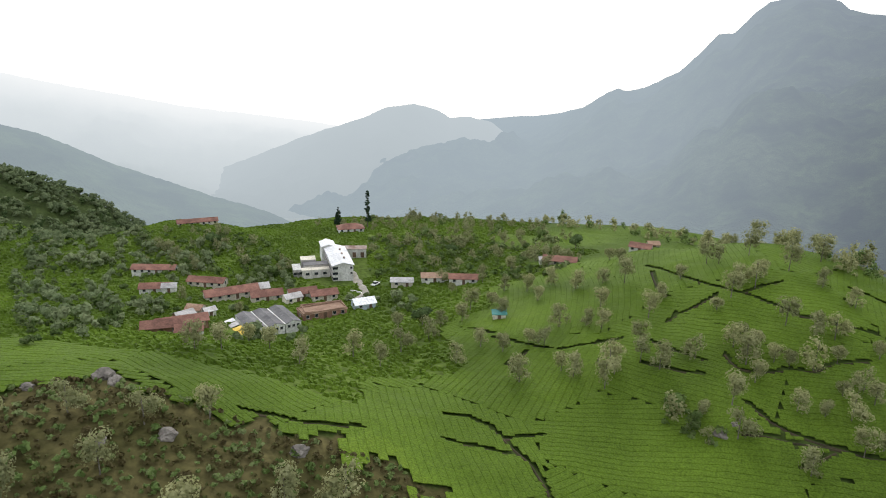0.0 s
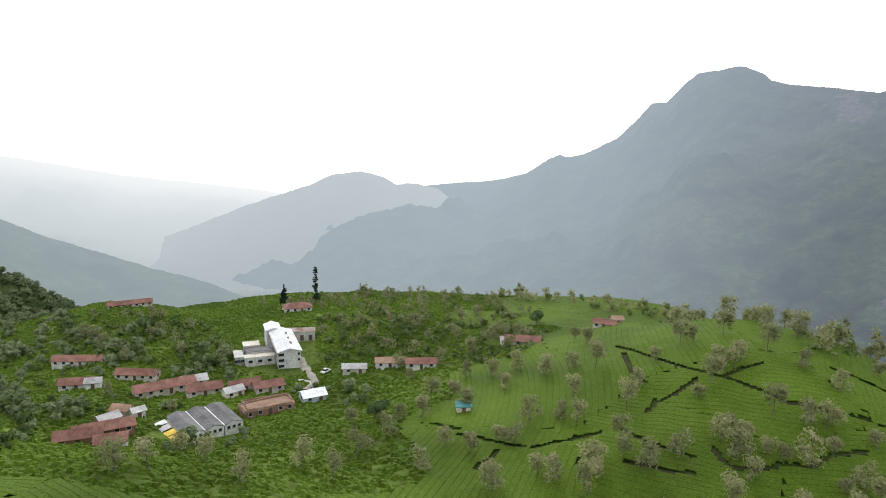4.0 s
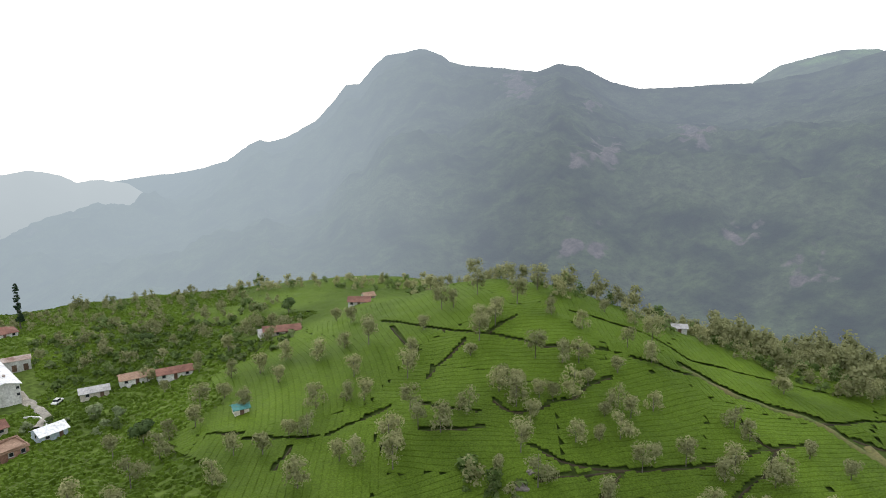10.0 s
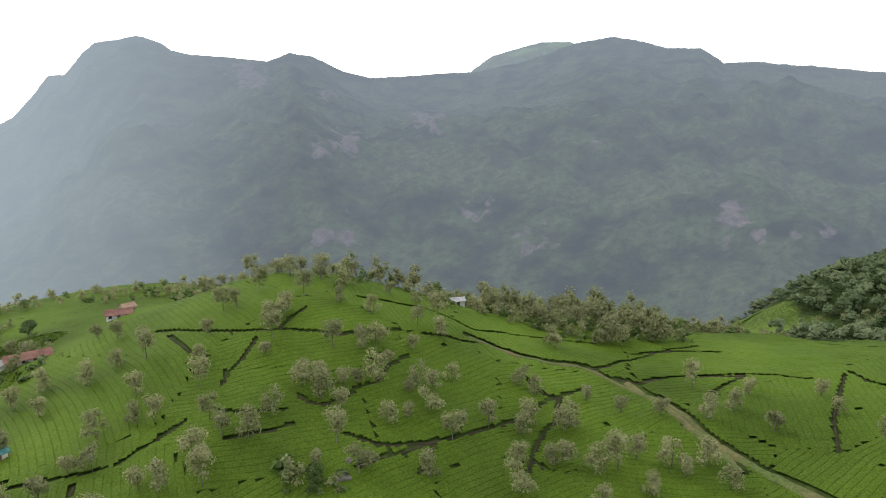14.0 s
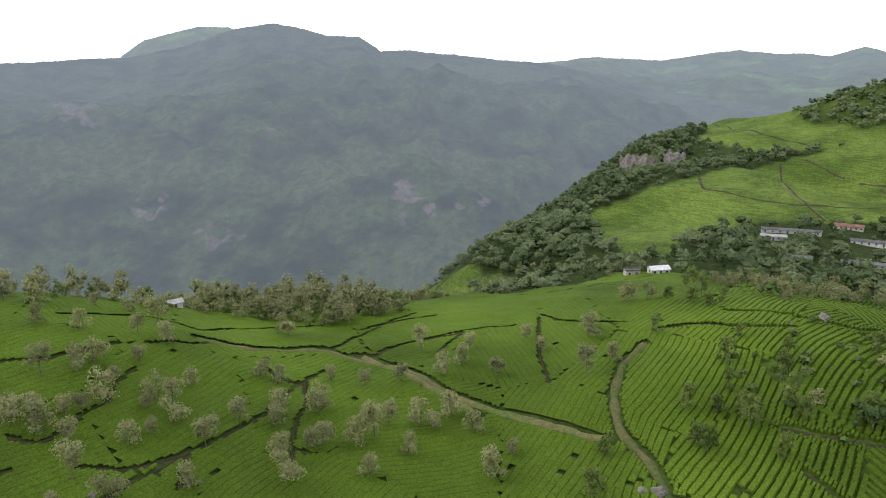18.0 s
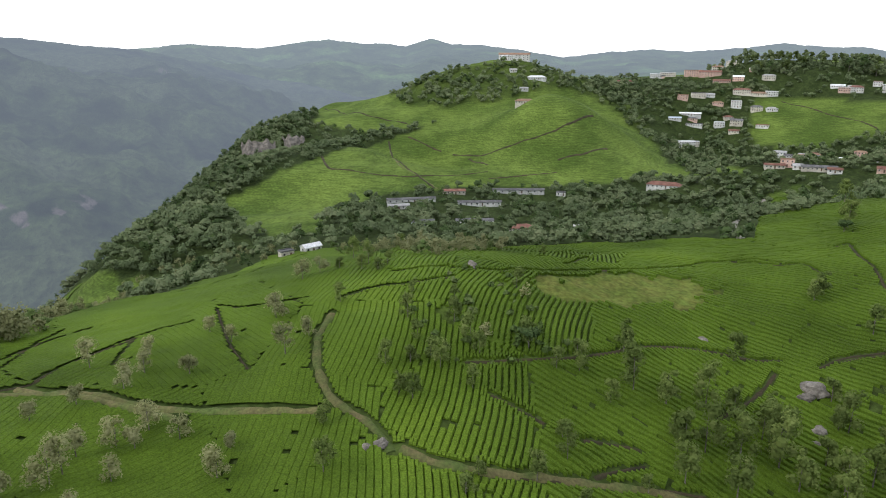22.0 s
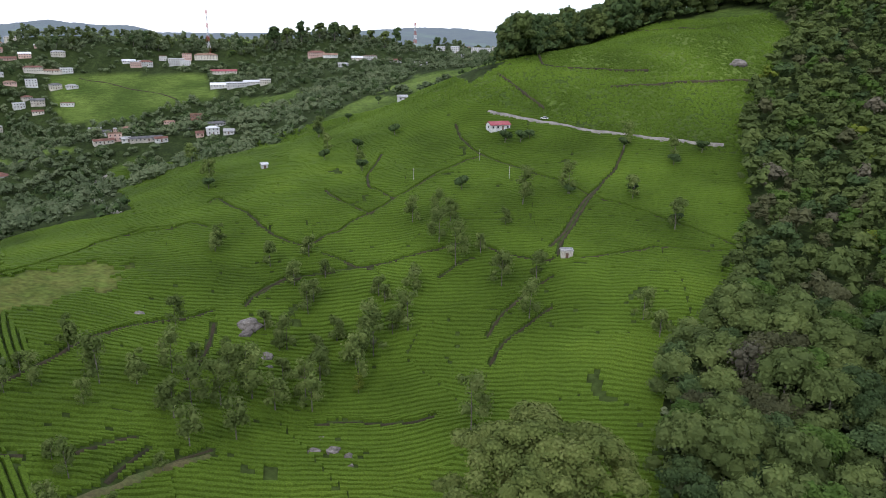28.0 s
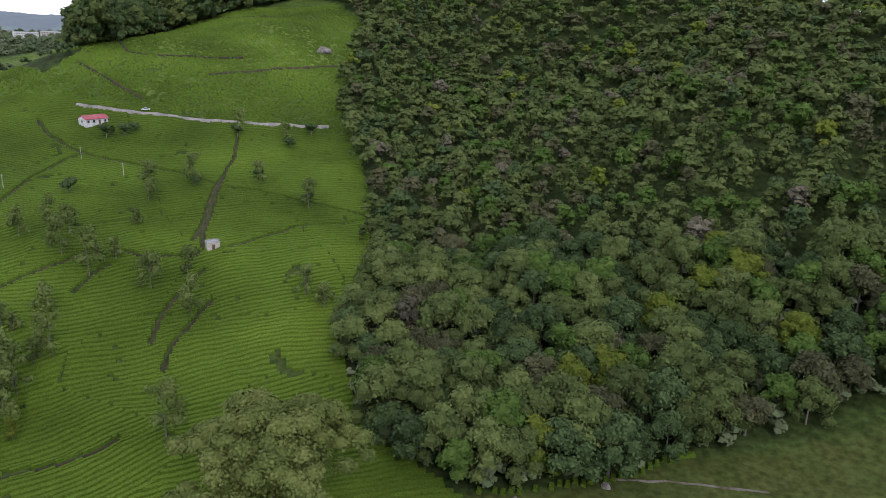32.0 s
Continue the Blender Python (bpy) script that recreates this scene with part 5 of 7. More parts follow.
# the great tree at the forest's corner
GREAT = [(0, 0, 13, 12.5, 0.72)]
for k in range(64):
    a, q = k * 2.4 + rng.uniform(-0.3, 0.3), math.sqrt((k + 0.5) / 64)
    GREAT.append((19 * q * math.cos(a), 18.5 * q * math.sin(a), 21.5 - 9.0 * q ** 2.4 + rng.uniform(-1.5, 1.5), rng.uniform(1.7, 3.3), rng.uniform(0.5, 0.75)))
v, f = crown(rng, GREAT, 30000, 0.3, 0.4, 0.8)
great = group_of("great_tree", "huge spreading tree with layered grey-green crown beside the forest", "tree")
part_mesh("crown", mesh_from("crown", v, f, foliage("great_tree_leaves", (0.085, 0.115, 0.03), (0.15, 0.185, 0.048), (0.24, 0.27, 0.085), 0.15, 0.25, 0.35), False), great)
v, f = limbs(rng, 13, 0.7, 0.3, 5.5, 9)
part_mesh("trunk", mesh_from("trunk", v, f, M_BARK), great)
great.matrix_basis = Matrix.Translation((24, -55, ground_z(24, -55) - 0.3))

# two tall conifers above the factory
for x, y, h, w, label in ((-96, 302, 19, 2.6, "tall narrow araucaria with whorled tiers on the hilltop"), (-113, 307, 10, 2.6, "dark conical cypress beside the hilltop bungalow")):
    tree = group_of("conifer", label, "tree")
    lobes = []
    tiers = 14 if h > 15 else 9
    for k in range(tiers):
        u = 0.22 + 0.76 * k / (tiers - 1)
        r = w * (0.34 if h > 15 else 0.55) * (1.15 - u * (0.55 if h > 15 else 1.0)) * rng.uniform(0.8, 1.25)
        for q in range(3):
            a = rng.uniform(0, 6.28)
            lobes.append((r * 0.8 * math.cos(a), r * 0.8 * math.sin(a), h * u, r, 0.6 if h > 15 else 1.1))
    v, f = crown(rng, lobes, 900, 0.32, 0.1, 0.7)
    part_mesh("crown", mesh_from("crown", v, f, M_CONIFER, False), tree)
    v, f = tube([(0, 0, -0.6), (0.1, 0, h * 0.5), (0, 0.1, h)], [0.32, 0.2, 0.05])
    part_mesh("trunk", mesh_from("trunk", v, f, M_BARK), tree)
    tree.matrix_basis = Matrix.Translation((x, y, ground_z(x, y) - 0.2))

# the forest on the hillside
near_v = [broad_tree(rng, rng.uniform(8, 12), rng.uniform(9, 12.5), 2000, 0.27, 17, SMALL_BALL, 0.26, (0.13, 0.21)) for k in range(7)]
mid_v = [broad_tree(rng, rng.uniform(7.5, 11), rng.uniform(9, 12.5), 260, 0.48, 11, TINY_BALL, 0.32, (0.14, 0.23)) for k in range(6)]
far_v = [broad_tree(rng, rng.uniform(8.5, 12), rng.uniform(8.5, 12), 90, 0.76, 6, TINY_BALL, 0.36, (0.17, 0.26)) for k in range(5)]
spots = apart(spots_in(FOREST, 3.2, rng), 5.7)
spots = spots[np.degrees(np.arctan2(spots[:, 0], spots[:, 1] - 62)) % 360 < 222]
spots = in_sight(spots, 14)
dist = np.hypot(spots[:, 0], spots[:, 1] - 50)
single = spots[(dist < 215)]
keep = []
for p in single:
    if math.hypot(p[0] - 24, p[1] + 55) > 16:
        keep.append(p)
PROTOS = []
LEAF = (M_FOREST, M_BRIGHT, M_DARKLEAF, M_OLIVE, M_FOREST, M_LIME, M_GREYLEAF)
NOTE = ("broad-crowned mid-green forest tree at the wood's edge", "fresh bright green forest tree with billowing crown", "dark green forest tree with dense crown", "dull olive-brown forest tree among its neighbours", "green forest tree with broad soft crown",
        "bright yellow-green forest tree standing out of the canopy", "half-bare grey tree with thin dry crown in the forest")
for k in range(7):
    proto = group_of("forest_tree", NOTE[k], "tree", "forest trees")
    v, f = near_v[k] if k != 6 else silver_oak(rng, 11, 380, 0.3)
    part_mesh("crown", mesh_from("crown", v, f, LEAF[k], False), proto)
    v, f = limbs(rng, 7.5, 0.24, 0.45, 2.2, 4)
    part_mesh("trunk", mesh_from("trunk", v, f, M_BARK), proto)
    PROTOS.append([proto, False])
keep.sort(key=lambda p: math.hypot(p[0], p[1] - 50))
spare = keep[290:]
keep = keep[:290]
for x, y in keep:
    k = rng.choice(7, p=(0.26, 0.14, 0.24, 0.13, 0.17, 0.035, 0.025))
    m = Matrix.Translation((x, y, ground_z(x, y) - 0.3)) @ Matrix.Rotation(rng.uniform(0, 6.28), 4, "Z")
    s = rng.uniform(0.95, 1.5)
    if PROTOS[k][1]:
        tree = copy_thing(PROTOS[k][0], m)
    else:
        tree, PROTOS[k][1] = PROTOS[k][0], True
        tree.matrix_basis = m
    tree.scale = (s, s, s * rng.uniform(0.9, 1.1))
for k in range(7):
    if not PROTOS[k][1]:
        PROTOS[k][0].matrix_basis = Matrix.Translation((-40 - 9 * k, -120, ground_z(-40 - 9 * k, -120)))
if spare:
    scatter("forest_canopy", near_v[:5], np.array(spare), M_FOREST, "dense mixed forest canopy on the hillside", "forest", rng, 0.8, 1.2, 0.3)
under = spots_in(FOREST, 4.2, rng)
under = under[np.hypot(under[:, 0], under[:, 1] - 50) < 230]
bush_v = [broad_tree(rng, rng.uniform(3.5, 5.5), rng.uniform(3.5, 5), 26, 0.8, 2, TINY_BALL) for k in range(4)]
scatter("forest_understory", bush_v, under, M_WOOD, "dark shrubs and saplings under the forest canopy", "undergrowth", rng, 0.7, 1.3, 0.5)
rest, d2 = spots[(dist >= 215)], dist[dist >= 215]
pick = rng.rand(len(rest))
for part_no, (sel, var) in enumerate((((d2 < 300), mid_v), ((d2 >= 300), far_v))):
    for lo, hi, mat in ((0, 0.6, M_FOREST), (0.6, 0.68, M_DARKLEAF), (0.68, 0.78, M_OLIVE), (0.78, 0.89, M_BRIGHT), (0.89, 0.965, M_FOREST), (0.965, 0.985, M_LIME), (0.985, 1.0, M_GREYLEAF)):
        s = rest[sel & (pick >= lo) & (pick < hi)]
        if len(s):
            scatter("forest_canopy", var, s, mat, "dense mixed forest canopy on the hillside", "forest", rng, 0.75, 1.3, 0.3)

# woods and belts of trees farther off
wood_v = [broad_tree(rng, rng.uniform(6, 9.5), rng.uniform(5.5, 9.5), 64, 0.6, 3, TINY_BALL, 0.36) for k in range(8)]
village_v = [broad_tree(rng, rng.uniform(3.2, 5.5), rng.uniform(3, 5.5), 130, 0.4, 5, SMALL_BALL, 0.4) for k in range(6)]
pale_v = [silver_oak(rng, rng.uniform(5.5, 9), 150, 0.36, TINY_BALL) for k in range(6)]
WOODS = ((WOOD_BRINK, 7.5), (WOOD_BAND, 7), (WOOD_STRIP, 7.5), (WOOD_BRINK_LOW, 6), (WOOD_CROWN, 6.5), (WOOD_VALLEY, 8.5), (WOOD_TOWN, 11), (WOOD_BACK, 9.5), (WOOD_BACK2, 10), (WOOD_LEFT, 5.5), (WOOD_HOTEL, 7), (WOOD_FAR_TOWN, 9), (WOOD_QUARTERS, 8.5), (WOOD_TOWN_SLOPE, 9.5), (WOOD_LEFT_FACE, 7), (((400, -160), (470, -160), (560, -240), (600, -330), (500, -300), (430, -240)), 11))
for poly, gap in WOODS:
    small = 0.62 if poly in (WOOD_LEFT, WOOD_LEFT_FACE) else 1.0
    s = clear_of_houses(spots_in(poly, gap * (1.3 if small == 1 else 0.9), rng))
    mix = rng.rand(len(s))
    scatter("woodland", wood_v, s[mix < 0.84], M_WOOD, "mixed woodland of dark and olive trees", "woodland", rng, 0.75 * small, 1.4 * small, 0.3)
    scatter("woodland", wood_v + pale_v, s[mix >= 0.84], M_DARKLEAF, "dark trees in mixed woodland", "woodland", rng, 0.7 * small, 1.3 * small, 0.3)
s = clear_of_houses(np.concatenate([spots_in(VILLAGE_GREEN, 6.5, rng), spots_in(VILLAGE_LEFT, 6.0, rng)]))
mix = rng.rand(len(s))
scatter("village_trees", village_v, s[mix < 0.6], M_WOOD, "small trees and bushes between the village houses", "trees", rng, 0.6, 1.2, 0.3)
scatter("village_trees", village_v, s[mix >= 0.6], M_SCRUB, "light green bushes between the village houses", "trees", rng, 0.5, 1.0, 0.3)
PALE = ((WOOD_RIDGE_OAKS, 5.2), (WOOD_BROW, 7.5), (WOOD_VILLAGE_BANK, 10), (WOOD_VILLAGE_MID, 9), (WOOD_FACTORY_SLOPE, 10), (WOOD_BELT, 6.2), (WOOD_BELT2, 8), (WOOD_SCRUB_KNOLL, 28), (WOOD_HILLTOP, 9), (WOOD_GULLY, 5))
for poly, gap in PALE:
    s = clear_of_houses(spots_in(poly, gap, rng))
    big = 1.7 if poly is WOOD_BELT else 1.0
    mix = rng.rand(len(s))
    if (mix < 0.7).any():
        scatter("oak_belt", pale_v, s[mix < 0.7], M_OAK, "belt of pale silver oaks along the field edge", "trees", rng, 0.5 * big, 0.9 * big, 0.2)
    if (mix >= 0.7).any():
        scatter("oak_belt", wood_v + pale_v, s[mix >= 0.7], M_SCRUB, "green trees and shrubs among silver oaks", "trees", rng, 0.4, 0.85, 0.2)

# tall dark trees along the town ridge
tall_v = [broad_tree(rng, rng.uniform(9, 14), rng.uniform(15, 22), 130, 1.4, 9, SMALL_BALL, 0.25) for k in range(5)]
RIDGE_TREES = [(733, -728), (718, -742), (700, -760), (684, -775), (664, -796), (645, -810), (612, -832), (628, -822), (745, -715), (690, -800), (765, -694), (778, -680), (752, -706), (926, -498), (915, -512), (936, -486), (876, -598), (866, -610), (888, -586), (640, -845), (612, -865), (840, -640), (820, -660), (575, -885), (548, -900), (500, -925)]
for k, (x, y) in enumerate(RIDGE_TREES):
    tree = group_of("ridge_tree", "tall dark broad-crowned tree standing above the ridge town", "tree", "ridge trees")
    if k < 5:
        v, f = tall_v[k]
        proto_c = mesh_from("crown", v, f, M_DARKLEAF if k % 2 else M_FOREST, False)
        v, f = limbs(rng, 12, 0.45, 0.3, 3.0, 5)
        proto_t = mesh_from("trunk", v, f, M_BARK)
        RIDGE_MESHES = (RIDGE_MESHES if k else []) + [(proto_c, proto_t)]
    c_me, t_me = RIDGE_MESHES[k % 5]
    part_mesh("crown", c_me, tree)
    part_mesh("trunk", t_me, tree)
    tree.matrix_basis = pose(x, y, ground_z(x, y) - 0.5, 0, 0, k * 67)
    s = rng.uniform(1.6, 2.0) if k < 9 else rng.uniform(0.9, 1.3)
    tree.scale = (s, s, s)
    near_trees = [(x + rng.uniform(-14, 14), y + rng.uniform(-14, 14)) for q in range(6)]
    SMALL_RIDGE = (SMALL_RIDGE if k else []) + near_trees
scatter("woodland", tall_v, SMALL_RIDGE, M_WOOD, "dark trees round the ridge town", "woodland", rng, 0.5, 0.95, 0.4)
crest_v = [broad_tree(rng, rng.uniform(9, 14), rng.uniform(15, 22), 420, 0.75, 13, SMALL_BALL, 0.25) for k in range(5)]
s = spots_in(WOOD_HILLBACK, 8, rng)
mix = rng.rand(len(s))
scatter("hilltop_wood", crest_v, s[mix < 0.6], M_FOREST, "tall dark wood along the hill's crest", "woodland", rng, 0.95, 1.5, 0.4)
scatter("hilltop_wood", crest_v, s[mix >= 0.6], M_DARKLEAF, "dark trees in the wood on the hill's crest", "woodland", rng, 0.95, 1.5, 0.4)
s = in_sight(spots_in(WOOD_RIDGE, 12, rng), 15)
mix = rng.rand(len(s))
scatter("ridge_wood", tall_v, s[mix < 0.6], M_WOOD, "dark wood along the far town ridge", "woodland", rng, 0.5, 0.95, 0.4)
scatter("ridge_wood", tall_v, s[mix >= 0.6], M_FOREST, "green trees in the wood along the ridge", "woodland", rng, 0.45, 0.85, 0.4)


# ---- paths, tracks and lanes, laid on the ground ----
def ribbon(name, line, width, mat, label, category, lift, kind="structure"):
    """A path of that width draped along a line on the ground."""
    p = np.array(line, float)
    seg = np.hypot(*np.diff(p, axis=0).T)
    t = np.concatenate([[0], np.cumsum(seg)])
    n = max(2, int(t[-1] / 2.0))
    u = np.linspace(0, t[-1], n)
    x, y = np.interp(u, t, p[:, 0]), np.interp(u, t, p[:, 1])
    for _ in range(3):
        x[1:-1], y[1:-1] = (x[:-2] + 2 * x[1:-1] + x[2:]) / 4, (y[:-2] + 2 * y[1:-1] + y[2:]) / 4
    dx, dy = np.gradient(x), np.gradient(y)
    l = np.hypot(dx, dy) + 1e-9
    w = width * 0.5 * (1 + 0.22 * np.sin(u * 0.7) + 0.15 * np.sin(u * 1.9 + 1))
    rows = []
    for s in (-1, -0.4, 0.4, 1):
        ox, oy = x - dy / l * w * s, y + dx / l * w * s
        rows.append(np.stack([ox, oy, land(ox, oy) + lift - (0.2 + lift if abs(s) == 1 else 0)], 1))
    v = np.concatenate(rows)
    f = [(a * n + k, a * n + k + 1, (a + 1) * n + k + 1, (a + 1) * n + k) for a in range(3) for k in range(n - 1)]
    return tagged(new(name, mesh_from(name, v, np.array(f), mat)), label, category, kind=kind)


DRAINS = TEA_PATHS + SLOPE_PATHS + HILL_PATHS
for line in DRAINS:
    far = math.hypot(*line[0]) > 350
    ribbon("path", line, 2.5 if far else 0.9 if line[0][1] > 40 else 1.3, M_DRAIN, "narrow dark field path between blocks of tea", "path", 0.5 if far else 0.2)
for line in TRACKS:
    ribbon("path", line, 2.6, M_TRACK, "worn earth track with grass between the wheel ruts", "track", 0.35)
ribbon("path", FOOTPATH, 0.6, M_STONY, "pale stony footpath over rough grass", "path", 0.3)
for line in ROADS:
    ribbon("road", line, 3.3, M_ASPHALT, "narrow grey surfaced lane on the hillside", "road", 0.8)

# ---- tea bushes in rows, block by block ----
rng = np.random.RandomState(5)
seeds = []
while len(seeds) < 176:
    a, r = rng.uniform(-60, 215), rng.uniform(10, 370)
    p = (r * math.sin(radians(a)), 10 + r * math.cos(radians(a)))
    if all(math.hypot(p[0] - q[0], p[1] - q[1]) > 24 for q in seeds):
        seeds.append(p)
tries = 0
while tries < 700:
    tries += 1
    p = (rng.uniform(10, 420), rng.uniform(-490, -130))
    if math.hypot(*p) > 335 and all(math.hypot(p[0] - q[0], p[1] - q[1]) > 26 for q in seeds):
        seeds.append(p)
seeds = np.array(seeds)
gx = (land(seeds[:, 0] + 12, seeds[:, 1]) - land(seeds[:, 0] - 12, seeds[:, 1])) / 24
gy = (land(seeds[:, 0], seeds[:, 1] + 12) - land(seeds[:, 0], seeds[:, 1] - 12)) / 24
turn = np.arctan2(gy, gx) + rng.uniform(-0.2, 0.2, len(seeds))
bearing = np.degrees(np.arctan2(seeds[:, 0] + 15, seeds[:, 1] - 55))
away = np.radians(90 - bearing)
turn = np.where((bearing > 118) & (seeds[:, 1] < 30), away + rng.uniform(-0.14, 0.14, len(seeds)), turn)
turn = np.where((bearing > 84) & (bearing < 112) & (seeds[:, 1] < 60), away + math.pi / 2 + rng.uniform(-0.25, 0.25, len(seeds)), turn)
ROW, STEP = 1.6, 1.55
BUILT = ((-80, 219, 10), (-84, 228, 14), (-89, 238, 14), (-79.8, 159.8, 10.5), (-84, 152, 6))
bushes = []
for k, (sx, sy) in enumerate(seeds):
    n = 34
    row = 1.95 if bearing[k] > 114 and sy < 20 else ROW
    i, j = np.meshgrid(np.arange(-n, n + 1), np.arange(-n, n + 1), indexing="ij")
    bend = rng.uniform(-0.004, 0.004)
    u, v = i * row + rng.normal(0, 0.03, i.shape), j * STEP
    u = u + bend * v * v
    x, y = sx + u * math.cos(turn[k]) - v * math.sin(turn[k]), sy + u * math.sin(turn[k]) + v * math.cos(turn[k])
    x, y = x.ravel(), y.ravel()
    d = np.hypot(x[:, None] - seeds[:, 0], y[:, None] - seeds[:, 1])
    mine = d.argmin(1) == k
    x, y = x[mine], y[mine]
    bushes.append(np.stack([x, y, np.full(len(x), turn[k]), np.zeros(len(x)), np.full(len(x), row), np.ones(len(x))], 1))
bushes = np.concatenate(bushes)
# along the paths the hedges are cut into shorter pieces, so that their edges follow the path
beside = line_distance(DRAINS + TRACKS + ROADS, bushes[:, 0], bushes[:, 1]) < 2.3
pieces = [bushes[~beside]]
for du in (-0.25, 0.25):
    for dv in (-0.25, 0.25):
        b = bushes[beside].copy()
        ca, sa = np.cos(b[:, 2]), np.sin(b[:, 2])
        u, w = du * b[:, 4], dv * STEP
        b[:, 0] += u * ca - w * sa
        b[:, 1] += u * sa + w * ca
        b[:, 4] *= 0.56
        b[:, 5] = 0.5
        pieces.append(b)
bushes = np.concatenate(pieces)
x, y = bushes[:, 0], bushes[:, 1]
r, az = np.hypot(x, y), np.degrees(np.arctan2(x, y)) % 360
ok = (r > 3) & ((r < 345) | ((x > 10) & (x < 250) & (y < -250) & (y > -500)) | ((r < 500) & (az > 105) & (az < 150)) | ((r < 440) & (y > 200))) & ((az < 222) | (az > 298))
mx, my = x + 5 * waves(x, y, 17, 31) + 2.5 * waves(x, y, 6, 34), y + 5 * waves(x, y, 17, 32) + 2.5 * waves(x, y, 6, 35)
ok &= ~inside(FOREST, x, y) & ~inside(LAWN, x, y) & ~inside(MEADOW, mx, my) & ~inside(HEATH, mx, my)
ok &= (line_distance(DRAINS, x, y) > np.where(y > 40, 0.72, 1.0)) & (line_distance(TRACKS + ROADS, x, y) > 1.6)
for bx, by, br in BUILT:
    ok &= np.hypot(x - bx, y - by) > br
for poly in (WOOD_VALLEY, WOOD_BRINK, WOOD_BACK, WOOD_BACK2, WOOD_QUARTERS):
    ok &= ~inside(poly, x, y)
gaps = waves(x, y, 30, 12) + 0.6 * waves(x, y, 9, 13)
wild = ((y > 95) & (x < -15 + 25 * waves(x, y, 60, 41))) | ((y < -296) & (x > 20))
ok &= ~wild | (rng.rand(len(x)) > 0.12 + 0.3 * (gaps < -0.4))
ok &= ((gaps > -1.25) | (y > 60)) & (rng.rand(len(x)) > np.where(y > 40, 0.0006, 0.006))
bushes[wild, :2] += rng.normal(0, 0.5, (int(wild.sum()), 2))
bushes[wild, 2] += rng.uniform(-1.5, 1.5, int(wild.sum()))
bushes[wild, 3] = 1
bushes = bushes[ok]


def hedge_pieces(b, rng):
    """Clipped bushes that close into rows: a rounded table of leaves over a skirt that dips into the furrow."""
    n = len(b)
    ca, sa = np.cos(b[:, 2]), np.sin(b[:, 2])
    tight = smooth(-25, 60, b[:, 1])
    loose = b[:, 3] > 0.5
    calm = np.where(loose, 2.2, 0.7 - 0.5 * tight)
    tall = np.where(loose, rng.uniform(0.3, 0.9, n), 0.8 - 0.1 * tight + rng.normal(0, 0.045, n) * calm)
    v = np.zeros((n, 4, 2, 3))
    for p, (side, edge) in enumerate(((-1, 1), (-1, 0), (1, 0), (1, 1))):
        for q, cv in enumerate((-1, 1)):
            half = b[:, 4] * np.where(loose, 0.62 if edge else 0.2, (0.4 + 0.13 * tight) if edge else (0.27 + 0.13 * tight))
            u = side * half + rng.normal(0, 0.045, n) * calm
            w = cv * b[:, 5] * np.where(loose & (edge == 0), 0.45, 0.82) + rng.normal(0, 0.04, n) * calm
            px, py = b[:, 0] + u * ca - w * sa, b[:, 1] + u * sa + w * ca
            lift = np.where(loose, -0.15, -0.1 + 0.66 * tight) if edge else tall
            v[:, p, q, 0], v[:, p, q, 1], v[:, p, q, 2] = px, py, land(px, py) + lift + rng.normal(0, 0.035, n) * calm
    f = np.array([(p * 2, p * 2 + 2, p * 2 + 3, p * 2 + 1) for p in range(3)] + [(0, 6, 4, 2), (1, 3, 5, 7)])
    return v.reshape(-1, 3), (f[None] + 8 * np.arange(n)[:, None, None]).reshape(-1, 4)


v, f = hedge_pieces(bushes, rng)
tagged(new("tea_bushes", mesh_from("tea_bushes", v, f, M_TEA, False)), "clipped green tea bushes in contour rows", "tea bushes", kind="stuff")

# low scrub on the heath, in the meadow's rim and the gully
tuft_v = [broad_tree(rng, 1.8, 1.2, 14, 0.4, 1, TINY_BALL) for k in range(5)]
s = spots_in(HEATH, 1.3, rng)
mix = rng.rand(len(s))
scatter("heath_scrub", tuft_v, s[mix < 0.6], M_HEATH, "low brown heath scrub on the rocky knoll", "scrub", rng, 0.4, 0.95)
scatter("heath_scrub", tuft_v, s[mix >= 0.6], M_SCRUB, "green tufts among brown heath", "scrub", rng, 0.4, 1.0)
s = np.concatenate([spots_in(p, g, rng) for p, g in ((WOOD_SCRUB_KNOLL, 6.0), (WOOD_GULLY, 2.0), (WOOD_FACTORY_SLOPE, 4.0), (WOOD_VILLAGE_BANK, 4.5))])
scatter("scrub", tuft_v, s, M_SCRUB, "loose green shrubs and weeds", "scrub", rng, 0.7, 2.0)


# ---- buildings ----
WALLS = {
    "white": surface("white_wall", (0.48, 0.475, 0.44), (0.64, 0.635, 0.6), 0.25, 1.8, 0.85, 0.15, 0.02),
    "cream": surface("cream_wall", (0.46, 0.42, 0.34), (0.6, 0.56, 0.47), 0.25, 1.8, 0.85, 0.15, 0.02),
    "pink": surface("pink_wall", (0.5, 0.33, 0.27), (0.62, 0.44, 0.36), 0.25, 1.8, 0.85, 0.15, 0.02),
    "brick": surface("brick_wall", (0.2, 0.11, 0.075), (0.3, 0.17, 0.12), 0.4, 2.5, 0.9, 0.3, 0.03),
    "blue": surface("pale_blue_wall", (0.4, 0.48, 0.55), (0.5, 0.58, 0.62), 0.3, 1.8, 0.85, 0.15, 0.02),
}
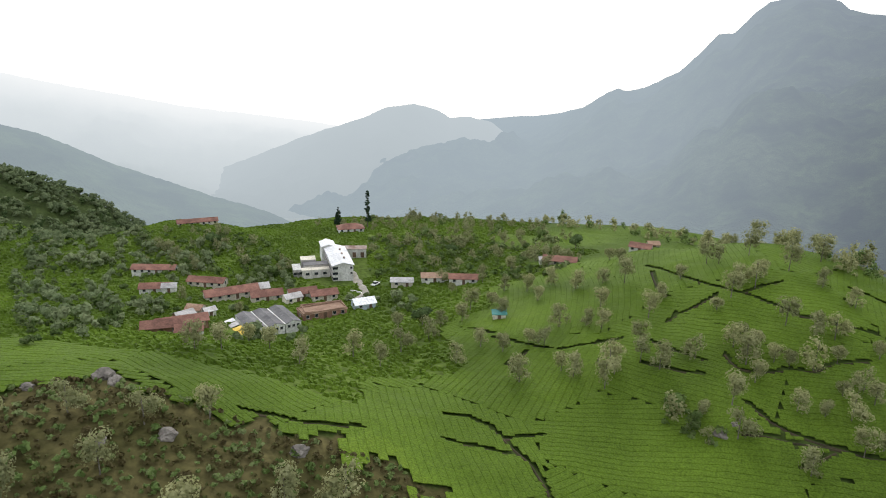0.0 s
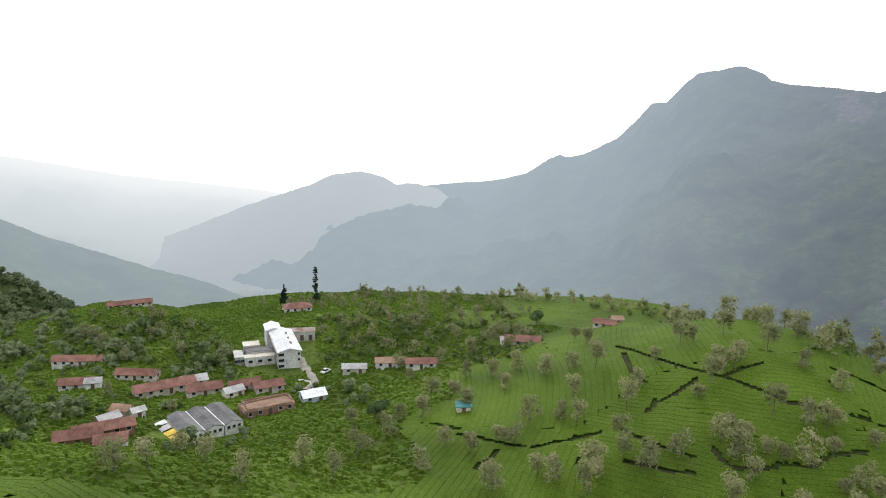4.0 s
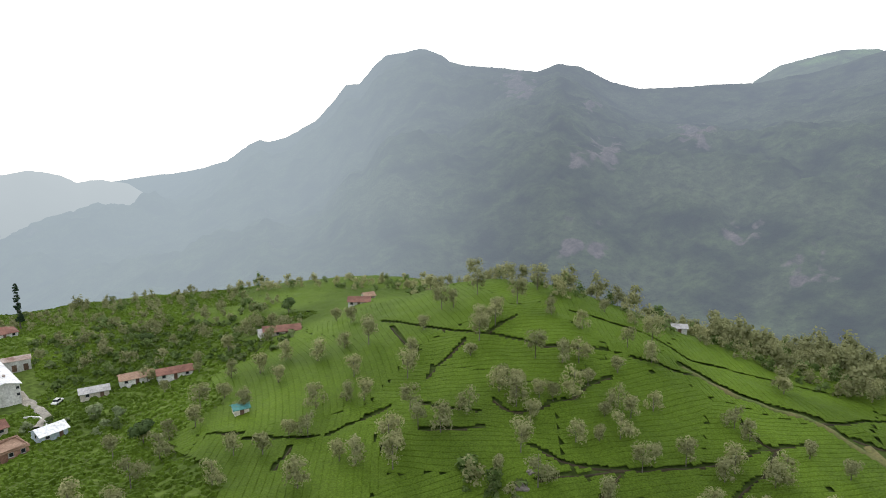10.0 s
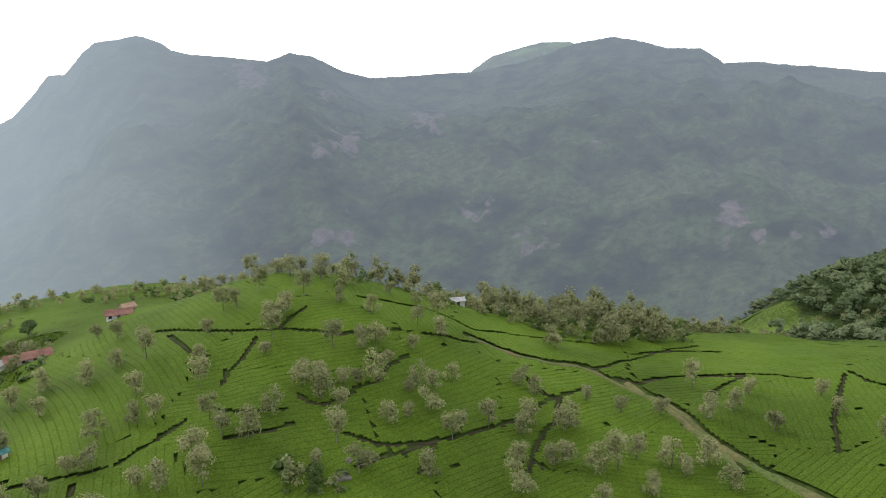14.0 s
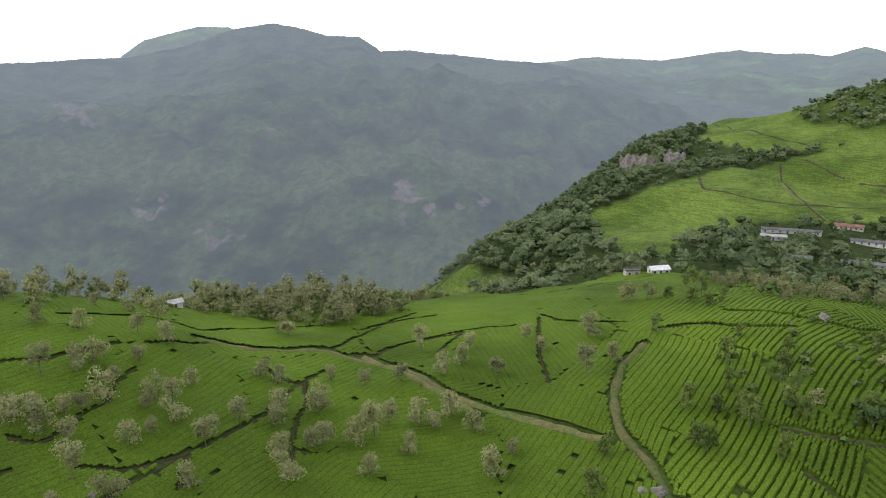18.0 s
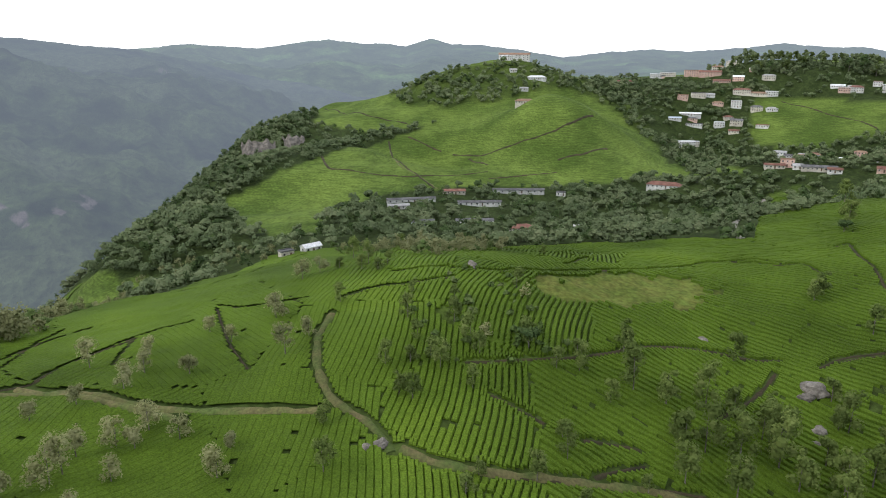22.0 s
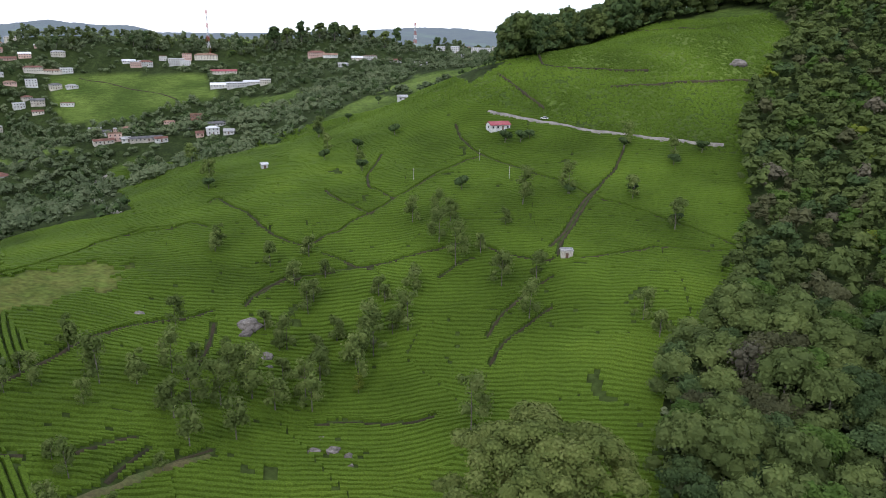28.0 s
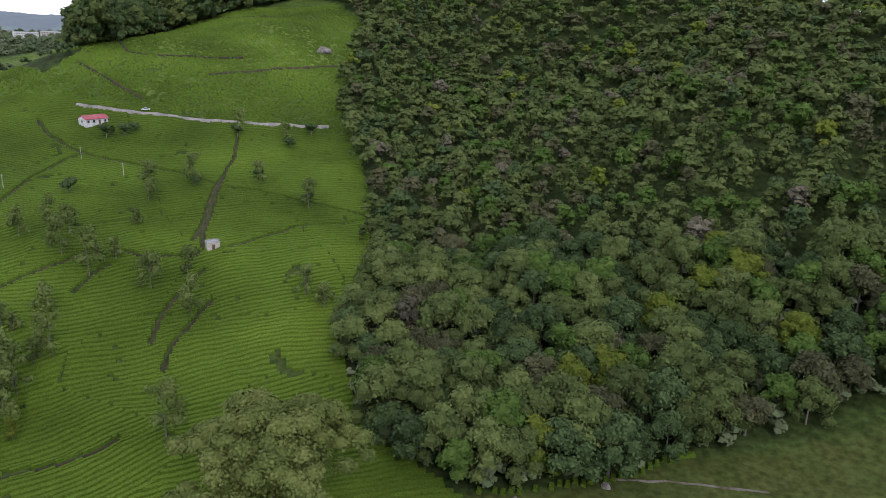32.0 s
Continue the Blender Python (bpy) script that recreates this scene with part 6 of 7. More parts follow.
ROOFS = {
    "tile": surface("red_tile_roof", (0.13, 0.062, 0.047), (0.23, 0.115, 0.085), 0.35, 2.2, 0.85, 0.6, 0.05),
    "clay": surface("orange_clay_roof", (0.2, 0.12, 0.08), (0.3, 0.2, 0.14), 0.3, 2.2, 0.85, 0.5, 0.05),
    "tin": surface("weathered_tin_roof", (0.3, 0.29, 0.28), (0.46, 0.45, 0.44), 0.3, 2.0, 0.5, 0.4, 0.03, 0.3),
    "slate": surface("dark_sheet_roof", (0.09, 0.088, 0.09), (0.15, 0.145, 0.145), 0.3, 2.0, 0.8, 0.4, 0.04),
    "white": surface("white_sheet_roof", (0.62, 0.62, 0.62), (0.76, 0.76, 0.77), 0.2, 1.5, 0.6, 0.2, 0.02),
    "blue": surface("grey_blue_roof", (0.34, 0.4, 0.46), (0.46, 0.51, 0.56), 0.3, 1.5, 0.6, 0.2, 0.02),
    "teal": surface("teal_roof", (0.06, 0.2, 0.19), (0.1, 0.28, 0.26), 0.3, 1.5, 0.6, 0.2, 0.02),
    "red": surface("painted_red_roof", (0.32, 0.07, 0.08), (0.42, 0.12, 0.13), 0.3, 1.5, 0.6, 0.2, 0.02),
}
M_PANE, _n, _l, _b = material("dark_glass", 0.12)
_b.inputs["Base Color"].default_value = (0.02, 0.025, 0.03, 1)
M_FRAME = surface("painted_frame", (0.3, 0.29, 0.27), (0.42, 0.4, 0.37), 1.0, 6.0, 0.7, 0.1, 0.01)
M_DOOR = surface("brown_door", (0.09, 0.055, 0.035), (0.14, 0.09, 0.06), 1.0, 6.0, 0.7, 0.2, 0.01)
M_CONCRETE = surface("stained_concrete", (0.32, 0.31, 0.28), (0.5, 0.48, 0.44), 0.18, 1.6, 0.9, 0.3, 0.03)
M_RUST = surface("rusty_sheet", (0.2, 0.13, 0.1), (0.38, 0.32, 0.28), 0.3, 2.0, 0.8, 0.4, 0.03)
M_ROCK = surface("weathered_rock", (0.12, 0.107, 0.092), (0.24, 0.215, 0.185), 0.35, 2.2, 0.95, 0.9, 0.2, source="object")
M_STEEL_W = surface("white_painted_steel", (0.6, 0.6, 0.6), (0.72, 0.72, 0.7), 0.8, 4.0, 0.6, 0.1, 0.01)
M_STEEL_R = surface("red_painted_steel", (0.4, 0.1, 0.08), (0.5, 0.16, 0.12), 0.8, 4.0, 0.6, 0.1, 0.01)
BOX_CACHE = {}


def block(bm, x0, y0, z0, x1, y1, z1):
    v = [bm.verts.new(p) for p in ((x0, y0, z0), (x1, y0, z0), (x1, y1, z0), (x0, y1, z0), (x0, y0, z1), (x1, y0, z1), (x1, y1, z1), (x0, y1, z1))]
    for q in ((0, 3, 2, 1), (4, 5, 6, 7), (0, 1, 5, 4), (1, 2, 6, 5), (2, 3, 7, 6), (3, 0, 4, 7)):
        bm.faces.new([v[i] for i in q])


def to_mesh(name, bm, mat, bevel=0.0):
    if bevel:
        bmesh.ops.bevel(bm, geom=bm.edges[:], offset=bevel, segments=1, affect="EDGES")
    me = bpy.data.meshes.new(name)
    bmesh.ops.recalc_face_normals(bm, faces=bm.faces[:])
    bm.to_mesh(me)
    bm.free()
    me.materials.append(mat)
    return me


def part(name, bm, mat, parent, label="", bevel=0.0):
    return part_mesh(name, to_mesh(name, bm, mat, bevel), parent, label)


def opening_mesh(kind, w, h):
    """Shared meshes for a window's frame and pane, or a door leaf, w by h metres, facing -y."""
    key = (kind, round(w, 1), round(h, 1))
    if key not in BOX_CACHE:
        bm = bmesh.new()
        if kind == "frame":
            t = 0.09
            block(bm, -w / 2, -0.07, 0, -w / 2 + t, 0.04, h)
            block(bm, w / 2 - t, -0.07, 0, w / 2, 0.04, h)
            block(bm, -w / 2 + t, -0.07, h - t, w / 2 - t, 0.04, h)
            block(bm, -w / 2 + t, -0.07, 0, w / 2 - t, 0.04, t)
            block(bm, -w / 2 - 0.08, -0.14, -0.08, w / 2 + 0.08, 0.02, 0.0)
            BOX_CACHE[key] = to_mesh("window_frame", bm, M_FRAME)
        elif kind == "pane":
            block(bm, -w / 2 + 0.08, -0.03, 0.08, w / 2 - 0.08, 0.02, h - 0.08)
            BOX_CACHE[key] = to_mesh("pane", bm, M_PANE)
        else:
            block(bm, -w / 2, -0.06, 0, w / 2, 0.03, h)
            BOX_CACHE[key] = to_mesh("door", bm, M_DOOR)
    return BOX_CACHE[key]


def add_window(parent, x, y, z, w, h, turn=0.0):
    fr = part_mesh("window", opening_mesh("frame", w, h), parent)
    fr.matrix_basis = pose(x, y, z, 0, 0, turn)
    part_mesh("pane", opening_mesh("pane", w, h), fr)


def pitched_roof(bm, w, d, z, rise, over, thick, hip=False):
    """Roof over a w by d plan with the ridge along x; slabs with thickness, overhanging the walls."""
    hw, hd = w / 2 + over, d / 2 + over
    drop = rise * over / (d / 2)
    rx = max(hw - hd, 0.05) if hip else hw
    lo, hi = z - drop, z + rise
    outer = [(-hw, -hd, lo), (hw, -hd, lo), (hw, hd, lo), (-hw, hd, lo), (-rx, 0, hi), (rx, 0, hi)]
    top = [bm.verts.new((a, b, c + thick)) for a, b, c in outer]
    bot = [bm.verts.new(p) for p in outer]
    quads = [(0, 1, 5, 4), (2, 3, 4, 5)]
    ends = [(1, 2, 5), (3, 0, 4)] if hip else []
    for q in quads + ends:
        bm.faces.new([top[i] for i in q])
        bm.faces.new([bot[i] for i in reversed(q)])
    rim = [(0, 1), (1, 2), (2, 3), (3, 0)] if hip else [(0, 1), (2, 3), (1, 5), (5, 2), (3, 4), (4, 0)]
    for a, b in rim:
        bm.faces.new([bot[a], bot[b], top[b], top[a]])


def gable_walls(bm, w, d, z0, h, rise):
    """Walls with gable ends under a pitched roof."""
    pts = [(-w / 2, -d / 2), (w / 2, -d / 2), (w / 2, d / 2), (-w / 2, d / 2)]
    lo = [bm.verts.new((x, y, z0)) for x, y in pts]
    hi = [bm.verts.new((x, y, h)) for x, y in pts]
    ap = [bm.verts.new((-w / 2, 0, h + rise)), bm.verts.new((w / 2, 0, h + rise))]
    bm.faces.new([lo[0], lo[1], hi[1], hi[0]])
    bm.faces.new([lo[2], lo[3], hi[3], hi[2]])
    bm.faces.new([lo[1], lo[2], hi[2], ap[1], hi[1]])
    bm.faces.new([lo[3], lo[0], hi[0], ap[0], hi[3]])
    bm.faces.new(list(reversed(lo)))


TINT = {"tile": "dull red tiled", "clay": "orange clay", "tin": "weathered tin", "slate": "dark sheet", "white": "white sheet", "blue": "grey-blue sheet", "teal": "teal sheet", "red": "painted red"}


def house(name, x, y, turn, w, d, h, storeys, roof, roof_mat, wall_mat, where, category, group):
    """A house with walls, roof, windows and a door, set on the slope."""
    a = radians(turn)
    zs = [ground_z(x + px * math.cos(a) - py * math.sin(a), y + px * math.sin(a) + py * math.cos(a)) for px in (-w / 2, w / 2) for py in (-d / 2, d / 2)]
    base = sum(zs) / 4 + 0.1
    below = min(zs) - base - 0.5
    size = "long low" if w > 2.4 * d and storeys == 1 else "small" if w < 6 else "tall" if storeys > 1 else "low"
    h_ob = tagged(new(name), "%s %s-walled %s, %s roof, %s" % (size, wall_mat, category, TINT[roof_mat], where), category, group)
    h_ob.matrix_basis = pose(x, y, base, 0, 0, turn)
    rise = d * 0.24
    bm = bmesh.new()
    if roof == "gable":
        gable_walls(bm, w, d, below, h, rise)
    else:
        block(bm, -w / 2, -d / 2, below, w / 2, d / 2, h)
    part("wall", bm, WALLS[wall_mat], h_ob)
    bm = bmesh.new()
    if roof == "flat":
        block(bm, -w / 2 - 0.25, -d / 2 - 0.25, h, w / 2 + 0.25, d / 2 + 0.25, h + 0.18)
        for x0, y0, x1, y1 in ((-w / 2, -d / 2, w / 2, -d / 2 + 0.18), (-w / 2, d / 2 - 0.18, w / 2, d / 2), (-w / 2, -d / 2 + 0.18, -w / 2 + 0.18, d / 2 - 0.18), (w / 2 - 0.18, -d / 2 + 0.18, w / 2, d / 2 - 0.18)):
            block(bm, x0, y0, h + 0.18, x1, y1, h + 0.6)
    else:
        pitched_roof(bm, w, d, h, rise, 0.45, 0.14, roof == "hip")
    part("roof", bm, ROOFS[roof_mat], h_ob)
    count = max(1, min(8, int(w / 2.6)))
    for s in range(storeys):
        for k in range(count):
            px = (k + 0.5) * w / count - w / 2
            if s == 0 and k == count // 2:
                dr = part_mesh("door", opening_mesh("door", 1.0, 2.05), h_ob)
                dr.matrix_basis = pose(px, -d / 2 - 0.005, 0.02)
            else:
                add_window(h_ob, px, -d / 2 - 0.005, 0.95 + 2.7 * s, 1.1, 1.15)
    for side in (-1, 1):
        if d > 4.4:
            add_window(h_ob, side * (w / 2 + 0.005), 0, 0.95, 1.0, 1.1, 90 * side)
    return h_ob


for row in VILLAGE + VILLAGE_B + VILLAGE_C:
    house("village_house", *row, "in the village", "house", "village houses")
for row in QUARTERS + QUARTERS_B:
    house("workers_quarters" if row[3] > 2.4 * row[4] else "valley_house", *row, "among valley trees", "house", "valley houses")
for row in TOWN + TOWN_B + TOWN_C + TOWN_D + TOWN_E + TOWN_F:
    house("town_house", *row, "on the wooded hillside", "house", "hillside town houses")
for row in TOWN_EDGE + TOWN_EDGE_B + TOWN_EDGE_C:
    house("town_house", *row, "on the far ridge", "house", "ridge town houses")
for row in FIELD_HOUSES:
    house("field_house", *row, "in tea", "house", "field houses")


# ---- the tea factory ----
def factory():
    fx, fy, turn = -83.5, 228.6, 28.6
    base = ground_z(-77.3, 218) + 0.2
    f = tagged(new("tea_factory"), "white three-storey tea factory with ribbon windows and pale gabled sheet roofs", "factory")
    f.matrix_basis = pose(fx, fy, base, 0, 0, turn)
    w, l, h, rise = 7.6, 24.0, 6.0, 1.1
    bm = bmesh.new()
    gable_walls(bm, l, w, -3, h, rise)
    bmesh.ops.rotate(bm, verts=bm.verts[:], cent=(0, 0, 0), matrix=Matrix.Rotation(radians(90), 3, "Z"))
    part("main_wall", bm, WALLS["white"], f)
    bm = bmesh.new()
    pitched_roof(bm, l, w, h, rise, 0.5, 0.15)
    bmesh.ops.rotate(bm, verts=bm.verts[:], cent=(0, 0, 0), matrix=Matrix.Rotation(radians(90), 3, "Z"))
    part("main_roof", bm, ROOFS["white"], f, "pale sheet roof with a low gable")
    for k in range(3):
        bm = bmesh.new()
        block(bm, -0.35, -0.5, 0, 0.35, 0.5, 0.7)
        vent = part("roof_vent", bm, M_RUST, f, bevel=0.06)
        vent.matrix_basis = pose(1.2, -6 + 5.5 * k, h + rise - 0.3)
    for s in range(3):
        z = 0.35 + 2.05 * s
        for k in range(9):
            add_window(f, -w / 2 - 0.005, -l / 2 + 1.7 + 2.7 * k, z, 2.3, 1.1, -90)
        bm = bmesh.new()
        block(bm, -w / 2 - 0.28, -l / 2, z + 1.3, -w / 2 - 0.003, l / 2, z + 1.42)
        part("sunshade", bm, M_CONCRETE, f, "stained concrete ledge")
        for k in range(8):
            add_window(f, w / 2 + 0.005, -l / 2 + 2.2 + 2.9 * k, z, 1.5, 1.1, 90)
        add_window(f, -2.9, -l / 2 - 0.005, z, 2.0, 1.1)
        if s in (1, 2):
            add_window(f, 3.1, -l / 2 - 0.005, z, 0.9, 0.9)
    bm = bmesh.new()
    gable_walls(bm, 8, 5.2, -3, h + 0.5, 0.9)
    bmesh.ops.rotate(bm, verts=bm.verts[:], cent=(0, 0, 0), matrix=Matrix.Rotation(radians(90), 3, "Z"))
    part("rear_wall", bm, WALLS["white"], f).matrix_basis = pose(-2.4, 15.6, 0)
    bm = bmesh.new()
    pitched_roof(bm, 8, 5.2, h + 0.5, 0.9, 0.4, 0.15)
    bmesh.ops.rotate(bm, verts=bm.verts[:], cent=(0, 0, 0), matrix=Matrix.Rotation(radians(90), 3, "Z"))
    part("rear_roof", bm, ROOFS["white"], f).matrix_basis = pose(-2.4, 15.6, 0)
    for k, (x0, y0, x1, y1, hh) in enumerate(((-14.5, -5.5, -4.12, -2.0, 2.6), (-13.5, -1.95, -4.12, 2.5, 3.4), (-14.0, 2.55, -8.4, 7.5, 4.2), (-17.5, -3.5, -14.55, 4.0, 2.4))):
        bm = bmesh.new()
        block(bm, x0, y0, -3, x1, y1, hh)
        part("annex_wall", bm, M_CONCRETE, f, "stained concrete annex")
        bm = bmesh.new()
        block(bm, x0 - 0.25, y0 + 0.004, hh + 0.004, x1 - 0.02, y1 - 0.004, hh + 0.2)
        part("annex_roof", bm, (WALLS["cream"], ROOFS["slate"], WALLS["cream"], WALLS["white"])[k], f)
        for q in range(3):
            add_window(f, x0 + (q + 0.6) * (x1 - x0) / 3.2, y0 - 0.005, hh - 1.9, 1.5, 1.1)
    bm = bmesh.new()
    gable_walls(bm, 11, 4.6, -2, 3.6, 0.7)
    part("store_wall", bm, WALLS["white"], f).matrix_basis = pose(8.2, 16.5, 0.5, 0, 0, -12)
    bm = bmesh.new()
    pitched_roof(bm, 11, 4.6, 3.6, 0.7, 0.3, 0.12)
    part("store_roof", bm, M_RUST, f, "rust-streaked sheet roof").matrix_basis = pose(8.2, 16.5, 0.5, 0, 0, -12)
    for q in range(3):
        dr = part_mesh("door", opening_mesh("door", 1.4, 2.2), f)
        dr.matrix_basis = pose(5.2 + 3.2 * q, 14.7 - 0.68 * q, 0.5, 0, 0, -12)


factory()


def withering_shed():
    """Dark shed of three parallel roofs with pale gutters between them."""
    s = tagged(new("drying_shed"), "dark triple-roofed shed with pale gutters and yellow tarpaulins", "shed")
    s.matrix_basis = pose(-79.8, 159.8, 36.3, 0, 0, -43)
    for k in range(3):
        yy = (k - 1) * 5.1
        bm = bmesh.new()
        gable_walls(bm, 14, 4.8, -3.5, 1.9, 0.75)
        part("wall", bm, WALLS["white"], s).matrix_basis = pose(0, yy, 0)
        bm = bmesh.new()
        pitched_roof(bm, 14, 4.8, 1.9, 0.75, 0.1, 0.12)
        part("roof", bm, ROOFS["slate"], s).matrix_basis = pose(0, yy, 0)
        if k < 2:
            bm = bmesh.new()
            block(bm, -7.1, -0.13, 1.86, 7.1, 0.13, 2.12)
            part("gutter", bm, WALLS["white"], s, "pale concrete gutter").matrix_basis = pose(0, yy + 2.55, 0)
        for q in range(3):
            add_window(s, -7.005, yy - 1.4 + 1.4 * q, 0.6, 0.9, 0.9, -90)
            add_window(s, 7.005, yy - 1.4 + 1.4 * q, 0.6, 0.9, 0.9, 90)
    yellow = surface("yellow_sheet", (0.5, 0.33, 0.03), (0.62, 0.44, 0.08), 0.6, 3.0, 0.6, 0.2, 0.02)
    for k, (px, pw) in enumerate(((5.2, 3.2), (1.6, 2.6), (-2.2, 2.8), (-5.6, 2.4))):
        bm = bmesh.new()
        block(bm, -pw / 2, -1.5, 1.4, pw / 2, 1.3, 1.48)
        a = part("awning", bm, yellow if k < 2 else ROOFS["tin" if k == 2 else "white"], s, "bright yellow sheet awning" if k < 2 else "grey tin awning")
        a.matrix_basis = pose(px, -9.1, -0.1 * k, 12, 0, 0)
        for q in (-1, 1):
            bm = bmesh.new()
            block(bm, -0.06, -0.06, -2.5, 0.06, 0.06, 1.2)
            part("post", bm, M_FRAME, s).matrix_basis = pose(px + q * (pw / 2 - 0.15), -10.2, -0.1 * k)


withering_shed()


# ---- masts, car, boulders, walls ----
def mast(x, y, height, width, dark):
    """Lattice mast with bands of red and white."""
    m = tagged(new("lattice_mast"), "tall red and white lattice mast on the far ridge" if dark else "slim pale lattice mast rising behind the town", "mast")
    m.matrix_basis = pose(x, y, ground_z(x, y) - 0.5)
    bands = 7
    for k in range(bands):
        z0, z1 = height * k / bands, height * (k + 1) / bands
        w0, w1 = width * (1 - 0.75 * k / bands), width * (1 - 0.75 * (k + 1) / bands)
        paint, tone = (M_STEEL_R, "red") if k % 2 == 0 else (M_STEEL_W, "white")
        for q in range(4):
            a, b = math.tau * (q + 0.5) / 4, math.tau * (q + 1.5) / 4
            p0, p1 = (w0 * math.cos(a), w0 * math.sin(a), z0), (w1 * math.cos(a), w1 * math.sin(a), z1)
            r0, r1 = (w0 * math.cos(b), w0 * math.sin(b), z0), (w1 * math.cos(b), w1 * math.sin(b), z1)
            leg = part_mesh("leg", mesh_from("leg", *tube([p0, p1], [0.22, 0.2], 4), paint, False), m, tone + " painted steel leg")
            for ends in ((p0, r1), (r0, p1)):
                part_mesh("brace", mesh_from("brace", *tube(ends, [0.12, 0.12], 4), paint, False), leg)
    v, f = tube([(0, 0, height), (0, 0, height * 1.12)], [0.15, 0.08], 5)
    part_mesh("antenna", mesh_from("antenna", v, f, M_STEEL_W), m)


mast(621, -892, 44, 3.6, True)
mast(816, -656, 62, 2.6, False)


def car(x, y, turn, paint, label):
    c = tagged(new("car"), label, "car", "cars")
    c.matrix_basis = pose(x, y, ground_z(x, y) + 0.5, 0, 0, turn)
    bm = bmesh.new()
    block(bm, -1.95, -0.82, 0.3, 1.95, 0.82, 0.85)
    part("body", bm, paint, c, bevel=0.12)
    bm = bmesh.new()
    block(bm, -1.1, -0.74, 0.86, 0.9, 0.74, 1.42)
    for v in bm.verts:
        if v.co.z > 1.2:
            v.co.x *= 0.72
            v.co.y *= 0.86
    part("cabin", bm, M_PANE, c, "dark glazed cabin", 0.08)
    bm = bmesh.new()
    block(bm, -0.78, -0.6, 1.425, 0.62, 0.6, 1.48)
    part("roof", bm, paint, c, bevel=0.02)
    for px in (-1.25, 1.25):
        for py in (-0.78, 0.78):
            bm = bmesh.new()
            bmesh.ops.create_cone(bm, cap_ends=True, segments=14, radius1=0.32, radius2=0.32, depth=0.2, matrix=Matrix.Rotation(radians(90), 4, "X"))
            wh = part("wheel", bm, M_PANE, c, "black tyre")
            wh.matrix_basis = pose(px, py, 0.32)


car(131.5, -291.5, 14, M_STEEL_W, "pale hatchback parked on the hillside lane")
car(-63.5, 213, 70, WALLS["white"], "white van parked in the factory yard")


def boulder(x, y, size, seed, label="grey-brown weathered boulder among the tea bushes"):
    bm = bmesh.new()
    bmesh.ops.create_icosphere(bm, subdivisions=3, radius=1.0)
    off = Vector((seed * 3.1, seed * 1.7, seed))
    for v in bm.verts:
        n = noise.noise(v.co * 1.1 + off) * 0.38 + noise.noise(v.co * 2.7 + off) * 0.16 + noise.cell(v.co * 1.6 + off) * 0.12
        v.co = Vector((v.co.x * 1.25, v.co.y, v.co.z * 0.82)) * (1 + n) * size
    me = to_mesh("boulder", bm, M_ROCK)
    ob = tagged(new("boulder", me), label, "rock", "boulders")
    ob.matrix_basis = pose(x, y, ground_z(x, y) + size * 0.25, 0, 0, seed * 40)


for k, (x, y, s) in enumerate(((131, -83, 2.9), (129, -79.5, 1.7), (118, -77, 1.6), (114, -74, 1.0), (77, -57, 1.4), (80, -54, 1.1), (73, -58, 1.2), (83, -60, 0.8), (70, -55, 0.7), (56, -390, 3.2), (59, -388, 2.2),
                               (98, 31, 1.3), (97, 34, 1.0), (176, 3, 1.6), (150, -60, 1.2), (-70, 78, 1.6), (-66, 76, 1.2), (-50, 66, 1.3), (-32, 74, 1.2), (-78, 70, 1.0), (-57, 60, 0.9), (40, 116, 1.3), (43, 119, 0.9), (-44, -64, 0.9), (-24, -58, 0.8))):
    boulder(x, y, s, k + 1)


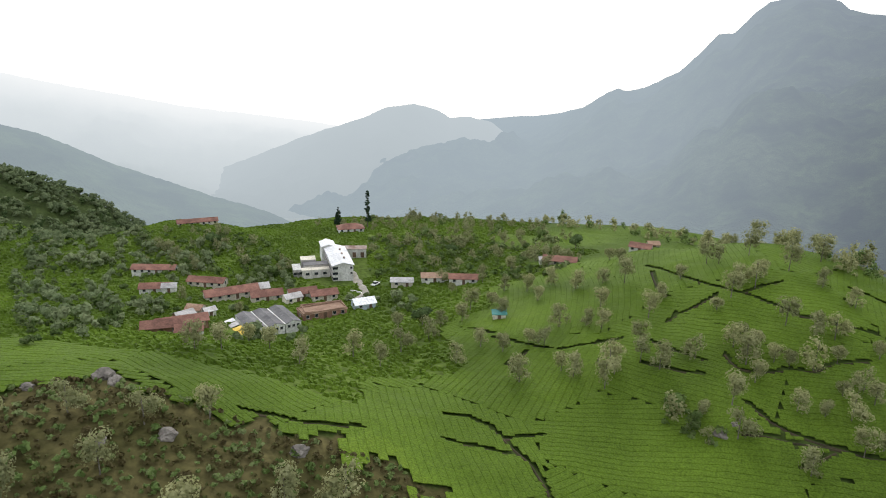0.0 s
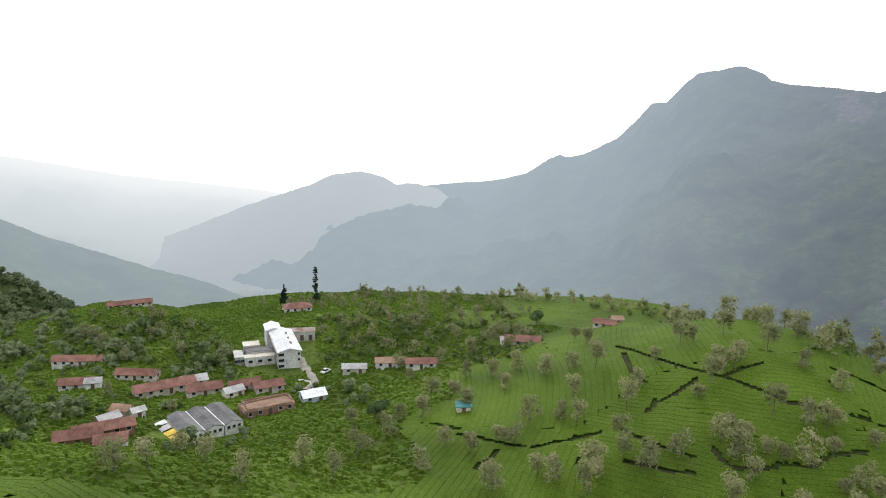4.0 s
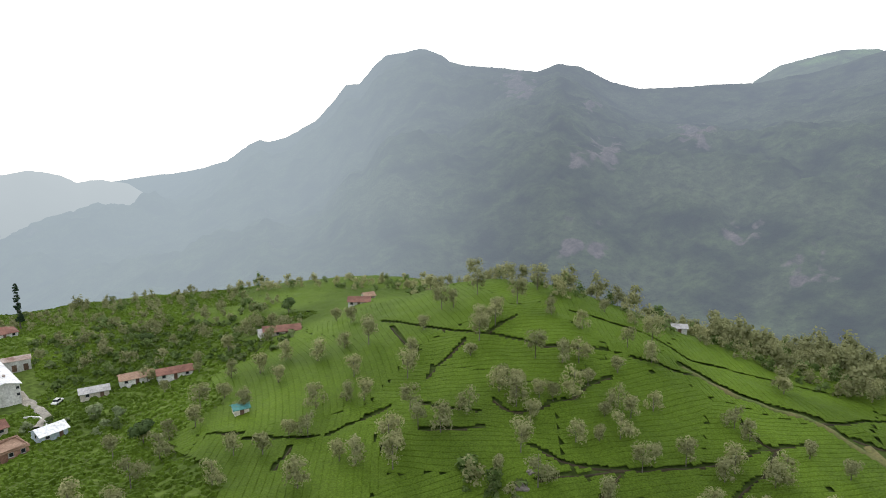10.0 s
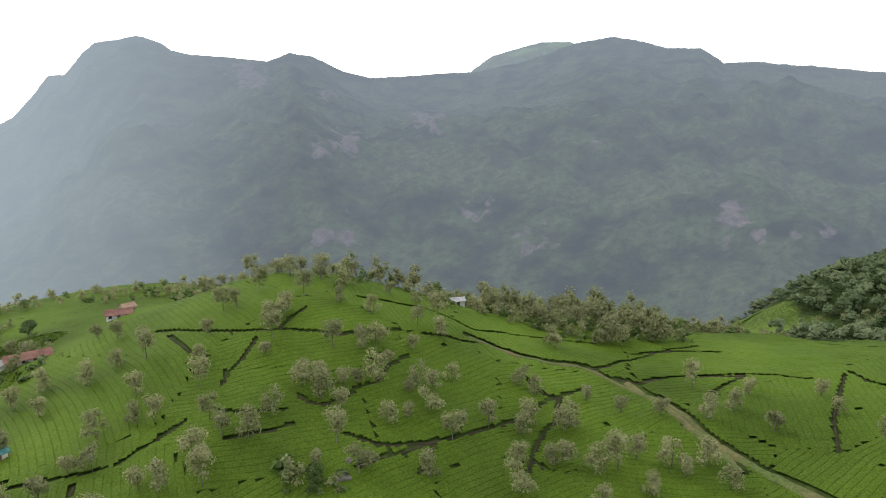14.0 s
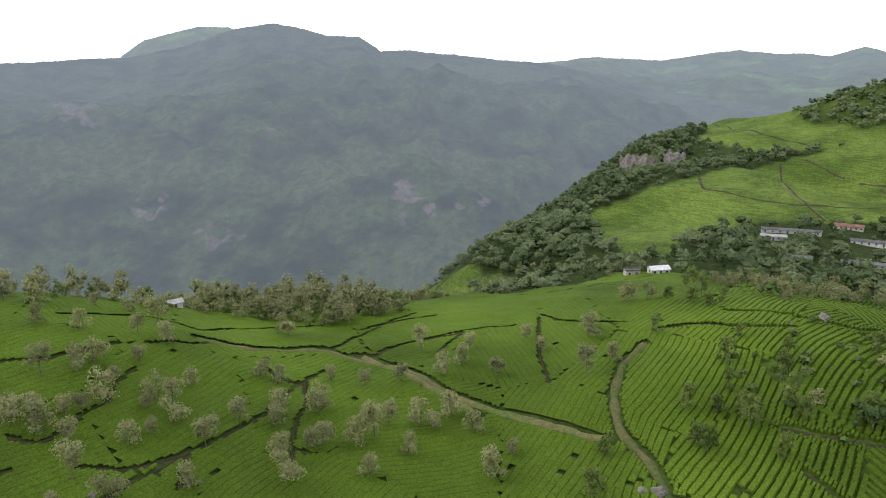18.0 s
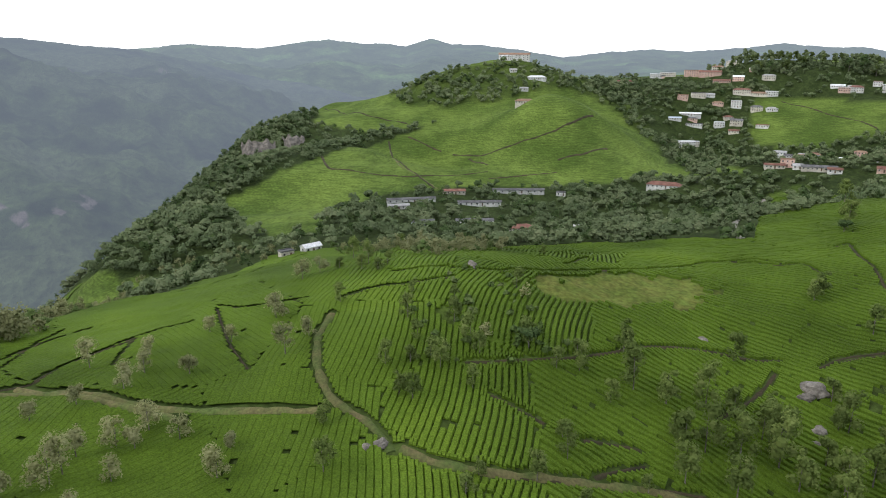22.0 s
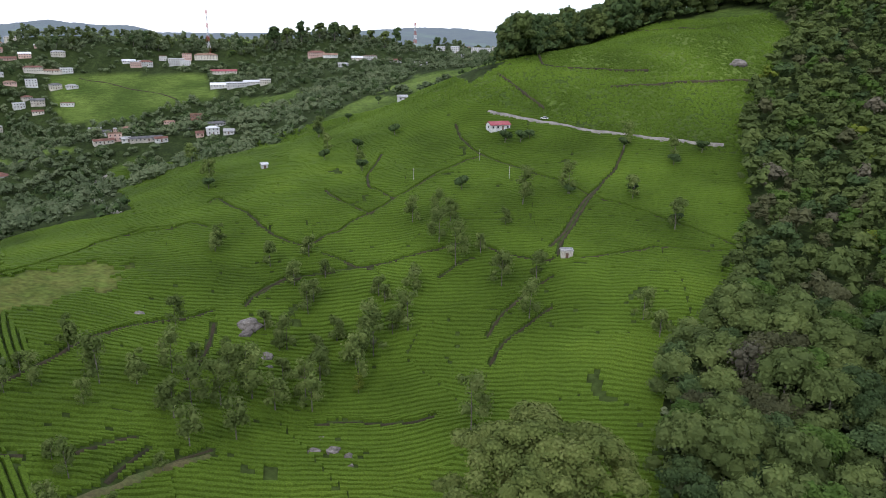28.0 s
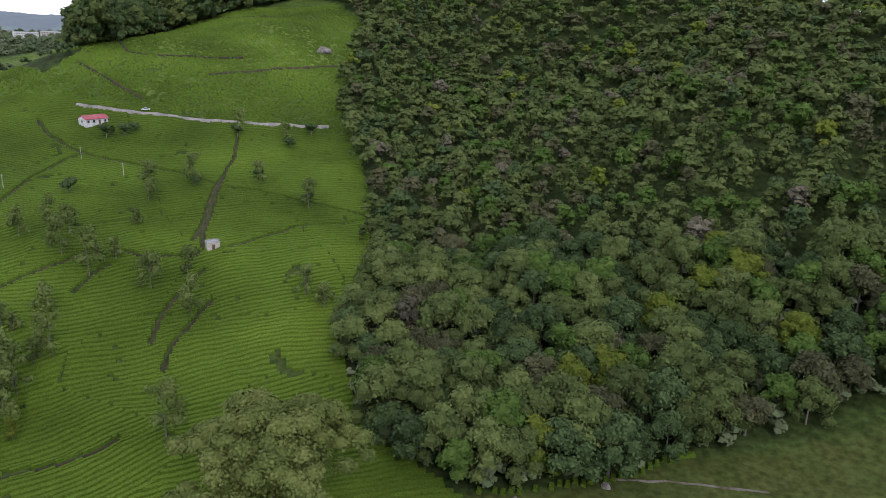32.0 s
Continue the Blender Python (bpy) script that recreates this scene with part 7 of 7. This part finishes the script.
def rock_face(x, y, turn, w, h, depth, seed):
    """A bare cliff on the plateau's brink."""
    bm = bmesh.new()
    bmesh.ops.create_grid(bm, x_segments=40, y_segments=24, size=0.5)
    off = Vector((seed, seed * 2, 0))
    for v in bm.verts:
        u, t = v.co.x, v.co.y + 0.5
        p = Vector((u * w, t * h, 0)) * 0.09 + off
        out = noise.noise(p) * 4 + noise.noise(p * 2.5) * 1.8 + noise.noise(Vector((p.x * 3, p.y * 0.6, 0))) * 2.2
        edge = min(1, (0.5 - abs(u)) * 5)
        v.co = Vector((u * w + noise.noise(p * 3) * 1.0, -out * edge - (1 - t) * depth + (1 - edge) * 6, t * h * (0.85 + 0.3 * noise.noise(Vector((u * 6, seed, 0))))))
    me = to_mesh("rock_face", bm, M_ROCK)
    ob = tagged(new("rock_face", me), "bare brown cliff face on the wooded brink", "cliff", "cliffs")
    ob.matrix_basis = pose(x, y, ground_z(x, y) - h * 0.42, 0, 0, turn)


for k, (t_x, t_y, w, h) in enumerate(CLIFFS):
    rock_face(t_x, t_y, math.degrees(math.atan2(-t_x, t_y)) + (0, 12)[k], w, h, 16, k + 2)


def low_wall(line, label):
    bits = []
    for (x1, y1), (x2, y2) in zip(line, line[1:]):
        d = math.hypot(x2 - x1, y2 - y1)
        n = max(1, int(d / 2))
        for k in range(n):
            xa, ya, xb, yb = x1 + (x2 - x1) * k / n, y1 + (y2 - y1) * k / n, x1 + (x2 - x1) * (k + 1) / n, y1 + (y2 - y1) * (k + 1) / n
            nx, ny = -(yb - ya) / (d / n) * 0.15, (xb - xa) / (d / n) * 0.15
            za, zb = ground_z(xa, ya), ground_z(xb, yb)
            v = np.array([(xa - nx, ya - ny, za - 0.4), (xb - nx, yb - ny, zb - 0.4), (xb + nx, yb + ny, zb - 0.4), (xa + nx, ya + ny, za - 0.4),
                          (xa - nx, ya - ny, za + 0.75), (xb - nx, yb - ny, zb + 0.75), (xb + nx, yb + ny, zb + 0.75), (xa + nx, ya + ny, za + 0.75)])
            bits.append((v, np.array([(0, 3, 2, 1), (4, 5, 6, 7), (0, 1, 5, 4), (1, 2, 6, 5), (2, 3, 7, 6), (3, 0, 4, 7)])))
    v, f = merge(bits)
    tagged(new("low_wall", mesh_from("low_wall", v, f, WALLS["white"], False)), label, "wall")


low_wall(((-71, 205), (-66, 204), (-63, 199), (-62, 193), (-64, 188)), "low white wall along the factory drive")
for k, (x, y) in enumerate(((118, -226), (155, -205), (141, -240))):
    p = tagged(new("utility_pole"), "pale slender utility pole standing in the tea", "pole", "utility poles")
    p.matrix_basis = pose(x, y, ground_z(x, y) - 0.3)
    v, f = tube([(0, 0, 0), (0, 0, 6.5)], [0.12, 0.08], 7)
    part_mesh("shaft", mesh_from("shaft", v, f, M_CONCRETE), p)
    bm = bmesh.new()
    block(bm, -0.7, -0.05, 5.9, 0.7, 0.05, 6.02)
    part("crossarm", bm, M_RUST, p)
